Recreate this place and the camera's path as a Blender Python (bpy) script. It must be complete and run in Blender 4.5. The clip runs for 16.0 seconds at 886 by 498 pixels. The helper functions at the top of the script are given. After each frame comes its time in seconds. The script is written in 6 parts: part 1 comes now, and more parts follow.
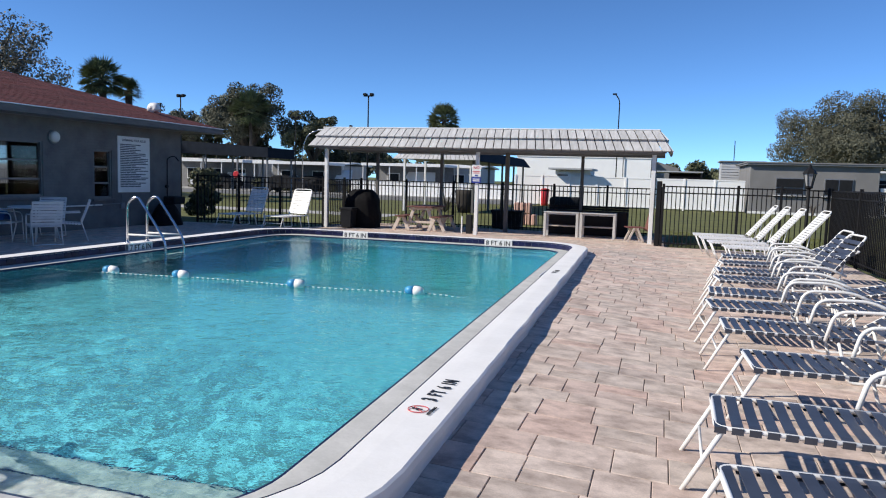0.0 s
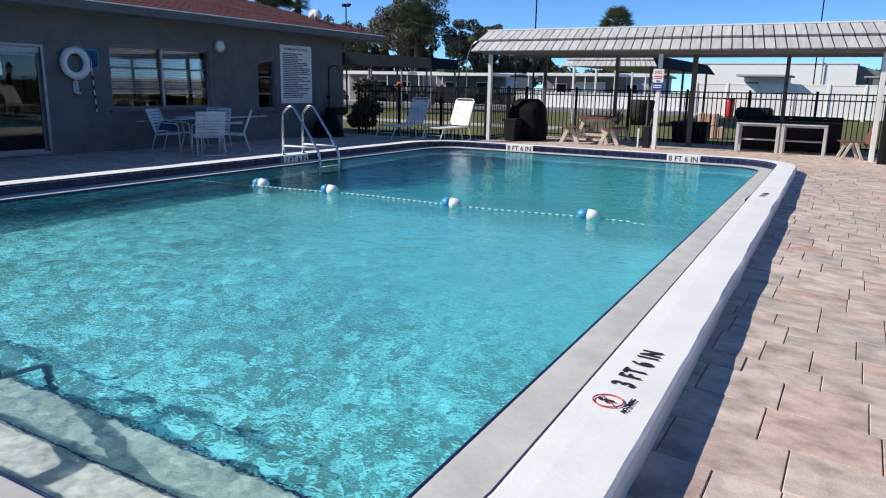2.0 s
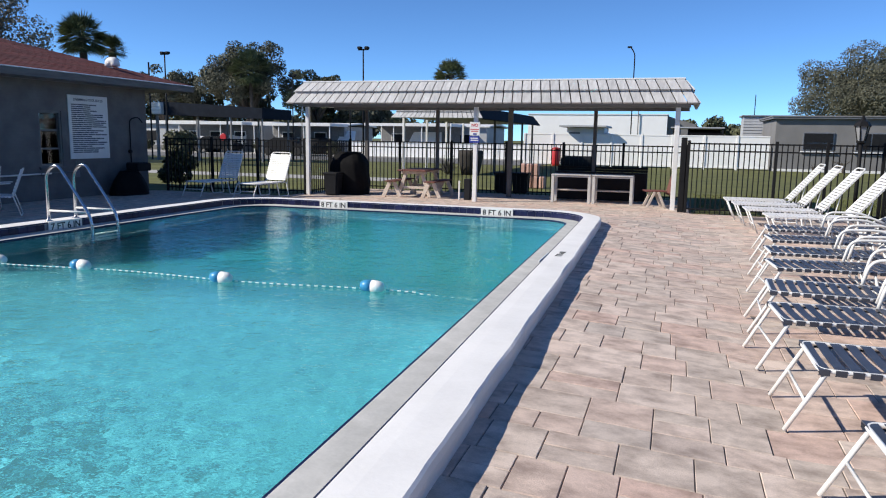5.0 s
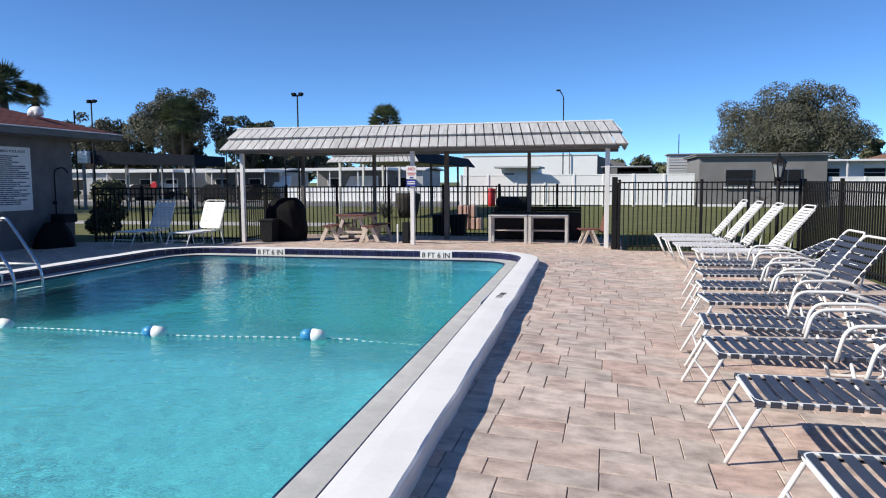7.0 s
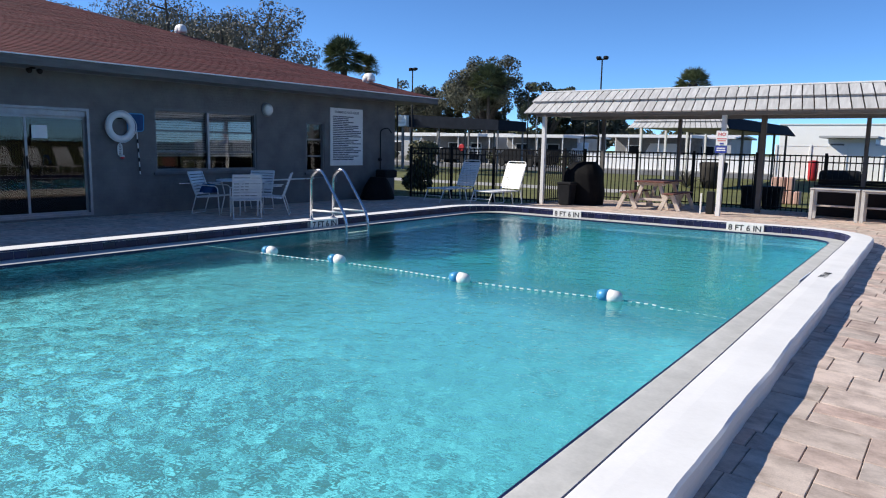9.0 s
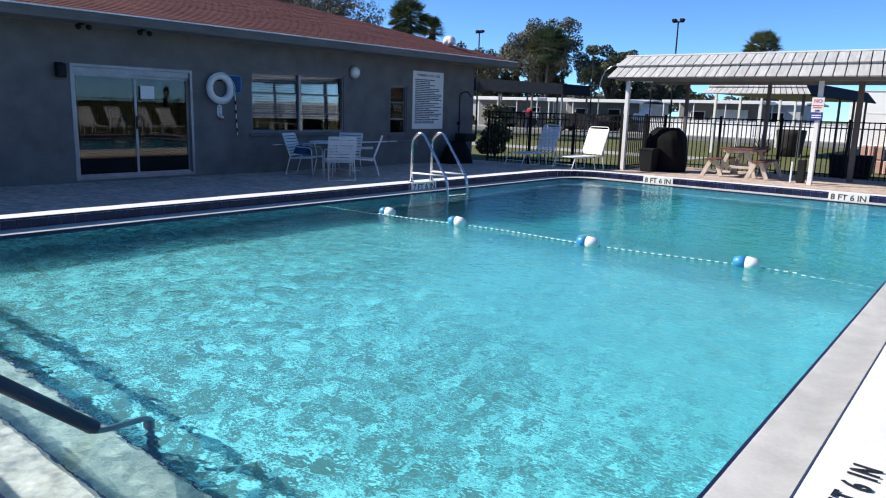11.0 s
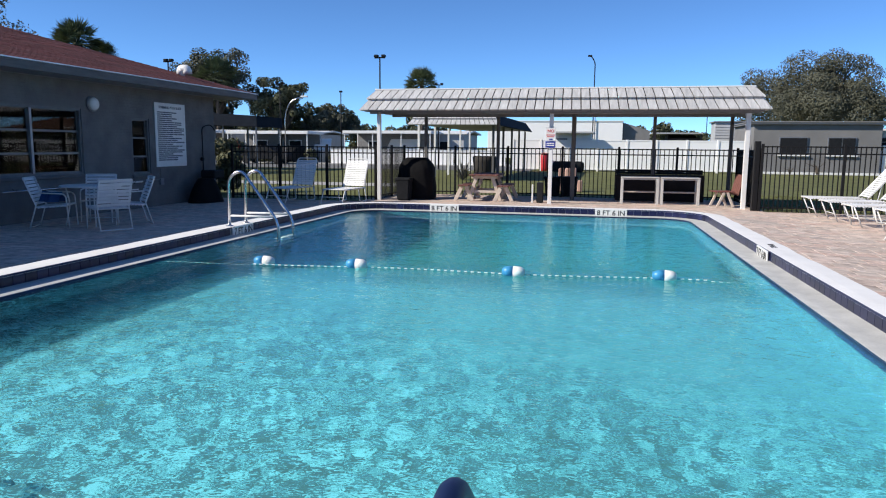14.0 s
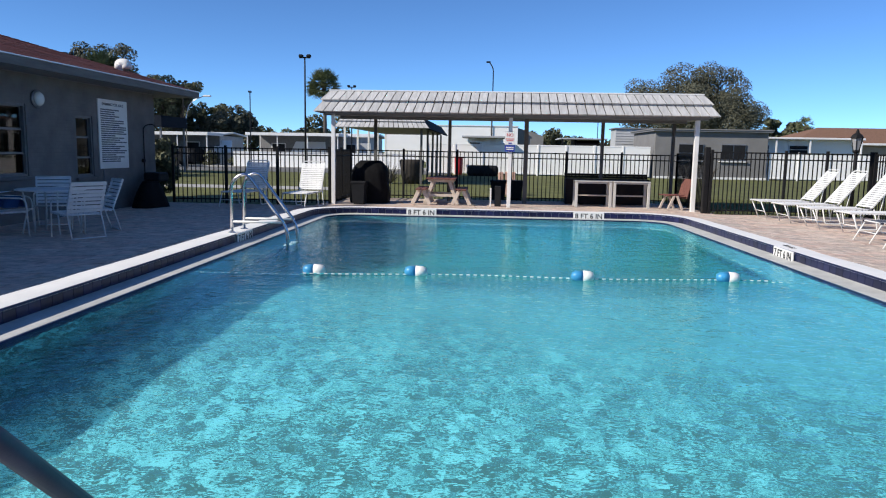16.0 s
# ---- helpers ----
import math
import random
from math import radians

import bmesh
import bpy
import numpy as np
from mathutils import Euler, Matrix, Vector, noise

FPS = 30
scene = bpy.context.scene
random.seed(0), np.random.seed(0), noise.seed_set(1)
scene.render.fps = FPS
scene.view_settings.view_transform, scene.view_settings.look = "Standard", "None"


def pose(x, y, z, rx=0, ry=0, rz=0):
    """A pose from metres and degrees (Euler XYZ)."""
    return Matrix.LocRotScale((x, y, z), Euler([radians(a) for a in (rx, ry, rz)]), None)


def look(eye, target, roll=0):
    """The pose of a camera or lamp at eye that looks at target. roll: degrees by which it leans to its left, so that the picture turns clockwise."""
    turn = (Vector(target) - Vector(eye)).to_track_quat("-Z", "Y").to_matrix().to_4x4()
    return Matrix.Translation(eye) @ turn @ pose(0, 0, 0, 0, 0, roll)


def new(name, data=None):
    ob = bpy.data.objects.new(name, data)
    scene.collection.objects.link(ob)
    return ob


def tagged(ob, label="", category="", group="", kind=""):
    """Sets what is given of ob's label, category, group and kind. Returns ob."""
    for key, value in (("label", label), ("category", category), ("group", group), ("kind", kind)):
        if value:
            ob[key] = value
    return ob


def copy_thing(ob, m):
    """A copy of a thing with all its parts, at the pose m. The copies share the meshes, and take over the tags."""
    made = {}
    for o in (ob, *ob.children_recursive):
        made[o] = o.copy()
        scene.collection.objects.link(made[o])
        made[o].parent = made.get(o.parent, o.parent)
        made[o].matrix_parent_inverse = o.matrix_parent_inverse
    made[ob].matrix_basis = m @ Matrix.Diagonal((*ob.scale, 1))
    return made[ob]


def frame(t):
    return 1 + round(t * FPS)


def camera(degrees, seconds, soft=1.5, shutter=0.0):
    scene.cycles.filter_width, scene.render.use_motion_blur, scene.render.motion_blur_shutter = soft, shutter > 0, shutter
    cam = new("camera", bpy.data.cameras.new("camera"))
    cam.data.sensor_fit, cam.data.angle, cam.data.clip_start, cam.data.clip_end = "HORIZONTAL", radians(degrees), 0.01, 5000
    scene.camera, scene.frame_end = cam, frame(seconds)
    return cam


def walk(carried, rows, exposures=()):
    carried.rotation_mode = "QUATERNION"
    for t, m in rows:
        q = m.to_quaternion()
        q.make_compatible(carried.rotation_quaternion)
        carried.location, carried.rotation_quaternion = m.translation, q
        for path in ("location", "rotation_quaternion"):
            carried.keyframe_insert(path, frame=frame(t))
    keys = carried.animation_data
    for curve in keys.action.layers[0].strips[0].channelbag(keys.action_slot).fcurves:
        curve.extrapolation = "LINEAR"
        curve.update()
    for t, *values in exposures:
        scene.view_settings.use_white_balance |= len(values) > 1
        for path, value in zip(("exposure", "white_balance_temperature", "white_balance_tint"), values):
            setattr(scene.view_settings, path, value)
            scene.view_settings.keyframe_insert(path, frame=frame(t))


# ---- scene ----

cam = camera(63.4, 16.0, soft=1.1)
PATH = [
    (0, (0.626, -0.423, 1.586), (0.046, 1.481, 1.39), 1.7),
    (0.5, (0.5, -0.189, 1.561), (-0.336, 1.607, 1.288), 2.0),
    (1, (0.311, 0.077, 1.512), (-0.617, 1.814, 1.162), 1.6),
    (1.5, (0.133, 0.403, 1.511), (-0.814, 2.117, 1.101), 1.0),
    (2, (0.072, 0.783, 1.458), (-0.897, 2.476, 1.017), 1.1),
    (2.5, (0.046, 1.261, 1.457), (-0.96, 2.935, 1.027), 1.4),
    (3, (0.11, 1.603, 1.521), (-0.929, 3.264, 1.119), 1.9),
    (3.5, (0.226, 1.856, 1.547), (-0.8, 3.536, 1.192), 1.9),
    (4, (0.293, 1.871, 1.56), (-0.627, 3.617, 1.235), 1.5),
    (4.5, (0.345, 1.861, 1.561), (-0.409, 3.688, 1.252), 1.1),
    (5, (0.397, 1.867, 1.579), (-0.211, 3.747, 1.274), 0.9),
    (5.2, (0.401, 1.861, 1.582), (-0.159, 3.757, 1.277), 0.9),
    (7.3, (0.371, 1.867, 1.614), (-0.078, 3.809, 1.455), -0.2),
    (7.5, (0.363, 1.866, 1.62), (-0.104, 3.806, 1.482), -0.3),
    (8, (0.367, 1.832, 1.628), (-0.187, 3.751, 1.524), -0.1),
    (8.5, (0.321, 1.851, 1.57), (-0.445, 3.693, 1.429), 0.5),
    (9, (0.268, 1.881, 1.509), (-0.897, 3.482, 1.226), 1.1),
    (9.2, (0.25, 1.87, 1.5), (-1.063, 3.337, 1.148), 1.4),
    (11.3, (-0.529, 1.043, 1.492), (-1.752, 2.575, 1.098), 1.8),
    (11.5, (-0.691, 0.938, 1.483), (-1.87, 2.508, 1.102), 1.4),
    (12, (-1.065, 0.665, 1.487), (-2.123, 2.326, 1.132), 0.8),
    (12.5, (-1.555, 0.582, 1.501), (-2.477, 2.325, 1.166), 0.5),
    (13, (-2.033, 0.474, 1.494), (-2.8, 2.294, 1.179), 0.4),
    (13.5, (-2.485, 0.407, 1.477), (-3.085, 2.291, 1.179), 0.5),
    (14, (-2.983, 0.305, 1.489), (-3.424, 2.235, 1.206), 0.5),
    (14.5, (-3.437, 0.205, 1.49), (-3.751, 2.162, 1.221), 0.6),
    (15, (-3.947, 0.235, 1.485), (-4.169, 2.206, 1.224), 0.7),
    (15.5, (-4.486, 0.282, 1.464), (-4.654, 2.258, 1.204), 0.8),
    (16, (-4.965, 0.274, 1.45), (-5.093, 2.252, 1.181), 1.0),
]
EXPOSURES = [(0, 0.17), (1.0, 0.20), (1.5, 0.18), (3.0, 0.26), (3.5, 0.28), (5.0, 0.18), (8.0, 0.24), (10.0, 0.36), (11.5, 0.47), (12.5, 0.39), (13.5, 0.29), (15.0, 0.13), (16.0, 0.15)]
walk(cam, [(t, look(eye, target, roll)) for t, eye, target, roll in PATH], EXPOSURES)

# ---- world, sun, exposure ----
SUN_EL, SUN_AZ = 35.0, 241.0          # degrees; azimuth clockwise from +y
world = bpy.data.worlds.new("sky_world")
scene.world = world
world.use_nodes = True
wn = world.node_tree
sky = wn.nodes.new("ShaderNodeTexSky")
sky.sky_type = "NISHITA"
sky.sun_disc = False
sky.sun_elevation, sky.sun_rotation = radians(SUN_EL), radians(SUN_AZ)
sky.air_density, sky.dust_density, sky.ozone_density = 0.45, 0.0, 1.0
clear_air = wn.nodes.new("ShaderNodeMix")
clear_air.data_type, clear_air.blend_type = "RGBA", "MULTIPLY"
clear_air.inputs["Factor"].default_value = 1.0
clear_air.inputs["B"].default_value = (0.63, 0.99, 1.33, 1)
wn.links.new(sky.outputs[0], clear_air.inputs["A"])
wn.links.new(clear_air.outputs["Result"], wn.nodes["Background"].inputs[0])
wn.nodes["Background"].inputs[1].default_value = 0.122
sun_data = bpy.data.lights.new("sun", "SUN")
sun_data.energy, sun_data.angle, sun_data.color = 5.0, radians(0.5), (1.0, 0.93, 0.82)
sun = new("sun", sun_data)
to_sun = Vector((math.sin(radians(SUN_AZ)) * math.cos(radians(SUN_EL)), math.cos(radians(SUN_AZ)) * math.cos(radians(SUN_EL)), math.sin(radians(SUN_EL))))
sun.matrix_world = look(to_sun * 60, (0, 0, 0))


# ---- materials ----
def principled(name):
    m = bpy.data.materials.new(name)
    m.use_nodes = True
    return m, m.node_tree, m.node_tree.nodes["Principled BSDF"]


def mat(name, a, b=None, rough=0.6, metal=0.0, scale=6.0, bump=0.15, fine=60.0, spread=0.0, stretch=(1, 1, 1), coat=0.0, spec=0.5):
    """Two-scale noise between colours a and b; spread varies the value from piece to piece."""
    m, nt, p = principled(name)
    b = b or tuple(c * 0.8 for c in a)
    tc = nt.nodes.new("ShaderNodeTexCoord")
    mp = nt.nodes.new("ShaderNodeMapping")
    mp.inputs["Scale"].default_value = stretch
    geo = nt.nodes.new("ShaderNodeNewGeometry")
    nt.links.new(geo.outputs["Position"], mp.inputs[0])
    big, small = nt.nodes.new("ShaderNodeTexNoise"), nt.nodes.new("ShaderNodeTexNoise")
    big.inputs["Scale"].default_value, big.inputs["Detail"].default_value = scale, 5
    small.inputs["Scale"].default_value, small.inputs["Detail"].default_value = fine, 3
    for n in (big, small):
        nt.links.new(mp.outputs[0], n.inputs["Vector"])
    add = nt.nodes.new("ShaderNodeMath")
    add.operation = "MULTIPLY_ADD"
    add.inputs[1].default_value = 0.35
    nt.links.new(small.outputs[0], add.inputs[0])
    nt.links.new(big.outputs[0], add.inputs[2])
    ramp = nt.nodes.new("ShaderNodeValToRGB")
    ramp.color_ramp.elements[0].position, ramp.color_ramp.elements[1].position = 0.45, 0.95
    ramp.color_ramp.elements[0].color, ramp.color_ramp.elements[1].color = (*b, 1), (*a, 1)
    nt.links.new(add.outputs[0], ramp.inputs[0])
    col = ramp.outputs[0]
    if spread:
        info, hsv = nt.nodes.new("ShaderNodeObjectInfo"), nt.nodes.new("ShaderNodeHueSaturation")
        isl = nt.nodes.new("ShaderNodeMath")
        isl.operation = "ADD"
        nt.links.new(info.outputs["Random"], isl.inputs[0])
        nt.links.new(geo.outputs["Random Per Island"], isl.inputs[1])
        frac = nt.nodes.new("ShaderNodeMath")
        frac.operation = "FRACT"
        nt.links.new(isl.outputs[0], frac.inputs[0])
        rng = nt.nodes.new("ShaderNodeMapRange")
        rng.inputs["To Min"].default_value, rng.inputs["To Max"].default_value = 1 - spread, 1 + spread
        nt.links.new(frac.outputs[0], rng.inputs["Value"])
        nt.links.new(rng.outputs[0], hsv.inputs["Value"])
        nt.links.new(col, hsv.inputs["Color"])
        col = hsv.outputs[0]
    nt.links.new(col, p.inputs["Base Color"])
    p.inputs["Roughness"].default_value, p.inputs["Metallic"].default_value = rough, metal
    p.inputs["Coat Weight"].default_value = coat
    p.inputs["Specular IOR Level"].default_value = spec
    if bump:
        bp = nt.nodes.new("ShaderNodeBump")
        bp.inputs["Strength"].default_value, bp.inputs["Distance"].default_value = bump, 0.01
        nt.links.new(add.outputs[0], bp.inputs["Height"])
        nt.links.new(bp.outputs[0], p.inputs["Normal"])
    return m


def paver_material():
    """Tumbled concrete: pink, buff and grey clouds, each paver a little different."""
    m, nt, p = principled("paver_concrete")
    geo, info = nt.nodes.new("ShaderNodeNewGeometry"), nt.nodes.new("ShaderNodeObjectInfo")
    off = nt.nodes.new("ShaderNodeMath")
    off.operation = "ADD"
    nt.links.new(info.outputs["Random"], off.inputs[0])
    nt.links.new(geo.outputs["Random Per Island"], off.inputs[1])
    frac = nt.nodes.new("ShaderNodeMath")
    frac.operation = "FRACT"
    nt.links.new(off.outputs[0], frac.inputs[0])
    base = nt.nodes.new("ShaderNodeValToRGB")
    stops = ((0.0, (0.66, 0.52, 0.45)), (0.3, (0.58, 0.50, 0.44)), (0.55, (0.70, 0.59, 0.52)), (0.8, (0.66, 0.49, 0.42)), (1.0, (0.55, 0.48, 0.43)))
    while len(base.color_ramp.elements) < len(stops):
        base.color_ramp.elements.new(0.5)
    for e, (pos, c) in zip(base.color_ramp.elements, stops):
        e.position, e.color = pos, (*c, 1)
    nt.links.new(frac.outputs[0], base.inputs[0])
    mp = nt.nodes.new("ShaderNodeMapping")
    mp.inputs["Scale"].default_value = (1.5, 1.9, 1.0)
    shift = nt.nodes.new("ShaderNodeVectorMath")
    shift.operation = "MULTIPLY_ADD"
    shift.inputs[1].default_value = (37.0, 23.0, 0.0)
    nt.links.new(frac.outputs[0], shift.inputs[0])
    nt.links.new(geo.outputs["Position"], shift.inputs[2])
    nt.links.new(shift.outputs[0], mp.inputs[0])
    cloud, grain = nt.nodes.new("ShaderNodeTexNoise"), nt.nodes.new("ShaderNodeTexNoise")
    cloud.inputs["Scale"].default_value, cloud.inputs["Detail"].default_value = 3.2, 9
    cloud.inputs["Roughness"].default_value = 0.62
    grain.inputs["Scale"].default_value, grain.inputs["Detail"].default_value = 70, 4
    for n in (cloud, grain):
        nt.links.new(mp.outputs[0], n.inputs["Vector"])
    cr = nt.nodes.new("ShaderNodeValToRGB")
    cr.color_ramp.elements[0].position, cr.color_ramp.elements[1].position = 0.33, 0.60
    cr.color_ramp.elements[0].color, cr.color_ramp.elements[1].color = (0.56, 0.53, 0.51, 1), (1.05, 1.03, 1.0, 1)
    nt.links.new(cloud.outputs[0], cr.inputs[0])
    gr = nt.nodes.new("ShaderNodeMapRange")
    gr.inputs["To Min"].default_value, gr.inputs["To Max"].default_value = 0.8, 1.2
    nt.links.new(grain.outputs[0], gr.inputs["Value"])
    one, two = nt.nodes.new("ShaderNodeMix"), nt.nodes.new("ShaderNodeMix")
    for n in (one, two):
        n.data_type, n.blend_type = "RGBA", "MULTIPLY"
        n.inputs["Factor"].default_value = 1
    nt.links.new(base.outputs[0], one.inputs["A"])
    nt.links.new(cr.outputs[0], one.inputs["B"])
    nt.links.new(one.outputs["Result"], two.inputs["A"])
    nt.links.new(gr.outputs[0], two.inputs["B"])
    nt.links.new(two.outputs["Result"], p.inputs["Base Color"])
    p.inputs["Roughness"].default_value = 0.85
    bp = nt.nodes.new("ShaderNodeBump")
    bp.inputs["Strength"].default_value, bp.inputs["Distance"].default_value = 0.25, 0.01
    nt.links.new(grain.outputs[0], bp.inputs["Height"])
    nt.links.new(bp.outputs[0], p.inputs["Normal"])
    return m


def painted_brick(a, b):
    """Grey paint over brick courses: soft joints, blotches and a little unevenness from brick to brick."""
    m, nt, p = principled("grey_painted_brick")
    geo, sep, com = (nt.nodes.new("ShaderNode" + k) for k in ("NewGeometry", "SeparateXYZ", "CombineXYZ"))
    along = nt.nodes.new("ShaderNodeMath")
    along.operation = "ADD"
    nt.links.new(geo.outputs["Position"], sep.inputs[0])
    nt.links.new(sep.outputs[0], along.inputs[0])
    nt.links.new(sep.outputs[1], along.inputs[1])
    nt.links.new(along.outputs[0], com.inputs[0])
    nt.links.new(sep.outputs[2], com.inputs[1])
    br = nt.nodes.new("ShaderNodeTexBrick")
    br.inputs["Scale"].default_value, br.inputs["Brick Width"].default_value, br.inputs["Row Height"].default_value = 1.0, 0.21, 0.072
    br.inputs["Mortar Size"].default_value, br.inputs["Mortar Smooth"].default_value = 0.006, 0.6
    br.inputs["Color1"].default_value, br.inputs["Color2"].default_value, br.inputs["Mortar"].default_value = (1, 1, 1, 1), (0.95, 0.95, 0.95, 1), (0.93, 0.93, 0.93, 1)
    nt.links.new(com.outputs[0], br.inputs["Vector"])
    big, fine = nt.nodes.new("ShaderNodeTexNoise"), nt.nodes.new("ShaderNodeTexNoise")
    big.inputs["Scale"].default_value, big.inputs["Detail"].default_value = 2.2, 10
    fine.inputs["Scale"].default_value, fine.inputs["Detail"].default_value = 14, 6
    for n in (big, fine):
        nt.links.new(geo.outputs["Position"], n.inputs["Vector"])
    ramp = nt.nodes.new("ShaderNodeValToRGB")
    ramp.color_ramp.elements[0].position, ramp.color_ramp.elements[1].position = 0.3, 0.7
    ramp.color_ramp.elements[0].color, ramp.color_ramp.elements[1].color = (*b, 1), (*a, 1)
    nt.links.new(big.outputs[0], ramp.inputs[0])
    mx = nt.nodes.new("ShaderNodeMix")
    mx.data_type, mx.blend_type = "RGBA", "MULTIPLY"
    mx.inputs["Factor"].default_value = 1
    nt.links.new(ramp.outputs[0], mx.inputs["A"])
    nt.links.new(br.outputs["Color"], mx.inputs["B"])
    nt.links.new(mx.outputs["Result"], p.inputs["Base Color"])
    p.inputs["Roughness"].default_value = 0.85
    height = nt.nodes.new("ShaderNodeMath")
    height.operation = "MULTIPLY_ADD"
    height.inputs[1].default_value = -0.25
    nt.links.new(br.outputs["Fac"], height.inputs[0])
    nt.links.new(fine.outputs[0], height.inputs[2])
    bp = nt.nodes.new("ShaderNodeBump")
    bp.inputs["Strength"].default_value, bp.inputs["Distance"].default_value = 0.8, 0.008
    nt.links.new(height.outputs[0], bp.inputs["Height"])
    nt.links.new(bp.outputs[0], p.inputs["Normal"])
    return m


def glass_material(name, tint, mirror=1.5):
    """Thin pane: clear, with Fresnel gloss."""
    m, nt, p = principled(name)
    nt.nodes.remove(p)
    tr, gl, fr, mx = (nt.nodes.new("ShaderNode" + k) for k in ("BsdfTransparent", "BsdfGlossy", "Fresnel", "MixShader"))
    tr.inputs[0].default_value = (*tint, 1)
    gl.inputs["Roughness"].default_value = 0.015
    fr.inputs["IOR"].default_value = mirror
    nt.links.new(fr.outputs[0], mx.inputs[0])
    nt.links.new(tr.outputs[0], mx.inputs[1])
    nt.links.new(gl.outputs[0], mx.inputs[2])
    nt.links.new(mx.outputs[0], nt.nodes["Material Output"].inputs[0])
    return m


def water_material():
    """Refracting pool water with small ripples, a little blue-green."""
    m, nt, p = principled("pool_water")
    nt.nodes.remove(p)
    geo = nt.nodes.new("ShaderNodeNewGeometry")
    mp = nt.nodes.new("ShaderNodeMapping")
    mp.inputs["Scale"].default_value = (1.0, 1.25, 1.0)
    nt.links.new(geo.outputs["Position"], mp.inputs[0])
    a, b = nt.nodes.new("ShaderNodeTexNoise"), nt.nodes.new("ShaderNodeTexNoise")
    a.inputs["Scale"].default_value, a.inputs["Detail"].default_value = 3.6, 3
    b.inputs["Scale"].default_value, b.inputs["Detail"].default_value = 13, 2
    add = nt.nodes.new("ShaderNodeMath")
    add.operation = "MULTIPLY_ADD"
    add.inputs[1].default_value = 0.46
    for n in (a, b):
        nt.links.new(mp.outputs[0], n.inputs["Vector"])
    nt.links.new(b.outputs[0], add.inputs[0])
    nt.links.new(a.outputs[0], add.inputs[2])
    bp = nt.nodes.new("ShaderNodeBump")
    bp.inputs["Strength"].default_value, bp.inputs["Distance"].default_value = 0.4, 0.04
    nt.links.new(add.outputs[0], bp.inputs["Height"])
    g = nt.nodes.new("ShaderNodeBsdfGlass")
    g.inputs["Color"].default_value = (0.74, 0.985, 0.995, 1)
    g.inputs["Roughness"].default_value, g.inputs["IOR"].default_value = 0.0, 1.33
    nt.links.new(bp.outputs[0], g.inputs["Normal"])
    nt.links.new(g.outputs[0], nt.nodes["Material Output"].inputs[0])
    return m


def plaster_material():
    """Aqua pool plaster: caustic net and the water's depth blue painted into its colour."""
    m, nt, p = principled("pool_plaster")
    geo = nt.nodes.new("ShaderNodeNewGeometry")
    sep = nt.nodes.new("ShaderNodeSeparateXYZ")
    nt.links.new(geo.outputs["Position"], sep.inputs[0])
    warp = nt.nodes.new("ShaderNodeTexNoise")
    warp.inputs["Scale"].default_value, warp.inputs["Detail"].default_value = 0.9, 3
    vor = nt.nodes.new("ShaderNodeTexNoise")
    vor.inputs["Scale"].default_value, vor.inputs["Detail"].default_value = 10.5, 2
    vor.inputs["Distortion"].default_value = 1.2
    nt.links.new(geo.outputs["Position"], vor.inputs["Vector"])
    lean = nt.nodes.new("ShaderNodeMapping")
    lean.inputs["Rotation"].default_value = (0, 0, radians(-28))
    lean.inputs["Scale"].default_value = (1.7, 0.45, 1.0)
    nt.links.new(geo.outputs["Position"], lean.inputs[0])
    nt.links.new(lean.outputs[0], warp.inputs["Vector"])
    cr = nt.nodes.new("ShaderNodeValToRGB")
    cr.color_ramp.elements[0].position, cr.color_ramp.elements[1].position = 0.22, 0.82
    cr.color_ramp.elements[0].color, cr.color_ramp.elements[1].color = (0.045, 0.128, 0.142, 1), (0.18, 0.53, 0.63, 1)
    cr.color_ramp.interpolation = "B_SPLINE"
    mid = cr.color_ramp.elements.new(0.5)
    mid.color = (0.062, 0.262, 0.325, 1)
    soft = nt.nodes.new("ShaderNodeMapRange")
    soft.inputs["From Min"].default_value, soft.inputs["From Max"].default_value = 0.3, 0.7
    soft.inputs["To Min"].default_value, soft.inputs["To Max"].default_value = -0.05, 0.05
    nt.links.new(warp.outputs[0], soft.inputs["Value"])
    both = nt.nodes.new("ShaderNodeMath")
    both.operation = "ADD"
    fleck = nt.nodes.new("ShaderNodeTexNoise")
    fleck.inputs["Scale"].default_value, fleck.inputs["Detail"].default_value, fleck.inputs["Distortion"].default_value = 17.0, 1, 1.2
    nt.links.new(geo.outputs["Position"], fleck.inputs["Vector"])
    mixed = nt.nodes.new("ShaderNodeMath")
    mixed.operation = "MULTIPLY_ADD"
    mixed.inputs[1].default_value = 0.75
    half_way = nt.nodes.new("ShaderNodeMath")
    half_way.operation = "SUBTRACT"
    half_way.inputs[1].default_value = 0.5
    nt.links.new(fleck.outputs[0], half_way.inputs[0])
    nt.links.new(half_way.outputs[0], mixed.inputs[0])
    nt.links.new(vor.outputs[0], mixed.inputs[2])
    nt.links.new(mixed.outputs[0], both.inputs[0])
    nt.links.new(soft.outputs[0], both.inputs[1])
    # Painted caustics: contrast fades from the near steps to the far end.
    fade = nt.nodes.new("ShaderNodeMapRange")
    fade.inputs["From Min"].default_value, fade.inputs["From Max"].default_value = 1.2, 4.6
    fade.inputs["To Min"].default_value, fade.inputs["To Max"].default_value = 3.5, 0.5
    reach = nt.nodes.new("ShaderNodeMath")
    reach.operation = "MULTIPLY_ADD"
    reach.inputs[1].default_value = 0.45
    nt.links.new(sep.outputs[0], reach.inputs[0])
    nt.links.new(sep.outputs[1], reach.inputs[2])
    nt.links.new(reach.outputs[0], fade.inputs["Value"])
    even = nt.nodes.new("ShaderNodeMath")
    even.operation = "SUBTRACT"
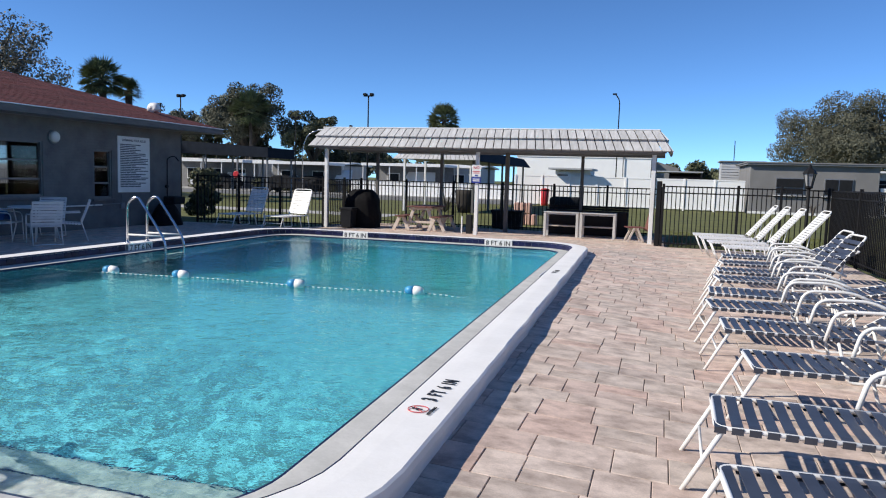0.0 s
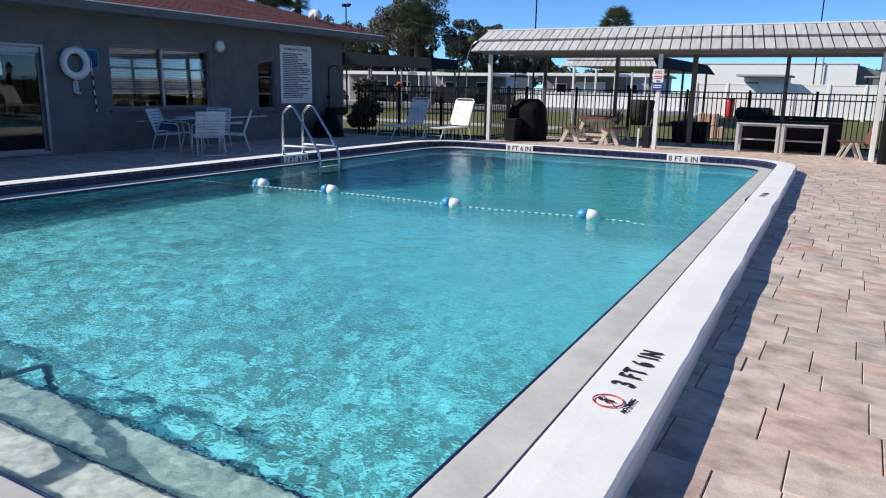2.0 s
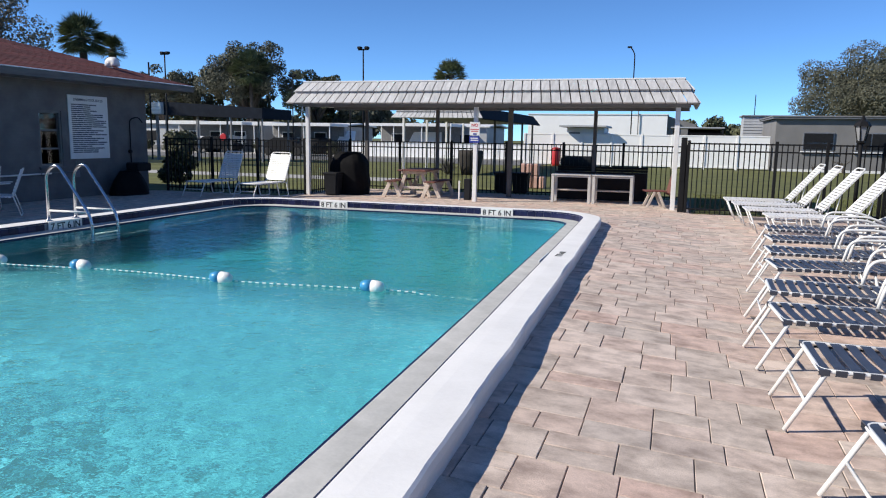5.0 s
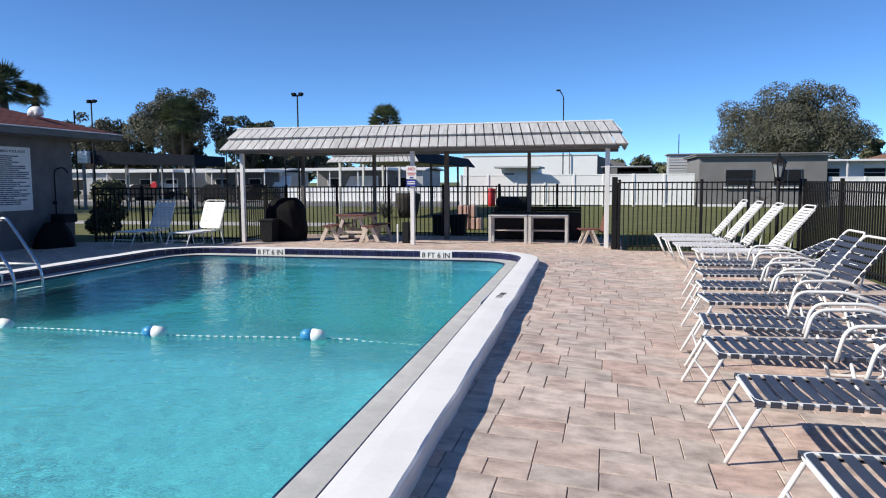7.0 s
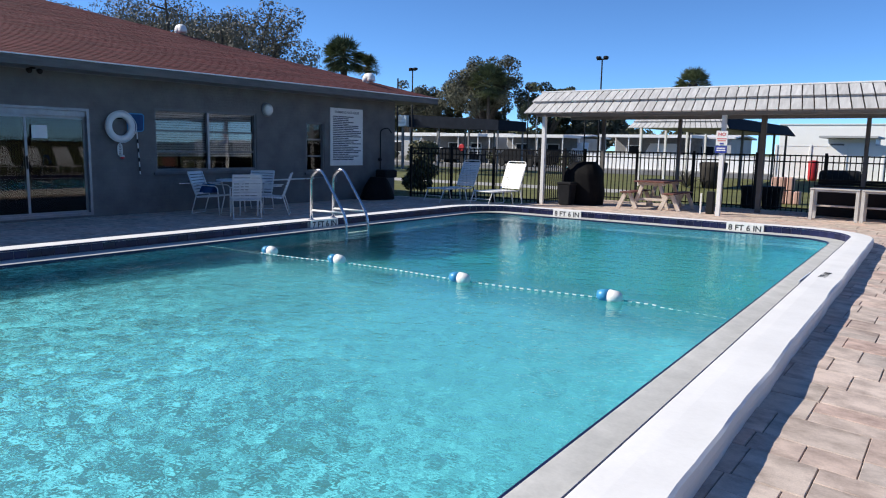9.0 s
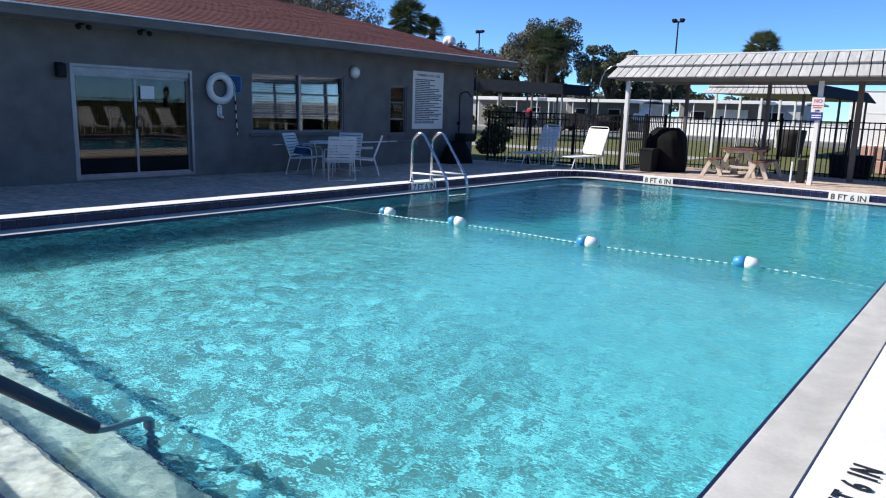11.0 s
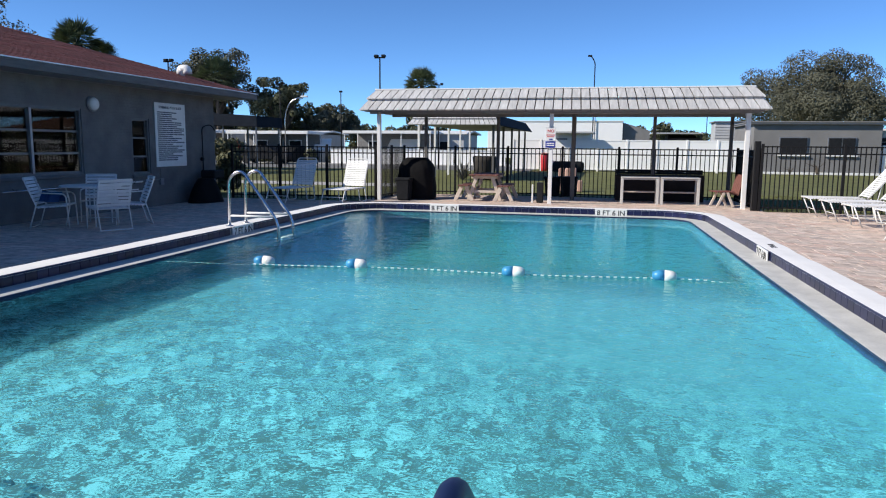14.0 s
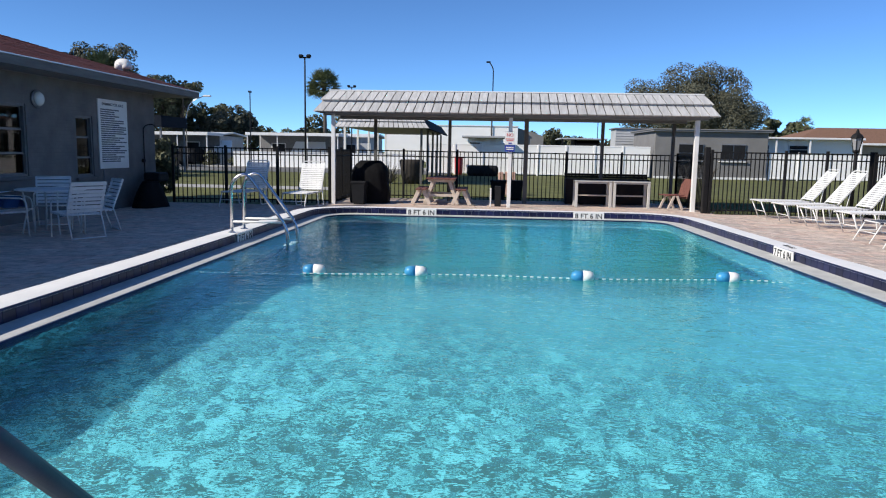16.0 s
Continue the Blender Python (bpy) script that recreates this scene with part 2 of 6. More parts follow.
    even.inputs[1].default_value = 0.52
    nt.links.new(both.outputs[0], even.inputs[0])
    toned = nt.nodes.new("ShaderNodeMath")
    toned.operation = "MULTIPLY_ADD"
    toned.inputs[2].default_value = 0.52
    nt.links.new(even.outputs[0], toned.inputs[0])
    nt.links.new(fade.outputs[0], toned.inputs[1])
    nt.links.new(toned.outputs[0], cr.inputs[0])
    # Deeper floor mixes to teal: absorption by the water, put into the plaster.
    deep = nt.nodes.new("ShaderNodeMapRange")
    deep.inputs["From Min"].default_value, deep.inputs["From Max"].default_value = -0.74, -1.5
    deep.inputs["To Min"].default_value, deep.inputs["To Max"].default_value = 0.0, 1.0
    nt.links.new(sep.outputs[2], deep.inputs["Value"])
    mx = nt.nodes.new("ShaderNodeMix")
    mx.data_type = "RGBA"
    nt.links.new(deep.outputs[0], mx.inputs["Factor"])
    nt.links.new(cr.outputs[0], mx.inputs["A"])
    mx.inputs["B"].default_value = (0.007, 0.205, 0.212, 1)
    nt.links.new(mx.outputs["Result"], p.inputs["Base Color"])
    p.inputs["Roughness"].default_value = 0.8
    return m


M = {
    "paver": paver_material(),
    "joint": mat("joint_sand", (0.20, 0.165, 0.14), rough=0.95),
    "coping": mat("painted_coping", (0.87, 0.86, 0.84), (0.77, 0.76, 0.74), rough=0.65, scale=3, bump=0.25, fine=40),
    "ledge": mat("grey_gutter", (0.60, 0.595, 0.57), (0.44, 0.44, 0.42), rough=0.7, scale=5, bump=0.3, fine=45),
    "dark_steel": mat("wet_steel", (0.16, 0.17, 0.18), rough=0.3, metal=0.7, bump=0.02),
    # Tread speckle paints caustic light; deeper tread darkened for the water over it.
    "tread_deep": mat("caustic_tread_deep", (0.44, 0.44, 0.43), (0.11, 0.145, 0.155), rough=0.7, scale=15, bump=0.3, fine=48),
    "tread": mat("caustic_tread", (0.74, 0.56, 0.54), (0.24, 0.20, 0.20), rough=0.7, scale=12, bump=0.3, fine=44),
    "navy_tile": mat("navy_tile", (0.018, 0.022, 0.075), (0.01, 0.012, 0.04), rough=0.3, bump=0.02, spread=0.35, spec=0.3),
    "grout": mat("grout", (0.35, 0.36, 0.38), rough=0.9),
    "white_tile": mat("white_tile", (0.82, 0.82, 0.80), (0.72, 0.72, 0.71), rough=0.3, bump=0.03),
    "black": mat("black_print", (0.015, 0.015, 0.017), rough=0.5, bump=0),
    "red": mat("red_print", (0.62, 0.06, 0.07), rough=0.5, bump=0),
    "plaster": plaster_material(),
    "water": water_material(),
    "stucco": painted_brick((0.178, 0.172, 0.168), (0.122, 0.118, 0.116)),
    # Grey-brown that holds the shade under the shelter roofs in the posts' colour.
    "shade_post": mat("shaded_grey_post", (0.13, 0.125, 0.12), rough=0.75, bump=0.1),
    "soffit": mat("soffit_paint", (0.22, 0.225, 0.24), rough=0.7, bump=0.05),
    "fascia": mat("fascia_paint", (0.15, 0.145, 0.14), (0.09, 0.085, 0.08), rough=0.7, bump=0.1, stretch=(1, 0.4, 3)),
    "drip": mat("drip_edge", (0.8, 0.8, 0.8), rough=0.4, metal=0.3, bump=0.02),
    "shingle": mat("red_shingle", (0.165, 0.033, 0.028), (0.085, 0.018, 0.017), rough=0.95, scale=9, bump=0.5, fine=60, spread=0.2, stretch=(1, 1, 1)),
    "white": mat("white_paint", (0.80, 0.80, 0.79), (0.70, 0.70, 0.69), rough=0.45, bump=0.05),
    "white_metal": mat("white_powder_coat", (0.82, 0.82, 0.80), (0.72, 0.72, 0.70), rough=0.35, bump=0.02),
    "strap": mat("navy_vinyl_strap", (0.055, 0.062, 0.085), (0.035, 0.04, 0.055), rough=0.42, bump=0.06, fine=120, spread=0.15),
    "white_strap": mat("white_vinyl_strap", (0.84, 0.84, 0.83), (0.74, 0.74, 0.74), rough=0.4, bump=0.05, spread=0.04),
    "blue_strap": mat("blue_vinyl_strap", (0.20, 0.27, 0.45), (0.14, 0.2, 0.36), rough=0.45, bump=0.05, spread=0.08),
    "steel": mat("stainless_steel", (0.75, 0.76, 0.78), (0.6, 0.6, 0.62), rough=0.2, metal=1.0, bump=0.02),
    "blue_rail": mat("navy_rail_sleeve", (0.010, 0.020, 0.075), (0.005, 0.012, 0.05), rough=0.5, bump=0.08, fine=90),
    "black_metal": mat("black_powder_coat", (0.008, 0.008, 0.009), (0.012, 0.012, 0.013), rough=0.6, bump=0.03, spec=0.2),
    "dull_alu": mat("dull_window_aluminium", (0.17, 0.175, 0.185), (0.12, 0.125, 0.13), rough=0.5, metal=0.3, bump=0.03),
    "alu": mat("mill_aluminium", (0.32, 0.33, 0.35), (0.24, 0.24, 0.25), rough=0.45, metal=0.6, bump=0.03),
    "roof_tile": mat("white_metal_shingle", (0.58, 0.575, 0.575), (0.38, 0.378, 0.38), rough=0.55, scale=5, bump=0.15, spread=0.10, stretch=(3, 1, 0.6)),
    # Greyed white: shade under the shelter roof is put into this colour.
    "dulled_white": mat("dulled_white_paint", (0.60, 0.59, 0.57), (0.42, 0.41, 0.39), rough=0.7, scale=5, bump=0.15),
    "dark_wood": mat("dark_wood", (0.022, 0.013, 0.011), (0.012, 0.008, 0.007), rough=0.85, stretch=(1, 8, 8), bump=0.2),
    "red_wood": mat("red_stained_wood", (0.22, 0.085, 0.065), (0.115, 0.045, 0.036), rough=0.7, stretch=(1, 8, 8), bump=0.25),
    "cream": mat("cream_paint", (0.66, 0.58, 0.50), (0.48, 0.40, 0.34), rough=0.6, bump=0.1),
    "cover": mat("black_vinyl_cover", (0.006, 0.006, 0.007), (0.010, 0.010, 0.011), rough=0.7, bump=0.4, scale=9, spec=0.08),
    "bin": mat("dark_bin_plastic", (0.02, 0.021, 0.024), (0.012, 0.013, 0.015), rough=0.6, bump=0.08, spec=0.15),
    "window_glass": glass_material("clear_window_glass", (0.82, 0.83, 0.84), 1.5),
    "glass": glass_material("window_glass", (0.38, 0.40, 0.43), 1.52),
    # Near-black base colour puts the unlit room's darkness into its surfaces.
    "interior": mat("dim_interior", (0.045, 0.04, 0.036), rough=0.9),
    "pane_grey": mat("reflection_grey", (0.52, 0.52, 0.52), (0.42, 0.42, 0.43), rough=0.8),
    "grass": mat("grass", (0.15, 0.155, 0.036), (0.075, 0.082, 0.02), rough=0.95, scale=0.9, bump=0.6, fine=40),
    "blade": mat("grass_blade", (0.17, 0.18, 0.045), (0.09, 0.1, 0.025), rough=0.8, scale=2, bump=0, spread=0.3),
    "asphalt": mat("asphalt", (0.17, 0.17, 0.17), (0.12, 0.12, 0.12), rough=0.95, scale=3, bump=0.3),
    "concrete": mat("concrete", (0.45, 0.44, 0.42), (0.34, 0.33, 0.32), rough=0.9, scale=2, bump=0.3),
    "vinyl": mat("white_vinyl", (0.90, 0.90, 0.89), (0.85, 0.85, 0.84), rough=0.45, bump=0.04, scale=1),
    "siding": mat("pale_siding", (0.46, 0.47, 0.48), (0.36, 0.37, 0.38), rough=0.6, scale=1, bump=0.05),
    "carport_shade": mat("shaded_back_wall", (0.24, 0.24, 0.245), (0.16, 0.16, 0.165), rough=0.9, bump=0.05),
    "grey_block": mat("grey_block", (0.215, 0.213, 0.213), (0.165, 0.163, 0.163), rough=0.9, scale=1, bump=0.2),
    "blue_grey": mat("blue_grey_metal", (0.016, 0.022, 0.034), (0.009, 0.013, 0.022), rough=0.9, spec=0.15, scale=3, bump=0.05),
    "tan": mat("tan_siding", (0.48, 0.40, 0.31), (0.40, 0.33, 0.26), rough=0.8),
    "brown_roof": mat("brown_shingle", (0.24, 0.13, 0.08), (0.15, 0.08, 0.05), rough=0.9, scale=8, bump=0.4),
    "bark": mat("bark", (0.13, 0.105, 0.085), (0.06, 0.05, 0.04), rough=0.95, scale=9, bump=0.8, stretch=(1, 1, 0.3)),
    "leaf": mat("oak_leaf", (0.115, 0.12, 0.062), (0.05, 0.058, 0.03), rough=0.8, scale=0.5, bump=0, spread=0.45),
    "leaf_grey": mat("dry_grey_leaf", (0.135, 0.135, 0.092), (0.062, 0.065, 0.043), rough=0.85, scale=0.35, bump=0, spread=0.22),
    "leaf_bare": mat("bare_twig_leaf", (0.21, 0.20, 0.165), (0.11, 0.105, 0.085), rough=0.85, scale=0.4, bump=0, spread=0.25),
    "palm_leaf": mat("palm_leaf", (0.16, 0.185, 0.085), (0.075, 0.095, 0.042), rough=0.5, scale=0.7, bump=0, spread=0.4),
    "blue_plastic": mat("blue_float", (0.06, 0.33, 0.60), (0.04, 0.25, 0.5), rough=0.35, bump=0.02),
    "rope": mat("rope_white", (0.8, 0.85, 0.85), rough=0.7, bump=0.1),
    "rope_blue": mat("rope_teal", (0.03, 0.35, 0.42), rough=0.7, bump=0.1),
    "net": mat("navy_net", (0.02, 0.085, 0.22), (0.012, 0.05, 0.14), rough=0.8, bump=0.4, fine=200),
    "car_paint": mat("car_paint_white", (0.75, 0.76, 0.78), rough=0.25, bump=0, coat=0.5),
    "tyre": mat("tyre_rubber", (0.02, 0.02, 0.02), rough=0.85),
    "lantern_pane": mat("lantern_pane", (0.30, 0.31, 0.32), rough=0.15, bump=0.02),
    # Darker red: the chair's shade is put into this colour.
    "red_shade": mat("shaded_red_wood", (0.20, 0.06, 0.05), (0.11, 0.035, 0.03), rough=0.75, bump=0.2),
    "lamp_glass": mat("lamp_glass", (0.8, 0.8, 0.76), (0.72, 0.72, 0.68), rough=0.25, bump=0.1),
    "print": mat("grey_print", (0.11, 0.115, 0.14), rough=0.7, bump=0),
    "blue_print": mat("blue_print", (0.03, 0.05, 0.32), rough=0.5, bump=0),
    "red_plastic": mat("red_plastic", (0.5, 0.025, 0.03), (0.4, 0.02, 0.025), rough=0.4, bump=0.03),
    "terracotta": mat("dark_planter", (0.035, 0.03, 0.026), rough=0.85),
    "pink": mat("pink_block", (0.6, 0.38, 0.32), (0.5, 0.32, 0.27), rough=0.9),
}


# ---- mesh helpers ----
def box(bm, x0, y0, z0, x1, y1, z1, m=None):
    vs = [bm.verts.new((x, y, z)) for x in (x0, x1) for y in (y0, y1) for z in (z0, z1)]
    if m is not None:
        for v in vs:
            v.co = m @ v.co
    for f in ((0, 1, 3, 2), (4, 6, 7, 5), (0, 4, 5, 1), (2, 3, 7, 6), (0, 2, 6, 4), (1, 5, 7, 3)):
        bm.faces.new([vs[i] for i in f])
    return vs


def soft_box(x0, y0, z0, x1, y1, z1, r=0.006, m=None, segments=1):
    bm = bmesh.new()
    box(bm, x0, y0, z0, x1, y1, z1, m)
    bmesh.ops.recalc_face_normals(bm, faces=bm.faces)
    bmesh.ops.bevel(bm, geom=bm.edges[:], offset=r, segments=segments, affect="EDGES", profile=0.5)
    return bm


def tube(bm, pts, r, seg=8, cap=True, closed=False):
    """A round bar along pts; r may be a number or one radius a point."""
    pts = [Vector(p) for p in pts]
    n, rings, side = len(pts), [], None
    for i, p in enumerate(pts):
        a = pts[(i - 1) % n] if (i or closed) else p
        b = pts[(i + 1) % n] if (i < n - 1 or closed) else p
        d = (b - a).normalized()
        if side is None:
            side = d.orthogonal().normalized()
        side = (side - d * side.dot(d)).normalized()
        up = d.cross(side)
        rad = r[i] if isinstance(r, (list, tuple)) else r
        rings.append([bm.verts.new(p + rad * (math.cos(k * math.tau / seg) * side + math.sin(k * math.tau / seg) * up)) for k in range(seg)])
    for i in range(n if closed else n - 1):
        a, b = rings[i], rings[(i + 1) % n]
        for k in range(seg):
            bm.faces.new((a[k], a[(k + 1) % seg], b[(k + 1) % seg], b[k]))
    if cap and not closed:
        bm.faces.new(rings[0][::-1])
        bm.faces.new(rings[-1])
    return bm


def arc_path(corners, r, steps=5):
    """A path through corner points whose inner corners are rounded."""
    c = [Vector(p) for p in corners]
    out = [c[0]]
    for i in range(1, len(c) - 1):
        a, b = (c[i - 1] - c[i]), (c[i + 1] - c[i])
        k = min(r, a.length * 0.49, b.length * 0.49)
        p, q = c[i] + a.normalized() * k, c[i] + b.normalized() * k
        for s in range(steps + 1):
            u = s / steps
            out.append(p * (1 - u) ** 2 + c[i] * 2 * u * (1 - u) + q * u * u)
    return out + [c[-1]]


def lathe(bm, profile, seg=16, m=None):
    rings = []
    for r, z in profile:
        ring = [bm.verts.new((r * math.cos(k * math.tau / seg), r * math.sin(k * math.tau / seg), z)) for k in range(seg)]
        rings.append(ring)
    for a, b in zip(rings, rings[1:]):
        for k in range(seg):
            bm.faces.new((a[k], a[(k + 1) % seg], b[(k + 1) % seg], b[k]))
    bm.faces.new(rings[0][::-1])
    bm.faces.new(rings[-1])
    if m is not None:
        for ring in rings:
            for v in ring:
                v.co = m @ v.co
    return bm


def mesh_of(bm, name, material, smooth=False):
    bmesh.ops.recalc_face_normals(bm, faces=bm.faces)
    me = bpy.data.meshes.new(name)
    bm.to_mesh(me)
    bm.free()
    me.materials.append(material)
    if smooth:
        for f in me.polygons:
            f.use_smooth = True
    return me


def part(name, bm, material, parent, label="", smooth=False):
    ob = new(name, mesh_of(bm, name, material, smooth))
    ob.parent = parent
    return tagged(ob, label)


def piece(name, me, parent, m=None):
    """One more piece on shared mesh data."""
    ob = new(name, me)
    ob.parent = parent
    if m is not None:
        ob.matrix_local = m
    return ob


def thing(name, label, category, at=None, group="", kind=""):
    ob = new(name)
    if at is not None:
        ob.matrix_world = at
    return tagged(ob, label, category, group, kind)


def solid(name, bm, material, label, category, group="", kind="", smooth=False):
    return tagged(new(name, mesh_of(bm, name, material, smooth)), label, category, group, kind)


def structure(name, bm, material, label, category, smooth=False):
    return solid(name, bm, material, label, category, kind="structure", smooth=smooth)


def lettering(name, text, size, material, parent, m, label="", spacing=1.0):
    """Raised letters from the built-in font, as a mesh."""
    cu = bpy.data.curves.new(name, "FONT")
    cu.body, cu.size, cu.extrude, cu.align_x, cu.align_y = text, size, 0.0015, "CENTER", "CENTER"
    cu.resolution_u, cu.offset, cu.space_character = 3, size * 0.012, spacing
    tmp = new("letter_curve", cu)
    me = bpy.data.meshes.new_from_object(tmp.evaluated_get(bpy.context.evaluated_depsgraph_get()))
    bpy.data.objects.remove(tmp)
    me.materials.clear()
    me.materials.append(material)
    ob = new(name, me)
    ob.parent = parent
    ob.matrix_local = m
    return tagged(ob, label)



# ---- ground and pool ----
WATER_Z, LEDGE_Z, COPING_Z = 0.10, 0.115, 0.235
PX0, PX1, PY0, PY1 = -8.27, -1.10, 1.99, 15.15


def rounded(x0, x1, y0, y1, r, n=9):
    """Points of a rectangle with round corners, from the corner (x1, y0) on, anticlockwise."""
    pts = []
    for cx, cy, a0 in ((x1 - r, y0 + r, -90), (x1 - r, y1 - r, 0), (x0 + r, y1 - r, 90), (x0 + r, y0 + r, 180)):
        for k in range(n + 1):
            a = radians(a0 + 90 * k / n)
            pts.append((cx + r * math.cos(a), cy + r * math.sin(a)))
    return pts


def taper(x, y):
    return x - 0.028 * (y - 3) * max(0.0, min(1.2, (x - PX0) / (PX1 - PX0)))


def rim(d, z):
    """The pool's edge, d metres outside the water line."""
    return [(taper(x, y), y, z(y) if callable(z) else z) for x, y in rounded(PX0 - d, PX1 + d, PY0 - d, PY1 + d, 0.62 + d)]


def dense(loop, step=0.25):
    out = []
    for a, b in zip(loop, loop[1:] + loop[:1]):
        a, b = Vector(a), Vector(b)
        k = max(1, int((b - a).length / step))
        out += [tuple(a.lerp(b, i / k)) for i in range(k)]
    return out


def band(bm, *loops):
    rings = [[bm.verts.new(p) for p in loop] for loop in loops]
    n = len(rings[0])
    for a, b in zip(rings, rings[1:]):
        for k in range(n):
            bm.faces.new((a[k], a[(k + 1) % n], b[(k + 1) % n], b[k]))
    return bm


def floor_z(y):
    if y < 8.0:
        return -0.66 - 0.014 * (y - 2.2)
    if y < 10.6:
        return -0.741 - 0.32 * (y - 8.0)
    return -1.573 - 0.03 * (y - 10.6)


def flat(pts, z):
    return [(x, y, z) for x, y in pts]


bm = band(bmesh.new(), rim(0.5, -0.06), flat(rounded(-700, 700, -300, 900, 0.5), -0.06))
structure("ground", bm, M["grass"], "mown green lawn round the pool yard", "lawn")

DECK = (-13.66, 4.45, -5.0, 18.75)


def deck_z(x, y):
    """The deck falls away from the coping."""
    over_x = max(x - taper(PX1 + 0.6, y), PX0 - 0.6 - x, 0.0)
    over_y = max(PY0 - 0.6 - y, y - PY1 - 0.6, 0.0)
    d = math.hypot(over_x, over_y)
    return 0.104 * max(0.0, 1 - d / 1.7)


bm = band(bmesh.new(), rim(0.52, 0.096), rim(0.6, 0.096), rim(2.3, -0.008), flat(rounded(*DECK, 0.02), -0.008), flat(rounded(*DECK, 0.02), -0.16))
box(bm, -9.6, 18.75, -0.16, 0.75, 22.5, -0.008)
floor = structure("floor", bm, M["joint"], "pink and buff concrete paver deck round the pool", "paver deck")

pool = thing("swimming_pool", "large in-ground swimming pool with white raised coping and turquoise water", "pool", kind="structure")
edge = rim(0.0, WATER_Z + 0.012)
bm = band(bmesh.new(), edge, [(x, y, floor_z(y)) for x, y, _ in edge])
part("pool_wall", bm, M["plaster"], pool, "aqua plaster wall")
bm = bmesh.new()
rows = []
for j in range(66):
    y = PY0 + (PY1 - PY0) * j / 65
    cut = max(0.0, 0.62 - (y - PY0), 0.62 - (PY1 - y))
    side = 0.62 - math.sqrt(max(0.0, 0.62 ** 2 - cut ** 2))
    xs = [PX0 + side + (PX1 - PX0 - 2 * side) * i / 20 for i in range(21)]
    rows.append([bm.verts.new((taper(x, y), y, floor_z(y) + 0.02 * noise.noise((x, y, 0)))) for x in xs])
for a, b in zip(rows, rows[1:]):
    for i in range(20):
        bm.faces.new((a[i], a[i + 1], b[i + 1], b[i]))
part("pool_floor", bm, M["plaster"], pool, "aqua plaster floor with caustic ripples in its colour", smooth=True)
me = bpy.data.meshes.new("water")
outline = rim(-0.004, WATER_Z)
me.from_pydata(outline, [], [list(range(len(outline)))])
me.materials.append(M["water"])
water = tagged(new("water", me), "clear turquoise pool water with small ripples", "water", kind="structure")
water.visible_shadow = False
bm = band(bmesh.new(), rim(-0.008, -0.06), rim(-0.008, LEDGE_Z - 0.004), rim(0.010, LEDGE_Z - 0.004), rim(0.010, -0.06))
part("water_line_tile", bm, M["navy_tile"], pool, "dark tile edge at the water line")
bm = band(bmesh.new(), rim(0.010, LEDGE_Z - 0.003), rim(0.02, LEDGE_Z), rim(0.15, LEDGE_Z - 0.012), rim(0.325, LEDGE_Z + 0.004))
part("gutter_ledge", bm, M["ledge"], pool, "grey concrete overflow ledge", smooth=True)
bm = band(bmesh.new(), rim(0.315, LEDGE_Z - 0.01), rim(0.315, COPING_Z - 0.015))
part("grout_band", bm, M["grout"], pool)


def follow(d, z, wob=0.0):
    """The same number of points at each offset, so that the loops join."""
    loop, ref = rim(d, z), rim(0.44, 0)
    out = []
    for i in range(len(ref)):
        a, b = Vector(ref[i]), Vector(ref[(i + 1) % len(ref)])
        p, q = Vector(loop[i]), Vector(loop[(i + 1) % len(ref)])
        k = max(1, int((b - a).length / 0.12))
        for s in range(k):
            v = p.lerp(q, s / k)
            w = wob * (noise.noise((v.x * 1.5, v.y * 1.5, d)) + 0.7 * noise.noise((v.x * 5, v.y * 5, d + 3)))
            out_dir = Vector((v.x + 4.7, v.y - 8.7, 0)).normalized()
            out.append(tuple(v + out_dir * w + Vector((0, 0, 0.25 * w))))
    return out


bm = band(bmesh.new(), follow(0.328, COPING_Z - 0.03), follow(0.302, COPING_Z - 0.022), follow(0.306, COPING_Z - 0.003), follow(0.32, COPING_Z),
          follow(0.42, COPING_Z + 0.003, 0.003), follow(0.620, COPING_Z, 0.012), follow(0.636, COPING_Z - 0.010, 0.015), follow(0.640, COPING_Z - 0.05, 0.012),
          follow(0.632, 0.13, 0.010), follow(0.632, 0.06, 0.006))
part("coping", bm, M["coping"], pool, "white painted raised coping with a worn edge")

bm = band(bmesh.new(), rim(0.300, COPING_Z - 0.02), rim(0.301, COPING_Z - 0.001), rim(0.307, COPING_Z + 0.0015), rim(0.310, COPING_Z - 0.006))
part("edge_joint", bm, M["navy_tile"], pool, "thin dark joint along the coping")

# navy tiles below the coping, on all four sides
tile_bm = bmesh.new()
box(tile_bm, -0.073, -0.006, -0.051, 0.073, 0.006, 0.051)
tile_me = mesh_of(tile_bm, "tile", M["navy_tile"])
loop = rim(0.311, 0)
tile_spots, carry = [], 0.0
for a, b in zip(loop, loop[1:] + loop[:1]):
    a, b = Vector(a), Vector(b)
    L = (b - a).length
    s = carry
    while s < L:
        p = a.lerp(b, s / L)
        tile_spots.append((p, math.atan2(b.y - a.y, b.x - a.x)))
        s += 0.153
    carry = s - L
tile_spots = [t for t in tile_spots if t[0].y > 3.2 and not (abs(t[0].x + 6.42) < 0.30 and t[0].y > 14) and not (abs(t[0].x + 2.9) < 0.30 and t[0].y > 14)
              and not (t[0].x > -2 and abs(t[0].y - 10.1) < 0.30) and not (t[0].x < -8 and abs(t[0].y - 10.55) < 0.30)]
for p, a in tile_spots[:300]:
    piece("tile", tile_me, pool, Matrix.Translation((p.x, p.y, 0.169)) @ Matrix.Rotation(a, 4, "Z"))


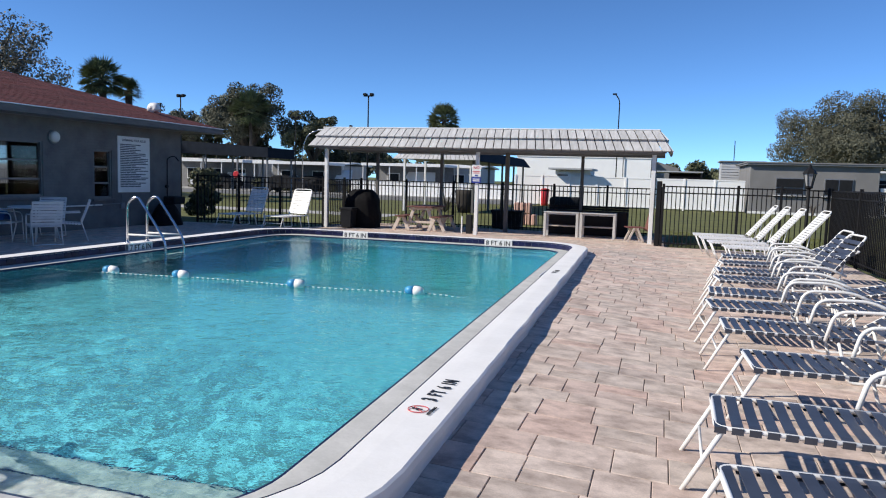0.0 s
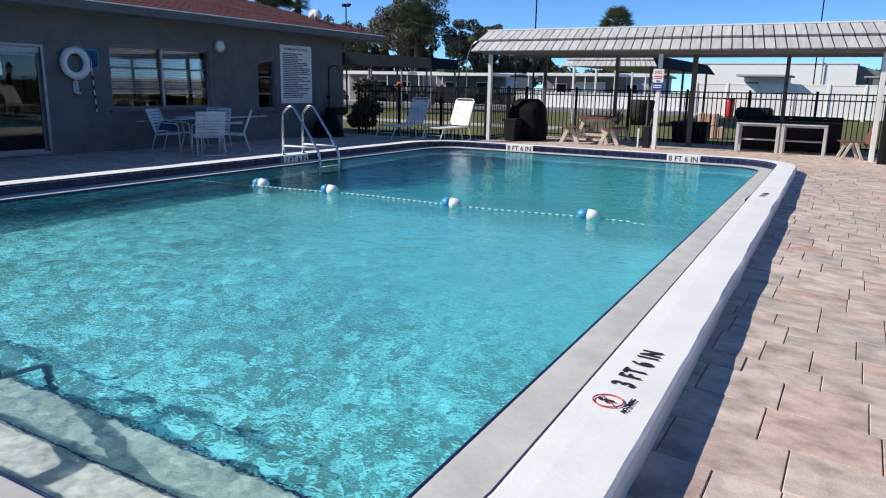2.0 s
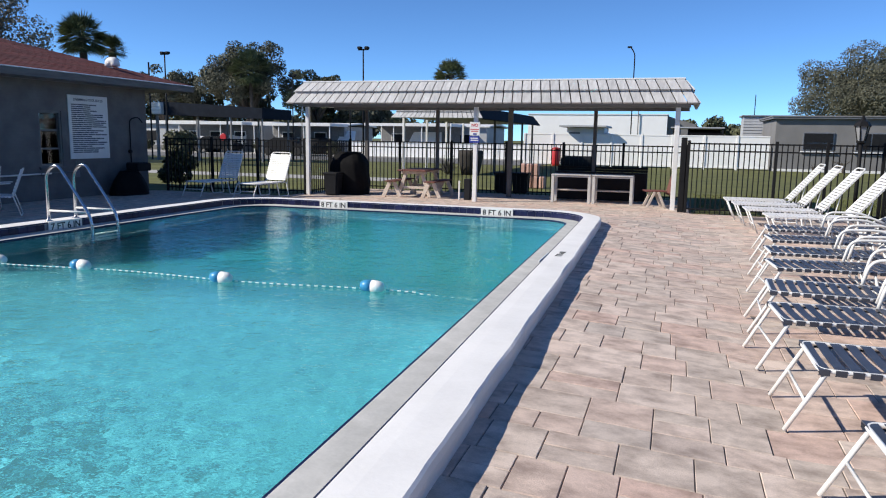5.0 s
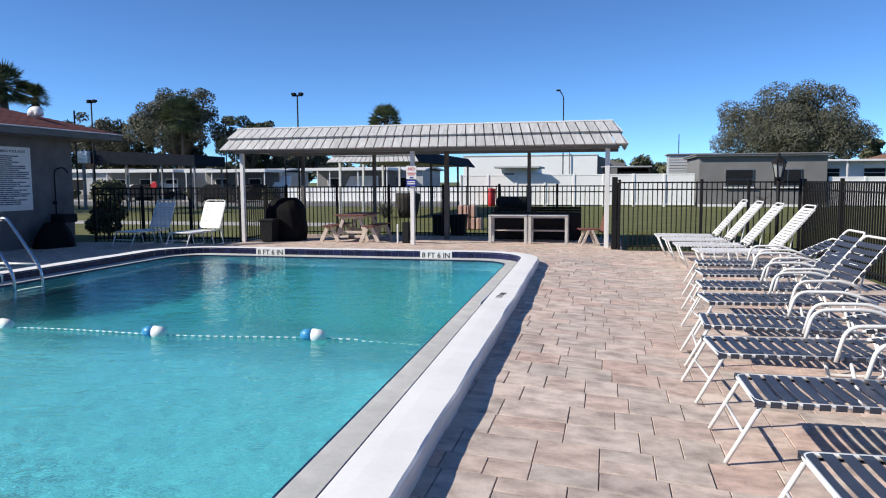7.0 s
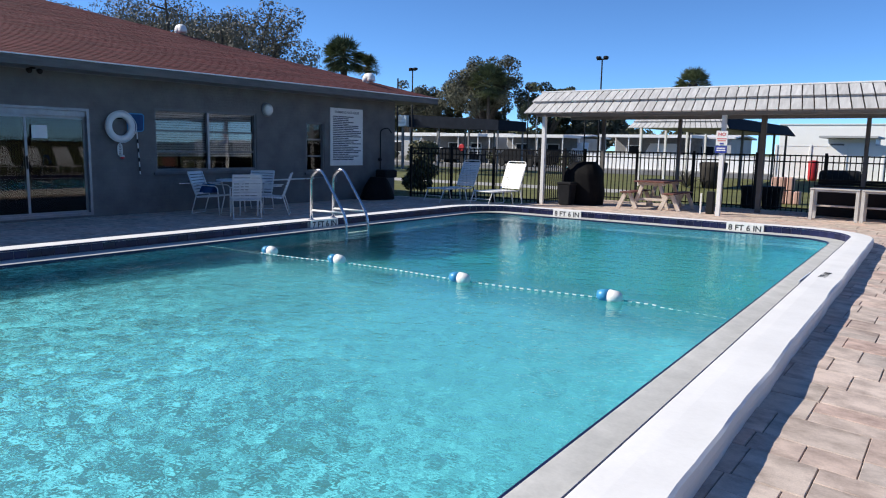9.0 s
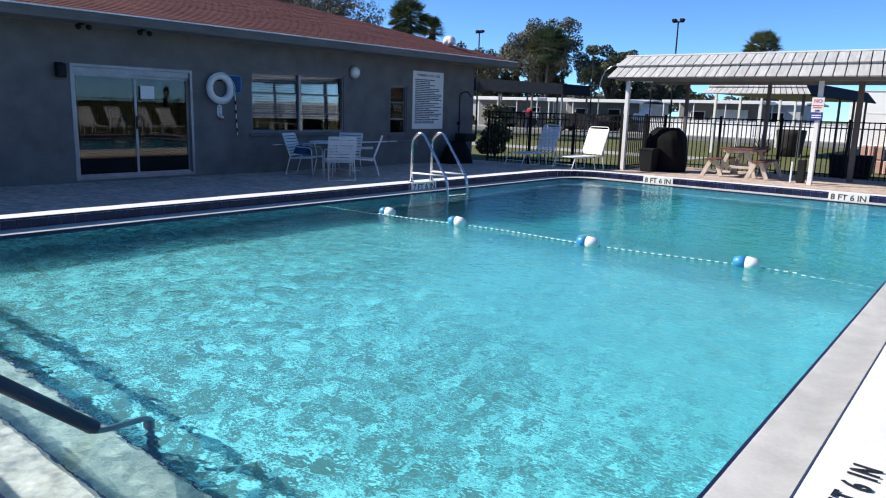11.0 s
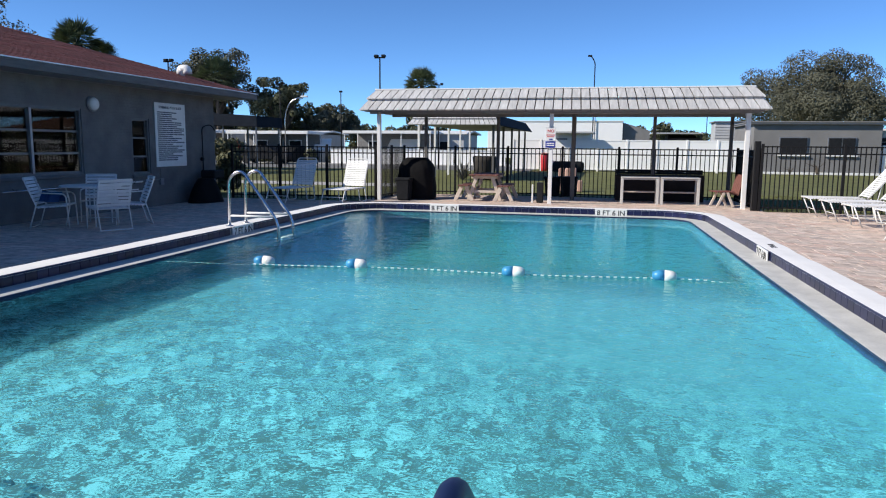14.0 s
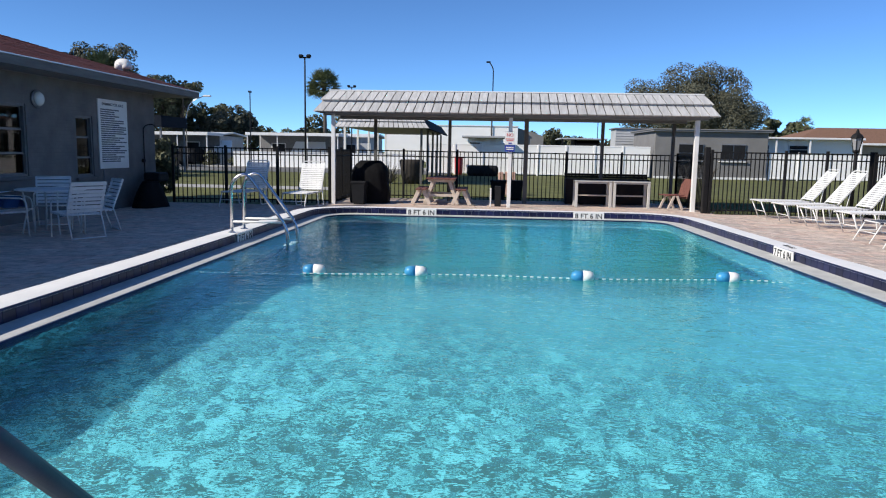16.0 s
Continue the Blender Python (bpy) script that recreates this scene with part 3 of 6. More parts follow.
def marker(text, at, size=0.145, width=0.64):
    """A white depth marker tile with black letters, on the pool wall."""
    ob = thing("depth_marker", f"white depth marker tile reading {text} in black", "depth marker", at, group="depth markers")
    part("tile_plate", soft_box(-width / 2, -0.014, -0.085, width / 2, 0.004, 0.078, 0.003), M["white_tile"], ob)
    lettering("letters", text, size, M["black"], ob, pose(0, -0.0165, -0.004, 90, 0, 0), "black letters")
    return ob


marker("8 FT 6 IN", pose(-6.42, PY1 + 0.292, 0.160))
marker("8 FT 6 IN", pose(-2.9, PY1 + 0.292, 0.160))
marker("7 FT 6 IN", pose(taper(PX1 + 0.292, 10.1), 10.1, 0.160, 0, 0, -90))
marker("7 FT 6 IN", pose(PX0 - 0.292, 10.55, 0.160, 0, 0, 90))


def deck_mark(text, at, sign, size=0.115):
    ob = thing("painted_depth_mark", f"black {text} stencil painted on the white coping", "depth mark", at, group="stencils on the coping")
    lettering("letters", text, size, M["black"], ob, pose(0.06, 0, 0) @ Matrix.Diagonal((0.82, 1.2, 1, 1)), "black stencil letters", 1.3)
    if sign:
        bm = bmesh.new()
        ring = [(-0.36 + 0.060 * math.cos(a * math.tau / 28), 0.060 * math.sin(a * math.tau / 28), 0) for a in range(28)]
        tube(bm, ring, 0.003, 6, closed=True)
        tube(bm, [(-0.40, -0.042, 0), (-0.32, 0.042, 0)], 0.0025, 5)
        part("no_diving_ring", bm, M["red"], ob, "red no-diving ring")
        for nm, bar in (("figure_body", (-0.363, -0.026, -0.354, 0.018)), ("figure_arm", (-0.38, -0.004, -0.366, 0.006)), ("figure_head", (-0.366, 0.024, -0.348, 0.04))):
            bm = bmesh.new()
            box(bm, bar[0], bar[1], -0.001, bar[2], bar[3], 0.003)
            part(nm, bm, M["black"], ob)
        lettering("caption", "NO DIVING", 0.028, M["black"], ob, pose(-0.36, -0.085, 0), "small caption reading NO DIVING")
    return ob


deck_mark("3 FT 6 IN", pose(-0.66, 3.80, COPING_Z + 0.008, 0, 0, 88), True)
deck_mark("7 FT 6 IN", pose(-0.86, 10.25, COPING_Z + 0.008, 0, 0, 88), False, 0.085)

# entry steps with dark nosings
steps = thing("pool_steps", "white plaster entry steps with dark tile nosings under water", "pool steps", kind="structure")
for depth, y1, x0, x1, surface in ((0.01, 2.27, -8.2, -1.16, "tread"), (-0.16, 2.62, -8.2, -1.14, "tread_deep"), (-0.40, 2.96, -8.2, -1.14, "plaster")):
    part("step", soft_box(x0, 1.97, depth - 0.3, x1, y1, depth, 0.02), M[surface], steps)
    if y1 < 2.7:
        part("nosing", soft_box(x0 + 0.02, y1 - 0.006, depth - 0.006, x1 - 0.02, y1 + 0.002, depth + 0.002, 0.001), M["navy_tile"], steps, "dark tile nosing")


def hand_rail(x, dz=0.0):
    ob = thing("pool_handrail", "navy sleeved steel handrail rising from the coping into the pool steps", "handrail", group="pool handrails")
    path = arc_path([(x, 1.38, 0.16), (x, 1.40, 0.76 + dz), (x, 1.68, 0.79 + dz), (x, 2.46, 0.11)], 0.06, 6)
    part("sleeve", tube(bmesh.new(), path, 0.031, 12), M["blue_rail"], ob, "navy fabric sleeve", smooth=True)
    path = arc_path([(x, 2.43, 0.125), (x, 2.48, 0.075), (x, 2.70, 0.06), (x, 2.72, -0.42)], 0.05, 5)
    part("rail_end", tube(bmesh.new(), path, 0.024, 10), M["dark_steel"], ob, "bare steel end under water", smooth=True)
    part("flange", lathe(bmesh.new(), [(0.055, 0), (0.055, 0.012), (0.03, 0.022)], 16, pose(x, 1.38, COPING_Z + 0.001)), M["steel"], ob, smooth=True)


hand_rail(-3.27)
hand_rail(-6.1, 0.09)

ladder = thing("pool_ladder", "bright stainless steel pool ladder with two bent rails", "ladder")
for y in (10.36, 10.88):
    path = arc_path([(-8.68, y, 0.2), (-8.68, y, 0.98), (-8.46, y, 1.12), (-7.86, y, 0.32), (-7.86, y, -0.9)], 0.17, 6)
    part("rail", tube(bmesh.new(), path, 0.024, 10), M["steel"], ladder, "bent steel rail", smooth=True)
    part("flange", lathe(bmesh.new(), [(0.055, 0), (0.055, 0.01), (0.03, 0.02)], 14, pose(-8.68, y, COPING_Z)), M["steel"], ladder, smooth=True)
    part("cross_tube", tube(bmesh.new(), [(-8.68, y, 0.40), (-7.9, y, 0.40)], 0.017, 8), M["white_metal"], ladder, smooth=True)
for z in (-0.1, -0.4, -0.7):
    part("tread", soft_box(-7.93, 10.36, z - 0.015, -7.83, 10.88, z + 0.015, 0.008), M["white_metal"], ladder, "white plastic tread")

rope_line = thing("float_rope", "blue and white float rope across the pool", "float rope")
A, B = Vector((-8.26, 7.85, WATER_Z + 0.0)), Vector((-1.3, 8.2, WATER_Z + 0.0))
bm1, bm2 = bmesh.new(), bmesh.new()
for k in range(180):
    p, q = A.lerp(B, k / 180), A.lerp(B, (k + 1) / 180)
    sag = lambda v: v + Vector((0, 0.05 * math.sin(v.x * 2.1), 0.06 * (v.x + 6.8) if v.x < -7.0 else 0.012 if v.x < -1.9 else -0.03 * (v.x + 1.9)))
    tube(bm1 if k % 2 else bm2, [sag(p), sag(q)], 0.0075, 5)
tagged(part("white_strand", bm1, M["rope"], rope_line), "white rope strand", kind="stuff")
tagged(part("teal_strand", bm2, M["rope_blue"], rope_line), "teal rope strand", kind="stuff")
for x, y in ((-6.87, 7.97), (-5.76, 7.98), (-3.95, 8.03), (-2.36, 8.12)):
    y += 0.05 * math.sin(x * 2.1)
    m = Matrix.Translation((x, y, WATER_Z + 0.045)) @ Matrix.Rotation(radians(90), 4, "Y")
    half = [(0.015, -0.125), (0.04, -0.115), (0.058, -0.075), (0.064, 0.0)]
    part("float_blue_half", lathe(bmesh.new(), half, 14, m), M["blue_plastic"], rope_line, "blue float half", smooth=True)
    half = [(0.064, 0.0), (0.058, 0.075), (0.04, 0.115), (0.015, 0.125)]
    part("float_white_half", lathe(bmesh.new(), half, 14, m), M["white"], rope_line, "white float half", smooth=True)

# ---- club house ----
WX, WY0, WY1, WTOP = -13.64, -11.2, 18.45, 2.75
OPEN = [("door", 6.87, 9.23, 0.04, 2.1), ("window", 10.62, 13.3, 0.86, 2.2), ("window", 14.90, 15.55, 0.78, 2.08)]


def wall_along_y(name, x0, x1, y0, y1, z0, z1, openings, label):
    bm = bmesh.new()
    y = y0
    for _, a, b, lo, hi in openings:
        box(bm, x0, y, z0, x1, a, z1)
        if lo > z0:
            box(bm, x0, a, z0, x1, b, lo)
        box(bm, x0, a, hi, x1, b, z1)
        y = b
    box(bm, x0, y, z0, x1, y1, z1)
    return structure(name, bm, M["stucco"], label, "wall")


wall_along_y("wall_east", WX - 0.2, WX, WY0, WY1, -0.1, WTOP, OPEN, "dark grey stucco club house wall facing the pool")
for name, (x0, y0, x1, y1) in {"wall_north": (-32.1, WY1 - 0.2, WX - 0.2, WY1), "wall_south": (-32.1, WY0, WX - 0.2, WY0 + 0.2), "wall_west": (-32.1, WY0 + 0.2, -31.9, WY1 - 0.2)}.items():
    bm = bmesh.new()
    box(bm, x0, y0, -0.1, x1, y1, WTOP)
    structure(name, bm, M["stucco"], "dark grey stucco club house wall", "wall")
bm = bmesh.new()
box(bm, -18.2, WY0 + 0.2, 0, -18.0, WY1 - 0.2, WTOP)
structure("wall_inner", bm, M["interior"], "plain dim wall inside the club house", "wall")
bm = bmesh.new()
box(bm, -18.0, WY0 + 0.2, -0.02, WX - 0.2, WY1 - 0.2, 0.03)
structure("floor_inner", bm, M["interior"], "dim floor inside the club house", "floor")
bm = bmesh.new()
box(bm, -32.1, WY0, WTOP, WX, WY1, WTOP + 0.05)
structure("ceiling", bm, M["soffit"], "flat ceiling of the club house", "ceiling")

EX0, EX1, EY0, EY1, EZ = -32.9, -12.9, -12.0, 19.58, 2.93
roof = thing("club_house_roof", "hipped roof of dark red asphalt shingles", "roof", kind="structure")
N = 74
half = (EX1 - EX0) / 2
PITCH = 0.302
bm = bmesh.new()
for k in range(N):
    a, b = half * k / N, half * (k + 1) / N
    za, zb = EZ + a * PITCH, EZ + b * PITCH
    lo = [(EX0 + a, EY0 + a), (EX1 - a, EY0 + a), (EX1 - a, EY1 - a), (EX0 + a, EY1 - a)]
    hi = [(EX0 + b, EY0 + b), (EX1 - b, EY0 + b), (EX1 - b, EY1 - b), (EX0 + b, EY1 - b)]
    for i in range(4):
        j = (i + 1) % 4
        p, q, r, s = (*lo[i], za), (*lo[j], za), (*hi[j], zb - 0.0), (*hi[i], zb - 0.0)
        n_tab = max(1, int((Vector(q) - Vector(p)).length / 0.9))
        up = 0.007
        for t in range(n_tab):
            u0, u1 = t / n_tab, (t + 1) / n_tab
            P, Q = Vector(p).lerp(Vector(q), u0), Vector(p).lerp(Vector(q), u1)
            R, S = Vector(s).lerp(Vector(r), u1), Vector(s).lerp(Vector(r), u0)
            w = up + 0.004 * random.random()
            vs = [bm.verts.new(v) for v in (P, Q, P + Vector((0, 0, w)), Q + Vector((0, 0, w)), R + Vector((0, 0, 0.002)), S + Vector((0, 0, 0.002)))]
            bm.faces.new((vs[0], vs[1], vs[3], vs[2]))
            bm.faces.new((vs[2], vs[3], vs[4], vs[5]))
me = bpy.data.meshes.new("shingle_courses")
bm.to_mesh(me)
bm.free()
me.materials.append(M["shingle"])
shingles = tagged(new("shingle_courses", me), "overlapping red shingle courses", kind="stuff")
shingles.parent = roof
for nm, (x0, y0, x1, y1) in {"fascia": (EX1 - 0.03, EY0, EX1, EY1), "fascia_end": (EX0, EY1 - 0.03, EX1 - 0.03, EY1)}.items():
    bm = bmesh.new()
    box(bm, x0, y0, EZ - 0.17, x1, y1, EZ - 0.02)
    part("fascia", bm, M["fascia"], roof, "grey painted fascia board")
bm = bmesh.new()
box(bm, EX1 - 0.05, EY0, EZ - 0.012, EX1 + 0.018, EY1 + 0.018, EZ + 0.008)
box(bm, EX0, EY1 - 0.05, EZ - 0.012, EX1 - 0.05, EY1 + 0.018, EZ + 0.008)
part("drip_edge", bm, M["drip"], roof, "pale metal drip edge")
bm = bmesh.new()
box(bm, WX + 0.003, EY0, EZ - 0.165, EX1 - 0.03, EY1 - 0.03, EZ - 0.15)
box(bm, EX0, WY1 + 0.003, EZ - 0.165, WX + 0.003, EY1 - 0.03, EZ - 0.15)
part("soffit", bm, M["soffit"], roof, "grey soffit under the eave")

for x, y in ((-18.2, 14.35), (-14.12, 17.72)):
    z = EZ + min(EX1 - x, EY1 - y) * PITCH
    v = thing("roof_vent", "white gooseneck vent on the red roof", "roof vent", group="roof vents")
    part("stem", lathe(bmesh.new(), [(0.085, z - 0.06), (0.085, z + 0.08)], 14, pose(x, y, 0)), M["white"], v, smooth=True)
    path = arc_path([(x, y, z + 0.02), (x, y, z + 0.16), (x + 0.18, y, z + 0.16), (x + 0.20, y, z + 0.03)], 0.12, 5)
    part("hood", tube(bmesh.new(), path, 0.115, 12), M["white"], v, "white bent hood", smooth=True)


def frame_ring(bm, y0, y1, z0, z1, w, x0, x1):
    box(bm, x0, y0, z0, x1, y0 + w, z1)
    box(bm, x0, y1 - w, z0, x1, y1, z1)
    box(bm, x0, y0 + w, z0, x1, y1 - w, z0 + w)
    box(bm, x0, y0 + w, z1 - w, x1, y1 - w, z1)


# sliding door
door = thing("door_1", "aluminium framed sliding glass door in the grey wall", "sliding door", kind="structure")
_, a, b, lo, hi = OPEN[0]
bm = bmesh.new()
frame_ring(bm, a, b, lo, hi, 0.05, WX - 0.14, WX + 0.012)
part("door_frame", bm, M["alu"], door, "grey aluminium frame")
mid = (a + b) / 2
for y0, y1, x in ((a + 0.05, mid + 0.03, WX - 0.05), (mid - 0.03, b - 0.05, WX - 0.09)):
    bm = bmesh.new()
    frame_ring(bm, y0, y1, lo + 0.05, hi - 0.16, 0.045, x - 0.015, x + 0.015)
    leaf = part("door_leaf", bm, M["alu"], door, "sliding leaf")
    bm = bmesh.new()
    box(bm, x - 0.003, y0 + 0.045, lo + 0.095, x + 0.003, y1 - 0.045, hi - 0.205)
    part("pane", bm, M["glass"], leaf, "reflecting glass pane")
part("header", soft_box(WX - 0.1, a + 0.05, hi - 0.16, WX - 0.03, b - 0.05, hi - 0.05, 0.004), M["alu"], door, "pale header panel")
part("door_handle", soft_box(WX - 0.03, mid - 0.01, 0.95, WX + 0.0, mid + 0.015, 1.2, 0.006), M["black_metal"], door, "black pull handle")
notice = thing("door_notice", "white paper notice stuck on the glass door", "notice")
part("paper", soft_box(WX - 0.048, mid + 0.12, 1.52, WX - 0.044, mid + 0.4, 1.76, 0.001), M["white"], notice)


def window(name, a, b, lo, hi, lights, label):
    w = thing(name, label, "window", kind="structure")
    bm = bmesh.new()
    frame_ring(bm, a, b, lo, hi, 0.045, WX - 0.13, WX - 0.02)
    part("window_frame", bm, M["dull_alu"], w, "grey aluminium frame")
    part("window_sill", soft_box(WX - 0.12, a - 0.06, lo - 0.07, WX + 0.05, b + 0.06, lo - 0.003, 0.008), M["stucco"], w, "grey sill")
    n = lights
    for k in range(n):
        y0, y1 = a + 0.045 + (b - a - 0.09) * k / n, a + 0.045 + (b - a - 0.09) * (k + 1) / n
        z_a, z_b = lo + (hi - lo) * 0.32, lo + (hi - lo) * 0.65
        for z0, z1, x in ((lo + 0.045, z_a, WX - 0.06), (z_a, z_b, WX - 0.075), (z_b, hi - 0.045, WX - 0.09)):
            bm = bmesh.new()
            frame_ring(bm, y0, y1, z0, z1, 0.02, x - 0.012, x + 0.012)
            s = part("sash", bm, M["dull_alu"], w)
            bm = bmesh.new()
            box(bm, x - 0.003, y0 + 0.02, z0 + 0.02, x + 0.003, y1 - 0.02, z1 - 0.02)
            part("pane", bm, M["window_glass"], s, "reflecting glass pane")
    # Added slats give the upper panes the grey of their reflections.
    for k in range(19):
        z = hi - 0.06 - 0.052 * k
        part("reflection_slat", soft_box(WX - 0.15, a + 0.05, z - 0.022, WX - 0.135, b - 0.05, z + 0.022, 0.002), M["pane_grey"], w, "grey slat standing in for a reflection")
    if n > 1:
        part("mullion", soft_box(WX - 0.11, (a + b) / 2 - 0.03, lo + 0.045, WX - 0.015, (a + b) / 2 + 0.03, hi - 0.045, 0.004), M["alu"], w, "pale centre mullion")
    return w


window("window_1", *OPEN[1][1:], 2, "double aluminium window with three lights a side in the grey wall")
window("window_2", *OPEN[2][1:], 1, "narrow aluminium window with three lights in the grey wall")

sign = thing("rules_sign", "large white pool rules sign on the grey wall", "sign")
part("board", soft_box(WX + 0.003, 15.75, 0.94, WX + 0.028, 17.02, 2.48, 0.004), M["white"], sign, "white sign board")
lettering("title", "SWIMMING POOL RULES", 0.085, M["print"], sign, pose(WX + 0.03, 16.385, 2.37, 90, 0, 90), "dark title line")
rnd = random.Random(4)
for k in range(25):
    z = 2.24 - k * 0.048
    bm = bmesh.new()
    y = 15.84
    end = 15.84 + rnd.choice((0.6, 0.8, 1.0, 1.08, 1.1))
    while y < end:
        w = rnd.uniform(0.12, 0.4)
        box(bm, WX + 0.0285, y, z, WX + 0.0305, min(y + w, end), z + 0.028)
        y += w + 0.014
    part("text_line", bm, M["print"], sign)

lamp = thing("wall_lamp", "round white bulkhead lamp on the grey wall", "wall lamp")
part("base", lathe(bmesh.new(), [(0.17, 0), (0.17, 0.03), (0.155, 0.045)], 20, pose(WX + 0.002, 13.62, 2.31, 0, 90, 0)), M["alu"], lamp, smooth=True)
part("globe", lathe(bmesh.new(), [(0.14, 0.045), (0.135, 0.08), (0.11, 0.11), (0.06, 0.13), (0.01, 0.135)], 20, pose(WX + 0.002, 13.62, 2.31, 0, 90, 0)), M["lamp_glass"], lamp, "ribbed opal globe", smooth=True)

ring = thing("life_ring", "white life ring hung on the grey wall", "life ring")
cy, cz = 9.82, 1.78
part("buoy", tube(bmesh.new(), [(WX + 0.075, cy + 0.245 * math.cos(k * math.tau / 32), cz + 0.245 * math.sin(k * math.tau / 32)) for k in range(32)], 0.068, 12, closed=True), M["white"], ring, "white foam ring", smooth=True)
part("grab_line", tube(bmesh.new(), [(WX + 0.12 + 0.02 * math.cos(k * math.tau / 8), cy + 0.315 * math.cos(k * math.tau / 32), cz + 0.315 * math.sin(k * math.tau / 32)) for k in range(32)], 0.007, 5, closed=True), M["rope"], ring, "thin grab line")
part("hook", tube(bmesh.new(), [(WX, cy, cz + 0.16), (WX + 0.16, cy, cz + 0.16)], 0.012, 6), M["black_metal"], ring)
coil = thing("rescue_rope", "coiled white rescue rope below the life ring", "rope")
part("coil", tube(bmesh.new(), [(WX + 0.03, cy + 0.05 * math.cos(k * 0.7), cz - 0.40 - 0.0035 * k + 0.07 * math.sin(k * 0.7)) for k in range(40)], 0.009, 5), M["rope"], coil)
part("tail", tube(bmesh.new(), [(WX + 0.03, cy, cz - 0.2), (WX + 0.03, cy + 0.01, cz - 0.36)], 0.008, 5), M["rope"], coil)
bob = thing("rope_float", "small white and red float hanging on the rescue rope", "float")
part("ball", lathe(bmesh.new(), [(0.005, 0.05), (0.04, 0.03), (0.05, 0.0)], 12, pose(WX + 0.07, cy + 0.02, cz - 0.60)), M["white"], bob, smooth=True)
part("red_half", lathe(bmesh.new(), [(0.05, 0.0), (0.04, -0.03), (0.005, -0.05)], 12, pose(WX + 0.07, cy + 0.02, cz - 0.60)), M["red"], bob, "red lower half", smooth=True)
vac = thing("vacuum_pole", "long pale pool pole on hooks under the windows", "pool pole")
part("tube_half", tube(bmesh.new(), [(WX + 0.07, 11.1, 0.60), (WX + 0.07, 13.4, 0.61)], 0.016, 8), M["steel"], vac, smooth=True)
part("tube_half", tube(bmesh.new(), [(WX + 0.07, 13.4, 0.61), (WX + 0.07, 15.1, 0.62)], 0.019, 8), M["white_metal"], vac, smooth=True)
for y in (11.4, 13.1, 14.8):
    part("hook", tube(bmesh.new(), [(WX, y, 0.64), (WX + 0.075, y, 0.585), (WX + 0.10, y, 0.64)], 0.008, 5), M["black_metal"], vac)
net = thing("leaf_net", "navy leaf net on a pole hung on the grey wall", "pool net")
part("net_frame", tube(bmesh.new(), arc_path([(WX + 0.04, 10.0, 1.70), (WX + 0.04, 9.98, 2.05), (WX + 0.04, 10.36, 2.05), (WX + 0.04, 10.34, 1.70), (WX + 0.04, 10.0, 1.70)], 0.06, 4), 0.012, 6), M["blue_plastic"], net)
bm = bmesh.new()
rows = []
for i in range(9):
    rows.append([bm.verts.new((WX + 0.04 + 0.07 * math.sin(math.pi * i / 8) * math.sin(math.pi * j / 8), 10.0 + 0.34 * i / 8, 1.71 + 0.33 * j / 8)) for j in range(9)])
for p, q in zip(rows, rows[1:]):
    for j in range(8):
        bm.faces.new((p[j], p[j + 1], q[j + 1], q[j]))
part("net_bag", bm, M["net"], net, "navy mesh bag", smooth=True)
part("net_pole", tube(bmesh.new(), [(WX + 0.03, 10.2, 1.70), (WX + 0.03, 10.24, 0.82)], 0.012, 6), M["white_metal"], net, "slim white pole")
for k in range(4):
    part("pole_band", tube(bmesh.new(), [(WX + 0.03, 10.207 + 0.0085 * k, 1.54 - 0.19 * k), (WX + 0.03, 10.211 + 0.0085 * k, 1.46 - 0.19 * k)], 0.0135, 6), M["black_metal"], net, "black band")

sconce = thing("wall_lantern", "black lantern beside the glass door", "wall lantern")
part("back_plate", soft_box(WX + 0.002, 6.62, 1.86, WX + 0.03, 6.76, 2.1, 0.006), M["black_metal"], sconce)
part("lantern_body", soft_box(WX + 0.03, 6.61, 1.84, WX + 0.15, 6.77, 2.08, 0.02), M["bin"], sconce)
for y in (7.0, 8.1):
    fl = thing("flood_light", "twin black flood light under the eave", "flood light", group="flood lights")
    part("mount", lathe(bmesh.new(), [(0.05, 0), (0.05, 0.03)], 10, pose(WX + 0.3, y, EZ - 0.197)), M["black_metal"], fl)
    for s in (-0.09, 0.09):
        part("lamp_head", lathe(bmesh.new(), [(0.022, -0.045), (0.04, 0.0), (0.048, 0.05)], 10, pose(WX + 0.33, y + s, EZ - 0.22, 0, 110, 0)), M["black_metal"], fl, smooth=True)
shower = thing("wall_shower", "dark pipe shower on the grey wall", "shower")
part("riser", tube(bmesh.new(), arc_path([(WX + 0.05, 17.75, 0.4), (WX + 0.05, 17.75, 1.95), (WX + 0.25, 17.85, 2.02), (WX + 0.34, 17.9, 1.86)], 0.1, 4), 0.016, 8), M["bin"], shower, smooth=True)
part("valve", lathe(bmesh.new(), [(0.05, 0), (0.05, 0.06)], 10, pose(WX + 0.002, 17.75, 1.1, 0, 90, 0)), M["bin"], shower)
conduit = thing("wall_conduit", "thin grey conduit along the grey wall", "conduit")
part("pipe", tube(bmesh.new(), [(WX + 0.02, 14.9, 0.62), (WX + 0.02, 15.9, 0.64), (WX + 0.02, 15.9, 0.9)], 0.013, 6), M["soffit"], conduit)
part("junction_box", soft_box(WX + 0.002, 15.83, 0.5, WX + 0.06, 15.97, 0.66, 0.006), M["soffit"], conduit)

# ---- pavilion ----
pav = thing("shelter", "open picnic shelter with a pale shingled mansard roof on slim posts", "picnic shelter")
PVX0, PVX1, PVY0, PVY1 = -9.62, 0.76, 19.12, 22.6
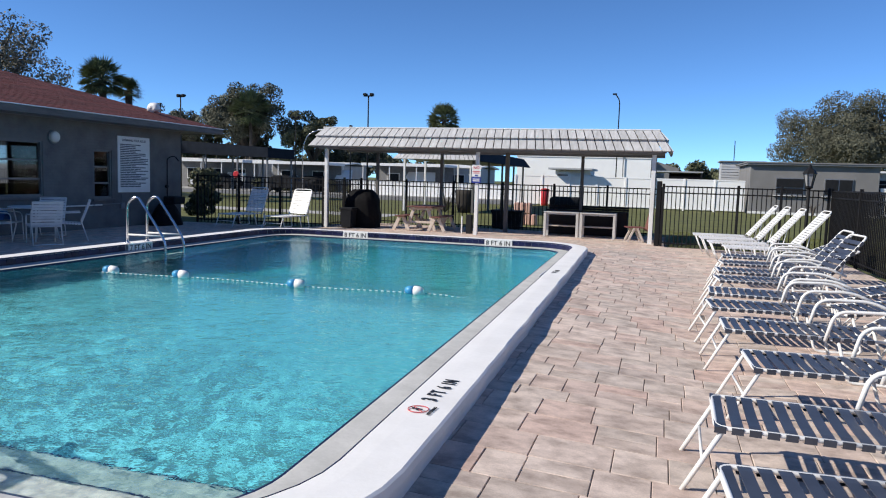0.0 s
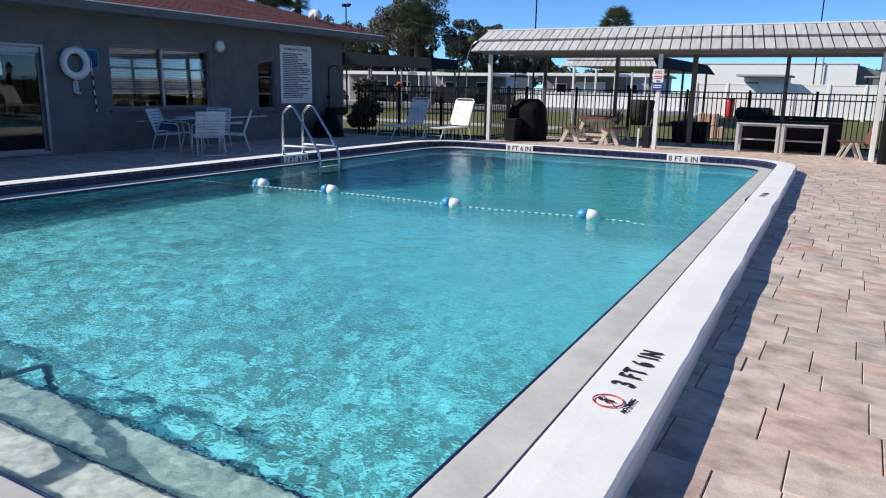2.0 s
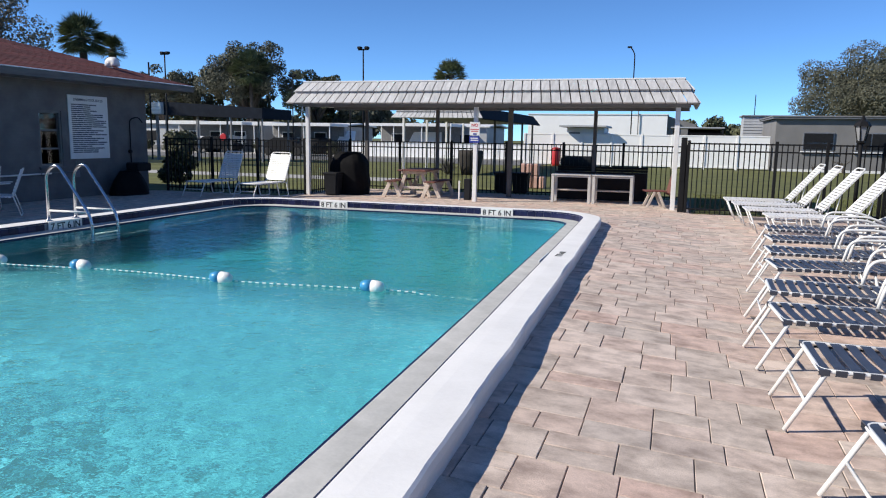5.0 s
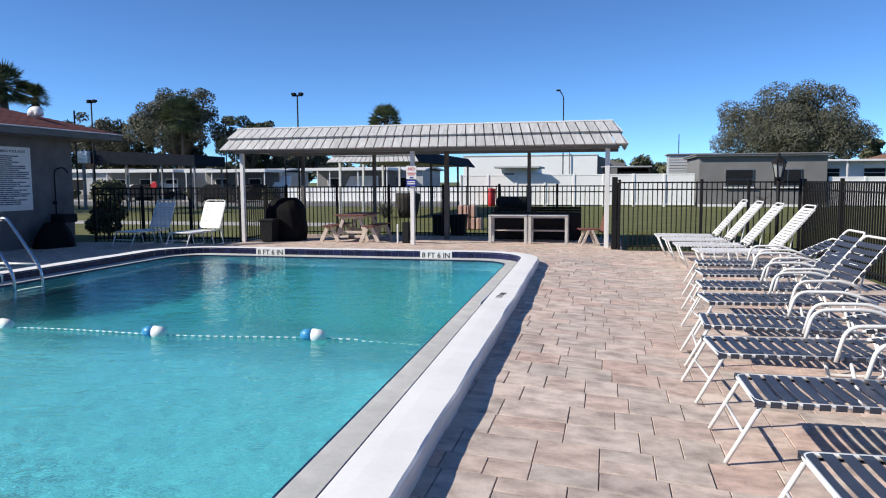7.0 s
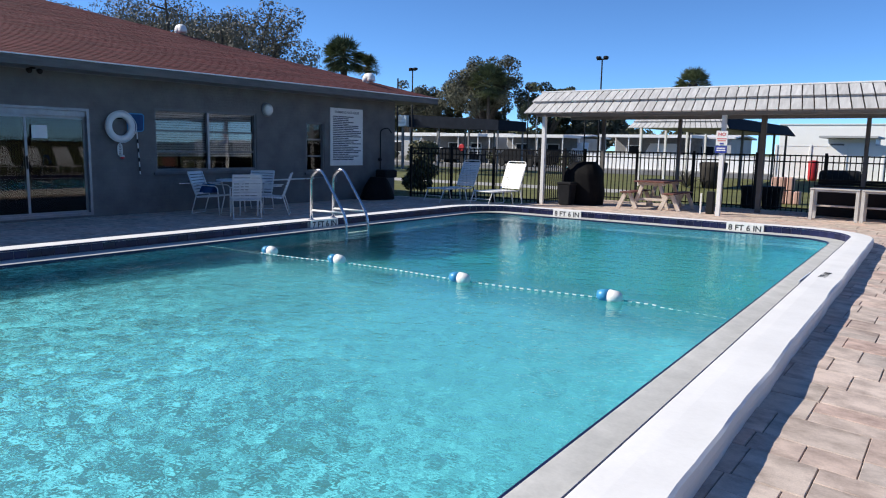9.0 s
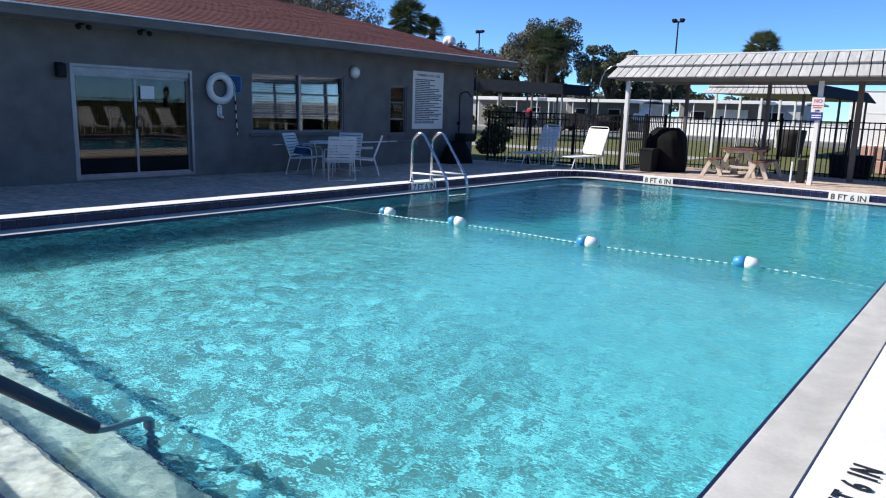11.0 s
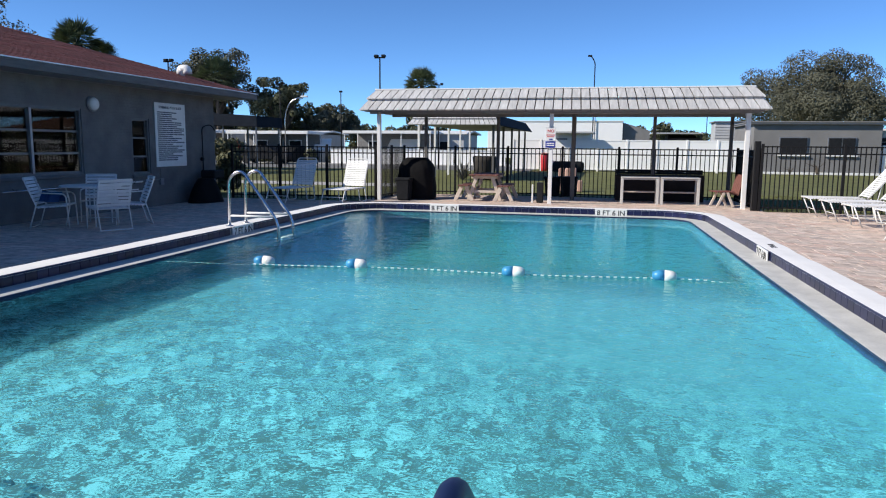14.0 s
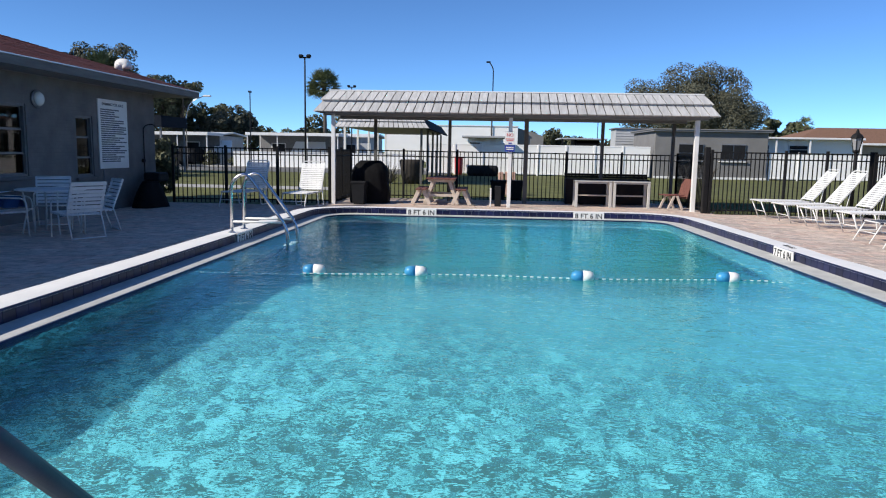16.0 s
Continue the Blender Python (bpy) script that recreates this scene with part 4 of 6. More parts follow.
for x, y, w, mt in ((-9.2, 19.48, 0.05, "white"), (-4.48, 19.48, 0.05, "white"), (0.33, 19.48, 0.055, "white"), (-8.4, 21.6, 0.045, "shade_post"), (-6.2, 21.6, 0.045, "shade_post"), (-3.98, 21.2, 0.06, "shade_post"), (-1.76, 21.6, 0.045, "shade_post"), (0.33, 21.9, 0.045, "shade_post")):
    part("post", soft_box(x - w, y - w, -0.02, x + w, y + w, 2.42, 0.006), M[mt], pav, "painted post")
for y in (19.48, 21.6):
    part("beam", soft_box(-9.45, y - 0.06, 2.36, 0.6, y + 0.06, 2.5, 0.006), M["soffit"], pav, "painted beam")
for x in (-9.2, -6.8, -4.4, -2.0, 0.33):
    part("rafter", soft_box(x - 0.04, 19.3, 2.5, x + 0.04, 22.3, 2.6, 0.004), M["soffit"], pav)
part("roof_deck", soft_box(-9.28, 19.46, 2.6, 0.42, 22.3, 3.0, 0.01), M["soffit"], pav, "flat roof deck")
part("cap_flashing", soft_box(-9.3, 19.42, 2.995, 0.45, 22.32, 3.03, 0.006), M["white"], pav, "white cap flashing")
part("eave_board", soft_box(-9.5, 19.19, 2.40, 0.64, 19.22, 2.47, 0.003), M["soffit"], pav)


def mansard_tiles(p0, p1, t0, t1, n, parent):
    """Rows of pressed shingles between an eave line p0-p1 and a top line t0-t1."""
    p0, p1, t0, t1 = (Vector(v) for v in (p0, p1, t0, t1))
    for row in range(2):
        for k in range(n):
            lo, hi = row / 2, (row + 1.08) / 2
            def at(u, v):
                return p0.lerp(p1, u).lerp(t0.lerp(t1, u), v)
            u0, u1 = (k + 0.06) / n, (k + 0.94) / n
            a, b, c, d = at(u0, lo), at(u1, lo), at(u1, min(hi, 1)), at(u0, min(hi, 1))
            nrm = (b - a).cross(d - a).normalized()
            bmt = bmesh.new()
            hgt = 0.05 if row == 0 else 0.085
            vs = [bmt.verts.new(v) for v in (a, b, c, d, a + nrm * hgt, b + nrm * hgt, c + nrm * 0.01, d + nrm * 0.01)]
            for f in ((3, 2, 1, 0), (4, 5, 6, 7), (0, 1, 5, 4), (1, 2, 6, 5), (2, 3, 7, 6), (3, 0, 4, 7)):
                bmt.faces.new([vs[i] for i in f])
            part("shingle", bmt, M["roof_tile"], parent)


mansard_tiles((PVX0, PVY0, 2.43), (PVX1, PVY0, 2.43), (-9.27, 19.45, 3.0), (0.43, 19.45, 3.0), 44, pav)
mansard_tiles((PVX1, PVY0, 2.43), (PVX1, PVY1, 2.43), (0.43, 19.45, 3.0), (0.43, 22.3, 3.0), 14, pav)
mansard_tiles((PVX0, PVY1, 2.43), (PVX0, PVY0, 2.43), (-9.27, 22.3, 3.0), (-9.27, 19.45, 3.0), 14, pav)

psign = thing("no_diving_sign", "white and blue warning sign on the shelter post", "sign")
part("white_plate", soft_box(-4.62, 19.40, 1.66, -4.36, 19.415, 2.0, 0.003), M["white"], psign, "white upper plate")
lettering("word", "NO", 0.11, M["red"], psign, pose(-4.49, 19.397, 1.91, 90, 0, 0), "red word NO")
bm = bmesh.new()
for k, w in enumerate((0.22, 0.18)):
    box(bm, -4.49 - w / 2, 19.396, 1.80 - 0.045 * k, -4.49 + w / 2, 19.399, 1.82 - 0.045 * k)
part("text_bar", bm, M["red"], psign)
part("pictogram", soft_box(-4.53, 19.395, 1.68, -4.44, 19.399, 1.715, 0.001), M["blue_print"], psign)
part("blue_plate", soft_box(-4.62, 19.39, 1.48, -4.36, 19.412, 1.645, 0.003), M["blue_print"], psign, "dark blue lower plate")
bm = bmesh.new()
for k in range(2):
    box(bm, -4.59, 19.386, 1.58 - 0.05 * k, -4.39, 19.389, 1.605 - 0.05 * k)
part("white_text_bar", bm, M["white"], psign)

# ---- fences ----
picket_me = {}


def fence(points, h, gap, label, post_every=2.4, z=-0.05):
    ob = thing("metal_fence", label, "fence", group="pool yard fences")
    key = round(h, 2)
    if key not in picket_me:
        b = bmesh.new()
        box(b, -0.0115, -0.0115, 0.05, 0.0115, 0.0115, h)
        picket_me[key] = mesh_of(b, "picket", M["black_metal"])
    for p, q in zip(points, points[1:]):
        p, q = Vector((*p, z)), Vector((*q, z))
        L, d = (q - p).length, (q - p).normalized()
        ang = math.atan2(d.y, d.x)
        fr = Matrix.Translation(p) @ Matrix.Rotation(ang, 4, "Z")
        for zz in (0.14, h - 0.18, h - 0.02):
            part("rail", soft_box(0, -0.014, zz - 0.016, L, 0.014, zz + 0.016, 0.003, fr), M["black_metal"], ob)
        n = max(1, round(L / post_every))
        for k in range(n + 1):
            x = L * k / n
            part("post", soft_box(x - 0.032, -0.032, 0, x + 0.032, 0.032, h + 0.05, 0.006, fr), M["black_metal"], ob)
        m = int(L / gap)
        for k in range(1, m):
            piece("picket", picket_me[key], ob, fr @ Matrix.Translation((L * k / m, 0, 0)))
    return ob


fence([(-13.4, 18.95), (-9.32, 19.5)], 1.52, 0.115, "black metal picket fence between the club house and the shelter", 1.4)
fence([(-9.3, 19.6), (-9.3, 22.35), (0.6, 22.35), (0.6, 19.2)], 1.52, 0.125, "black metal picket fence behind the picnic shelter", 1.72)
gate_post = thing("gate_post", "thick black metal gate post beside the shelter", "gate post")
part("post", soft_box(0.44, 18.98, -0.1, 0.57, 19.14, 1.68, 0.01), M["black_metal"], gate_post)
part("latch_plate", soft_box(0.455, 18.965, 0.7, 0.555, 18.979, 1.2, 0.003), M["black_metal"], gate_post)
fence([(0.61, 18.98), (2.40, 18.91), (3.38, 18.86), (4.42, 18.82)], 1.62, 0.105, "black metal picket fence beyond the sun loungers", 2.4)
fence([(4.5, 18.8), (4.63, 6.4)], 1.62, 0.115, "black metal fence of close pickets along the sun loungers", 2.4)
fence([(4.63, 6.4), (4.75, -5.0)], 1.62, 0.115, "black metal fence of close pickets along the deck", 2.4)



# ---- pool furniture ----
def strap_mesh(name, width, material, w=0.052):
    """One vinyl strap across the frame, wrapped over both rails and sagging a little."""
    bm = bmesh.new()
    top, bot = [], []
    n = 8
    for i in range(n + 1):
        u = -1 + 2 * i / n
        y, z = u * (width / 2 + 0.0165), 0.0165 - 0.010 * (1 - u * u) - (0.006 if i in (0, n) else 0.0)
        top.append((y, z))
        bot.append((y, z - 0.004))
    rows = []
    for y, z in top:
        rows.append([bm.verts.new((x, y, z)) for x in (-w / 2, w / 2)])
    low = []
    for y, z in bot:
        low.append([bm.verts.new((x, y, z)) for x in (-w / 2, w / 2)])
    for a, b in zip(rows, rows[1:]):
        bm.faces.new((a[0], a[1], b[1], b[0]))
    for a, b in zip(low, low[1:]):
        bm.faces.new((a[1], a[0], b[0], b[1]))
    for k in (0, 1):
        for i in range(n):
            bm.faces.new((rows[i][k], rows[i + 1][k], low[i + 1][k], low[i][k]))
    for s in (1, -1):
        end = rows[-1] if s > 0 else rows[0]
        y = s * (width / 2 + 0.016)
        c = [bm.verts.new((x, y, -0.022)) for x in (-w / 2, w / 2)]
        d = [bm.verts.new((x, y - s * 0.03, -0.024)) for x in (-w / 2, w / 2)]
        bm.faces.new((end[0], end[1], c[1], c[0]))
        bm.faces.new((c[0], c[1], d[1], d[0]))
    return mesh_of(bm, name, material)


def chaise(label, strap, tilt, arms, group, straps=(14, 10), pitch=0.086, H=0.37, L=0.80, foot=-0.13):
    """A sun lounger: foot end at the origin, head end along +x, back raised by tilt degrees."""
    ob = thing("sun_lounger", label, "sun lounger", group=group)
    W, HX = 0.58, 1.24
    h = W / 2
    bm = bmesh.new()
    tube(bm, arc_path([(HX, -h, H), (0.02, -h, H), (0.02, h, H), (HX, h, H)], 0.07, 5), 0.0135, 8)
    part("seat_frame", bm, M["white_metal"], ob, "white tubular seat frame", smooth=True)
    c, s = math.cos(radians(tilt)), math.sin(radians(tilt))
    bx, bz = HX - 0.02, H + 0.012
    tip = (bx + L * c, bz + L * s)
    bm = bmesh.new()
    tube(bm, arc_path([(bx, -h, bz), (tip[0], -h, tip[1]), (tip[0], h, tip[1]), (bx, h, bz)], 0.08, 5), 0.0135, 8)
    part("back_frame", bm, M["white_metal"], ob, "white tubular back frame", smooth=True)
    for y in (-h, h):
        part("leg", tube(bmesh.new(), [(0.06, y, H), (foot, y, 0.012)], 0.0135, 8), M["white_metal"], ob, smooth=True)
        path = arc_path([(HX - 0.36, y, H), (HX - 0.26, y, 0.012), (HX + 0.16, y, 0.012), (HX + 0.05, y, H)], 0.06, 4)
        part("leg", tube(bmesh.new(), path, 0.0135, 8), M["white_metal"], ob, "bent rear leg hoop", smooth=True)
    part("foot_bar", tube(bmesh.new(), [(0.03 + foot / 2, -h, 0.185), (0.03 + foot / 2, h, 0.185)], 0.009, 6), M["white_metal"], ob, smooth=True)
    part("support_bar", tube(bmesh.new(), [(HX + 0.12, -h, 0.1), (bx + 0.45 * c, -h * 0.9, bz + 0.45 * s), (bx + 0.45 * c, h * 0.9, bz + 0.45 * s), (HX + 0.12, h, 0.1)], 0.009, 6), M["white_metal"], ob, smooth=True)
    if arms:
        for y in (-h - 0.03, h + 0.03):
            path = arc_path([(HX - 0.46, y, H - 0.02), (HX - 0.40, y, H + 0.23), (HX + 0.02, y, H + 0.24), (HX + 0.26, y, H + 0.14)], 0.10, 5)
            part("arm", tube(bmesh.new(), path, 0.0155, 8), M["white_metal"], ob, "curved white arm", smooth=True)
    sm = strap_mesh("strap", W, strap, pitch * 0.66)
    for k in range(straps[0]):
        piece("strap", sm, ob, Matrix.Translation((0.04 + k * (HX - 0.08) / straps[0], 0, H)))
    for k in range(straps[1] - 1):
        d = 0.05 + k * (L - 0.08) / (straps[1] - 1)
        piece("strap", sm, ob, Matrix.Translation((bx + d * c, 0, bz + d * s)) @ Matrix.Rotation(-radians(tilt), 4, "Y"))
    return ob


LOUNGE_ROW = [  # foot x, centre y, turn, back tilt
    (0.92, 2.55, 4, 12), (0.93, 3.66, -1, 8), (1.24, 5.0, 3, 12), (1.17, 6.34, 1, 34), (1.12, 7.46, 4, 8), (1.18, 8.50, -2, 12),
    (1.34, 9.74, 6, 52), (1.42, 10.8, 2, 52), (1.55, 11.95, 5, 20), (1.66, 13.2, -1, 26)]
made = {}
for x, y, turn, tilt in LOUNGE_ROW:
    at = pose(x, y, 0.0, 0, 0, turn)
    if tilt not in made:
        extra = "flat" if tilt < 20 else "raised"
        made[tilt] = chaise(f"sun lounger with white frame, navy straps and {extra} back", M["strap"], tilt, True, "row of dark sun loungers")
        made[tilt].matrix_world = at
    else:
        copy_thing(made[tilt], at)
first = None
for x, y, turn, tilt in ((1.78, 14.55, 3, 51), (1.55, 15.7, 1, 51), (1.44, 16.85, 2, 51), (1.34, 17.95, 0, 51)):
    at = pose(x, y, 0.0, 0, 0, turn)
    if first is None:
        first = chaise("all white sun lounger with its back raised", M["white_strap"], tilt, False, "row of white sun loungers", (20, 17), 0.064, 0.43, 0.95, 0.24)
        first.matrix_world = at
    else:
        copy_thing(first, at)
up = chaise("white strapped sun lounger with an upright back by the fence", M["white_strap"], 66, False, "white loungers by the fence", (20, 15), 0.064)
up.matrix_world = pose(-9.63, 17.1, 0.03, 0, 0, 86)
copy_thing(up, pose(-11.15, 17.15, 0.03, 0, 0, 84))


def patio_chair():
    ob = thing("patio_chair", "white metal patio chair with white vinyl straps", "patio chair", group="chairs round the patio table")
    W, D, H = 0.54, 0.46, 0.40
    h = W / 2
    for y in (-h, h):
        path = arc_path([(0.30, y, 0.0), (0.27, y, 0.60), (-0.20, y, 0.62)], 0.09, 5)
        part("front_leg", tube(bmesh.new(), path, 0.0125, 8), M["white_metal"], ob, "front leg bent into the arm", smooth=True)
        part("back_post", tube(bmesh.new(), [(-0.34, y, 0.0), (-0.22, y, H), (-0.40, y, 0.88)], 0.0125, 8), M["white_metal"], ob, smooth=True)
        part("seat_rail", tube(bmesh.new(), [(0.285, y, H), (-0.22, y, H - 0.03)], 0.0115, 8), M["white_metal"], ob, smooth=True)
    for x, z in ((0.285, H), (-0.40, 0.88), (-0.22, H - 0.03)):
        part("cross_bar", tube(bmesh.new(), [(x, -h, z), (x, h, z)], 0.0115, 8), M["white_metal"], ob, smooth=True)
    part("back_foot", tube(bmesh.new(), [(-0.34, -h, 0.012), (-0.34, h, 0.012)], 0.011, 8), M["white_metal"], ob, smooth=True)
    sm = strap_mesh("strap", W, M["white_strap"], 0.047)
    for k in range(8):
        piece("strap", sm, ob, Matrix.Translation((0.25 - 0.06 * k, 0, H - 0.004 * k)))
    lean = math.atan2(0.48, -0.18)
    for k in range(8):
        d = (k + 0.6) / 8
        piece("strap", sm, ob, Matrix.Translation((-0.22 - 0.18 * d, 0, H + 0.48 * d)) @ Matrix.Rotation(-lean, 4, "Y"))
    return ob


TX, TY = -12.25, 11.75
seat = patio_chair()
seat.matrix_world = pose(TX + 0.73, TY - 0.50, 0, 0, 0, 148)
copy_thing(seat, pose(TX - 0.42, TY - 0.45, 0, 0, 0, 25))
copy_thing(seat, pose(TX + 0.50, TY + 0.42, 0, 0, 0, 225))
copy_thing(seat, pose(TX - 0.45, TY + 0.75, 0, 0, 0, 298))
table = thing("patio_table", "round white patio table with four slim legs", "patio table")
part("tabletop", lathe(bmesh.new(), [(0.50, 0.70), (0.53, 0.705), (0.53, 0.725), (0.51, 0.732)], 32, pose(TX, TY, 0)), M["white"], table, "round white top")
for k in range(4):
    a = radians(45 + 90 * k)
    part("leg", tube(bmesh.new(), arc_path([(TX + 0.45 * math.cos(a), TY + 0.45 * math.sin(a), 0.0), (TX + 0.36 * math.cos(a), TY + 0.36 * math.sin(a), 0.4), (TX + 0.42 * math.cos(a), TY + 0.42 * math.sin(a), 0.70)], 0.1, 4), 0.013, 8), M["white_metal"], table, smooth=True)

towel = thing("beach_towel", "deep blue towel draped on the patio chair arm", "towel")
bm = bmesh.new()
rows = []
for i in range(9):
    u = i / 8
    rows.append([bm.verts.new((TX - 0.42 + 0.24 * math.cos(radians(25)) - 0.29 * math.sin(radians(25)) * (1 if True else 0) + (u - 0.5) * 0.4, TY - 0.45 - 0.16 + 0.05 * math.sin(9 * u) + 0.09 * (v - 2) / 2, 0.64 - 0.09 * abs(v - 2))) for v in range(5)])
for p, q in zip(rows, rows[1:]):
    for j in range(4):
        bm.faces.new((p[j], p[j + 1], q[j + 1], q[j]))
part("cloth", bm, M["net"], towel, smooth=True)

# ---- under the shelter ----
def plank(bm_name, parent, x0, y0, z0, x1, y1, z1, material, m):
    return part(bm_name, soft_box(x0, y0, z0, x1, y1, z1, 0.006, m), material, parent)


def picnic_table(at):
    ob = thing("picnic_table", "red-stained picnic table with cream painted trestle legs and benches", "picnic table")
    I = at
    for k in range(5):
        plank("top_board", ob, -0.78, -0.40 + k * 0.162, 0.70, 0.78, -0.25 + k * 0.162, 0.735, M["red_wood"], I)
    for x in (-0.55, 0.55):
        for s in (-1, 1):
            lg = Matrix.Translation((x, s * 0.33, 0.35)) @ Matrix.Rotation(radians(s * 20), 4, "X")
            part("leg", soft_box(-0.03, -0.045, -0.36, 0.03, 0.045, 0.38, 0.006, I @ lg), M["cream"], ob, "cream painted leg")
        plank("cross_piece", ob, x - 0.025, -0.36, 0.62, x + 0.025, 0.36, 0.70, M["cream"], I)
        plank("stretcher", ob, x - 0.02, -0.4, 0.22, x + 0.02, 0.4, 0.29, M["cream"], I)
    return ob


def bench(at):
    ob = thing("picnic_bench", "wooden picnic bench with splayed cream legs", "bench", group="picnic benches")
    for k in range(2):
        plank("seat_board", ob, -0.78, -0.145 + k * 0.15, 0.42, 0.78, -0.005 + k * 0.15, 0.45, M["red_wood"], at)
    for x in (-0.6, 0.6):
        for s in (-1, 1):
            lg = Matrix.Translation((x, s * 0.15, 0.21)) @ Matrix.Rotation(radians(s * 25), 4, "X")
            part("leg", soft_box(-0.025, -0.05, -0.215, 0.025, 0.05, 0.22, 0.006, at @ lg), M["cream"], ob, "cream painted leg")
    return ob


picnic_table(pose(-6.33, 20.55, 0.0, 0, 0, 91))
bench(pose(-6.86, 20.35, 0.0, 0, 0, 91))
bench(pose(-5.76, 20.4, 0.0, 0, 0, 90))


def work_table(x):
    ob = thing("work_table", "white painted work table with a lower rail, shade in its colour", "table", group="white work tables")
    part("tabletop", soft_box(x - 0.5, 20.15, 0.70, x + 0.5, 20.75, 0.73, 0.006), M["dulled_white"], ob, "white top")
    for sx in (-0.46, 0.46):
        for y in (20.2, 20.7):
            part("leg", soft_box(x + sx - 0.035, y - 0.035, 0, x + sx + 0.035, y + 0.035, 0.70, 0.004), M["dulled_white"], ob)
    for y in (20.2, 20.7):
        part("rail", soft_box(x - 0.43, y - 0.012, 0.655, x + 0.43, y + 0.012, 0.695, 0.003), M["dulled_white"], ob)
    part("lower_shelf", soft_box(x - 0.43, 20.45, 0.30, x + 0.43, 20.72, 0.33, 0.004), M["cream"], ob)
    return ob


work_table(-2.15)
work_table(-1.12)
bar = thing("storage_bench", "long dark brown wooden storage bench behind the tables", "storage bench")
part("box", soft_box(-2.78, 21.5, 0.0, -0.36, 22.0, 0.74, 0.015), M["dark_wood"], bar)
for k in range(2):
    part("back_board", soft_box(-2.78, 21.98, 0.745 + 0.07 * k, -0.36, 22.02, 0.81 + 0.07 * k, 0.005), M["dark_wood"], bar, "dark back board")

rc = thing("garden_chair", "low red wooden garden chair with cream legs", "garden chair")
at = pose(-0.1, 19.98, 0.02, 0, 0, 192)
for k in range(5):
    part("back_slat", soft_box(-0.25 - 0.0, -0.26 + k * 0.106, 0.36, -0.22, -0.165 + k * 0.106, 0.9, 0.006, at @ Matrix.Translation((-0.0, 0, 0)) @ Matrix.Rotation(radians(-14), 4, "Y")), M["red_wood"], rc, "red back slat")
for k in range(4):
    part("seat_slat", soft_box(-0.24 + 0.125 * k, -0.27, 0.37, -0.13 + 0.125 * k, 0.27, 0.395, 0.005, at), M["red_shade"], rc)
for y in (-0.25, 0.25):
    for s in (-1, 1):
        lg = Matrix.Translation((0.12 * s, y, 0.19)) @ Matrix.Rotation(radians(-s * 24), 4, "Y")
        part("leg", soft_box(-0.03, -0.02, -0.21, 0.03, 0.02, 0.2, 0.005, at @ lg), M["cream"], rc, "cream painted leg")

def covered_grill(cx, cy, hw, hd, top, ridges, label):
    """A grill hidden by a sagging vinyl cover."""
    ob = thing("covered_grill", label, "grill", group="grills")
    bm = bmesh.new()
    rows = []
    for j in range(13):
        v = j / 12
        w = hw * (1 - max(0, v - 0.66) ** 2 * 4.2) * (1 + 0.04 * math.sin(v * 7))
        d = hd * (1 - max(0, v - 0.66) ** 2 * 4.6)
        ring = []
        for k in range(40):
            a = k * math.tau / 40
            f = 1 + ridges * math.sin(13 * a + 5 * v) * (1.0 if math.cos(a) < 0 else 0.35) + 0.03 * noise.noise((cx + 3 * math.cos(a), 3 * math.sin(a), 4 * v))
            ring.append(bm.verts.new((cx + w * f * math.copysign(abs(math.cos(a)) ** 0.65, math.cos(a)), cy + d * f * math.copysign(abs(math.sin(a)) ** 0.65, math.sin(a)), top * v)))
        rows.append(ring)
    for p, q in zip(rows, rows[1:]):
        for k in range(40):
            bm.faces.new((p[k], p[(k + 1) % 40], q[(k + 1) % 40], q[k]))
    bm.faces.new(rows[-1])
    part("cover", bm, M["cover"], ob, "black vinyl cover", smooth=True)
    return ob


covered_grill(-8.32, 20.25, 0.52, 0.42, 1.17, 0.06, "barbecue grill under a ridged black vinyl cover")


def bin_thing(x, y, w, h, label, z=0.0):
    ob = thing("rubbish_bin", label, "bin", group="dark bins")
    bm = bmesh.new()
    n = 4
    lo = [bm.verts.new((x + sx * w * 0.42, y + sy * w * 0.42, z)) for sx, sy in ((-1, -1), (1, -1), (1, 1), (-1, 1))]
    hi = [bm.verts.new((x + sx * w * 0.5, y + sy * w * 0.5, z + h)) for sx, sy in ((-1, -1), (1, -1), (1, 1), (-1, 1))]
    bm.faces.new(lo[::-1])
    bm.faces.new(hi)
    for k in range(4):
        bm.faces.new((lo[k], lo[(k + 1) % 4], hi[(k + 1) % 4], hi[k]))
    bmesh.ops.bevel(bm, geom=bm.edges[:], offset=0.03, segments=2, affect="EDGES")
    part("body", bm, M["bin"], ob)
    part("rim", soft_box(x - w * 0.53, y - w * 0.53, z + h - 0.05, x + w * 0.53, y + w * 0.53, z + h + 0.02, 0.015), M["bin"], ob, "thick rim")
    return ob


bin_thing(-8.52, 19.62, 0.4, 0.6, "low dark plastic bin beside the covered grill")
bin_thing(-4.72, 23.7, 0.5, 0.62, "dark square bin on the lawn behind the fence", -0.07)
bin_thing(-4.18, 23.75, 0.5, 0.62, "dark square bin on the lawn behind the fence", -0.07)
stand = thing("post_ashtray", "slim dark bin standing at the shelter post", "bin")
part("column", soft_box(-4.85, 19.75, 0, -4.68, 19.92, 0.55, 0.015), M["bin"], stand)
part("white_leg", soft_box(-4.98, 19.7, 0, -4.94, 19.74, 0.5, 0.004), M["white"], stand)
dark = thing("garden_cart", "dark clutter heaped against the grey wall", "garden cart")
bm = bmesh.new()
rows = []
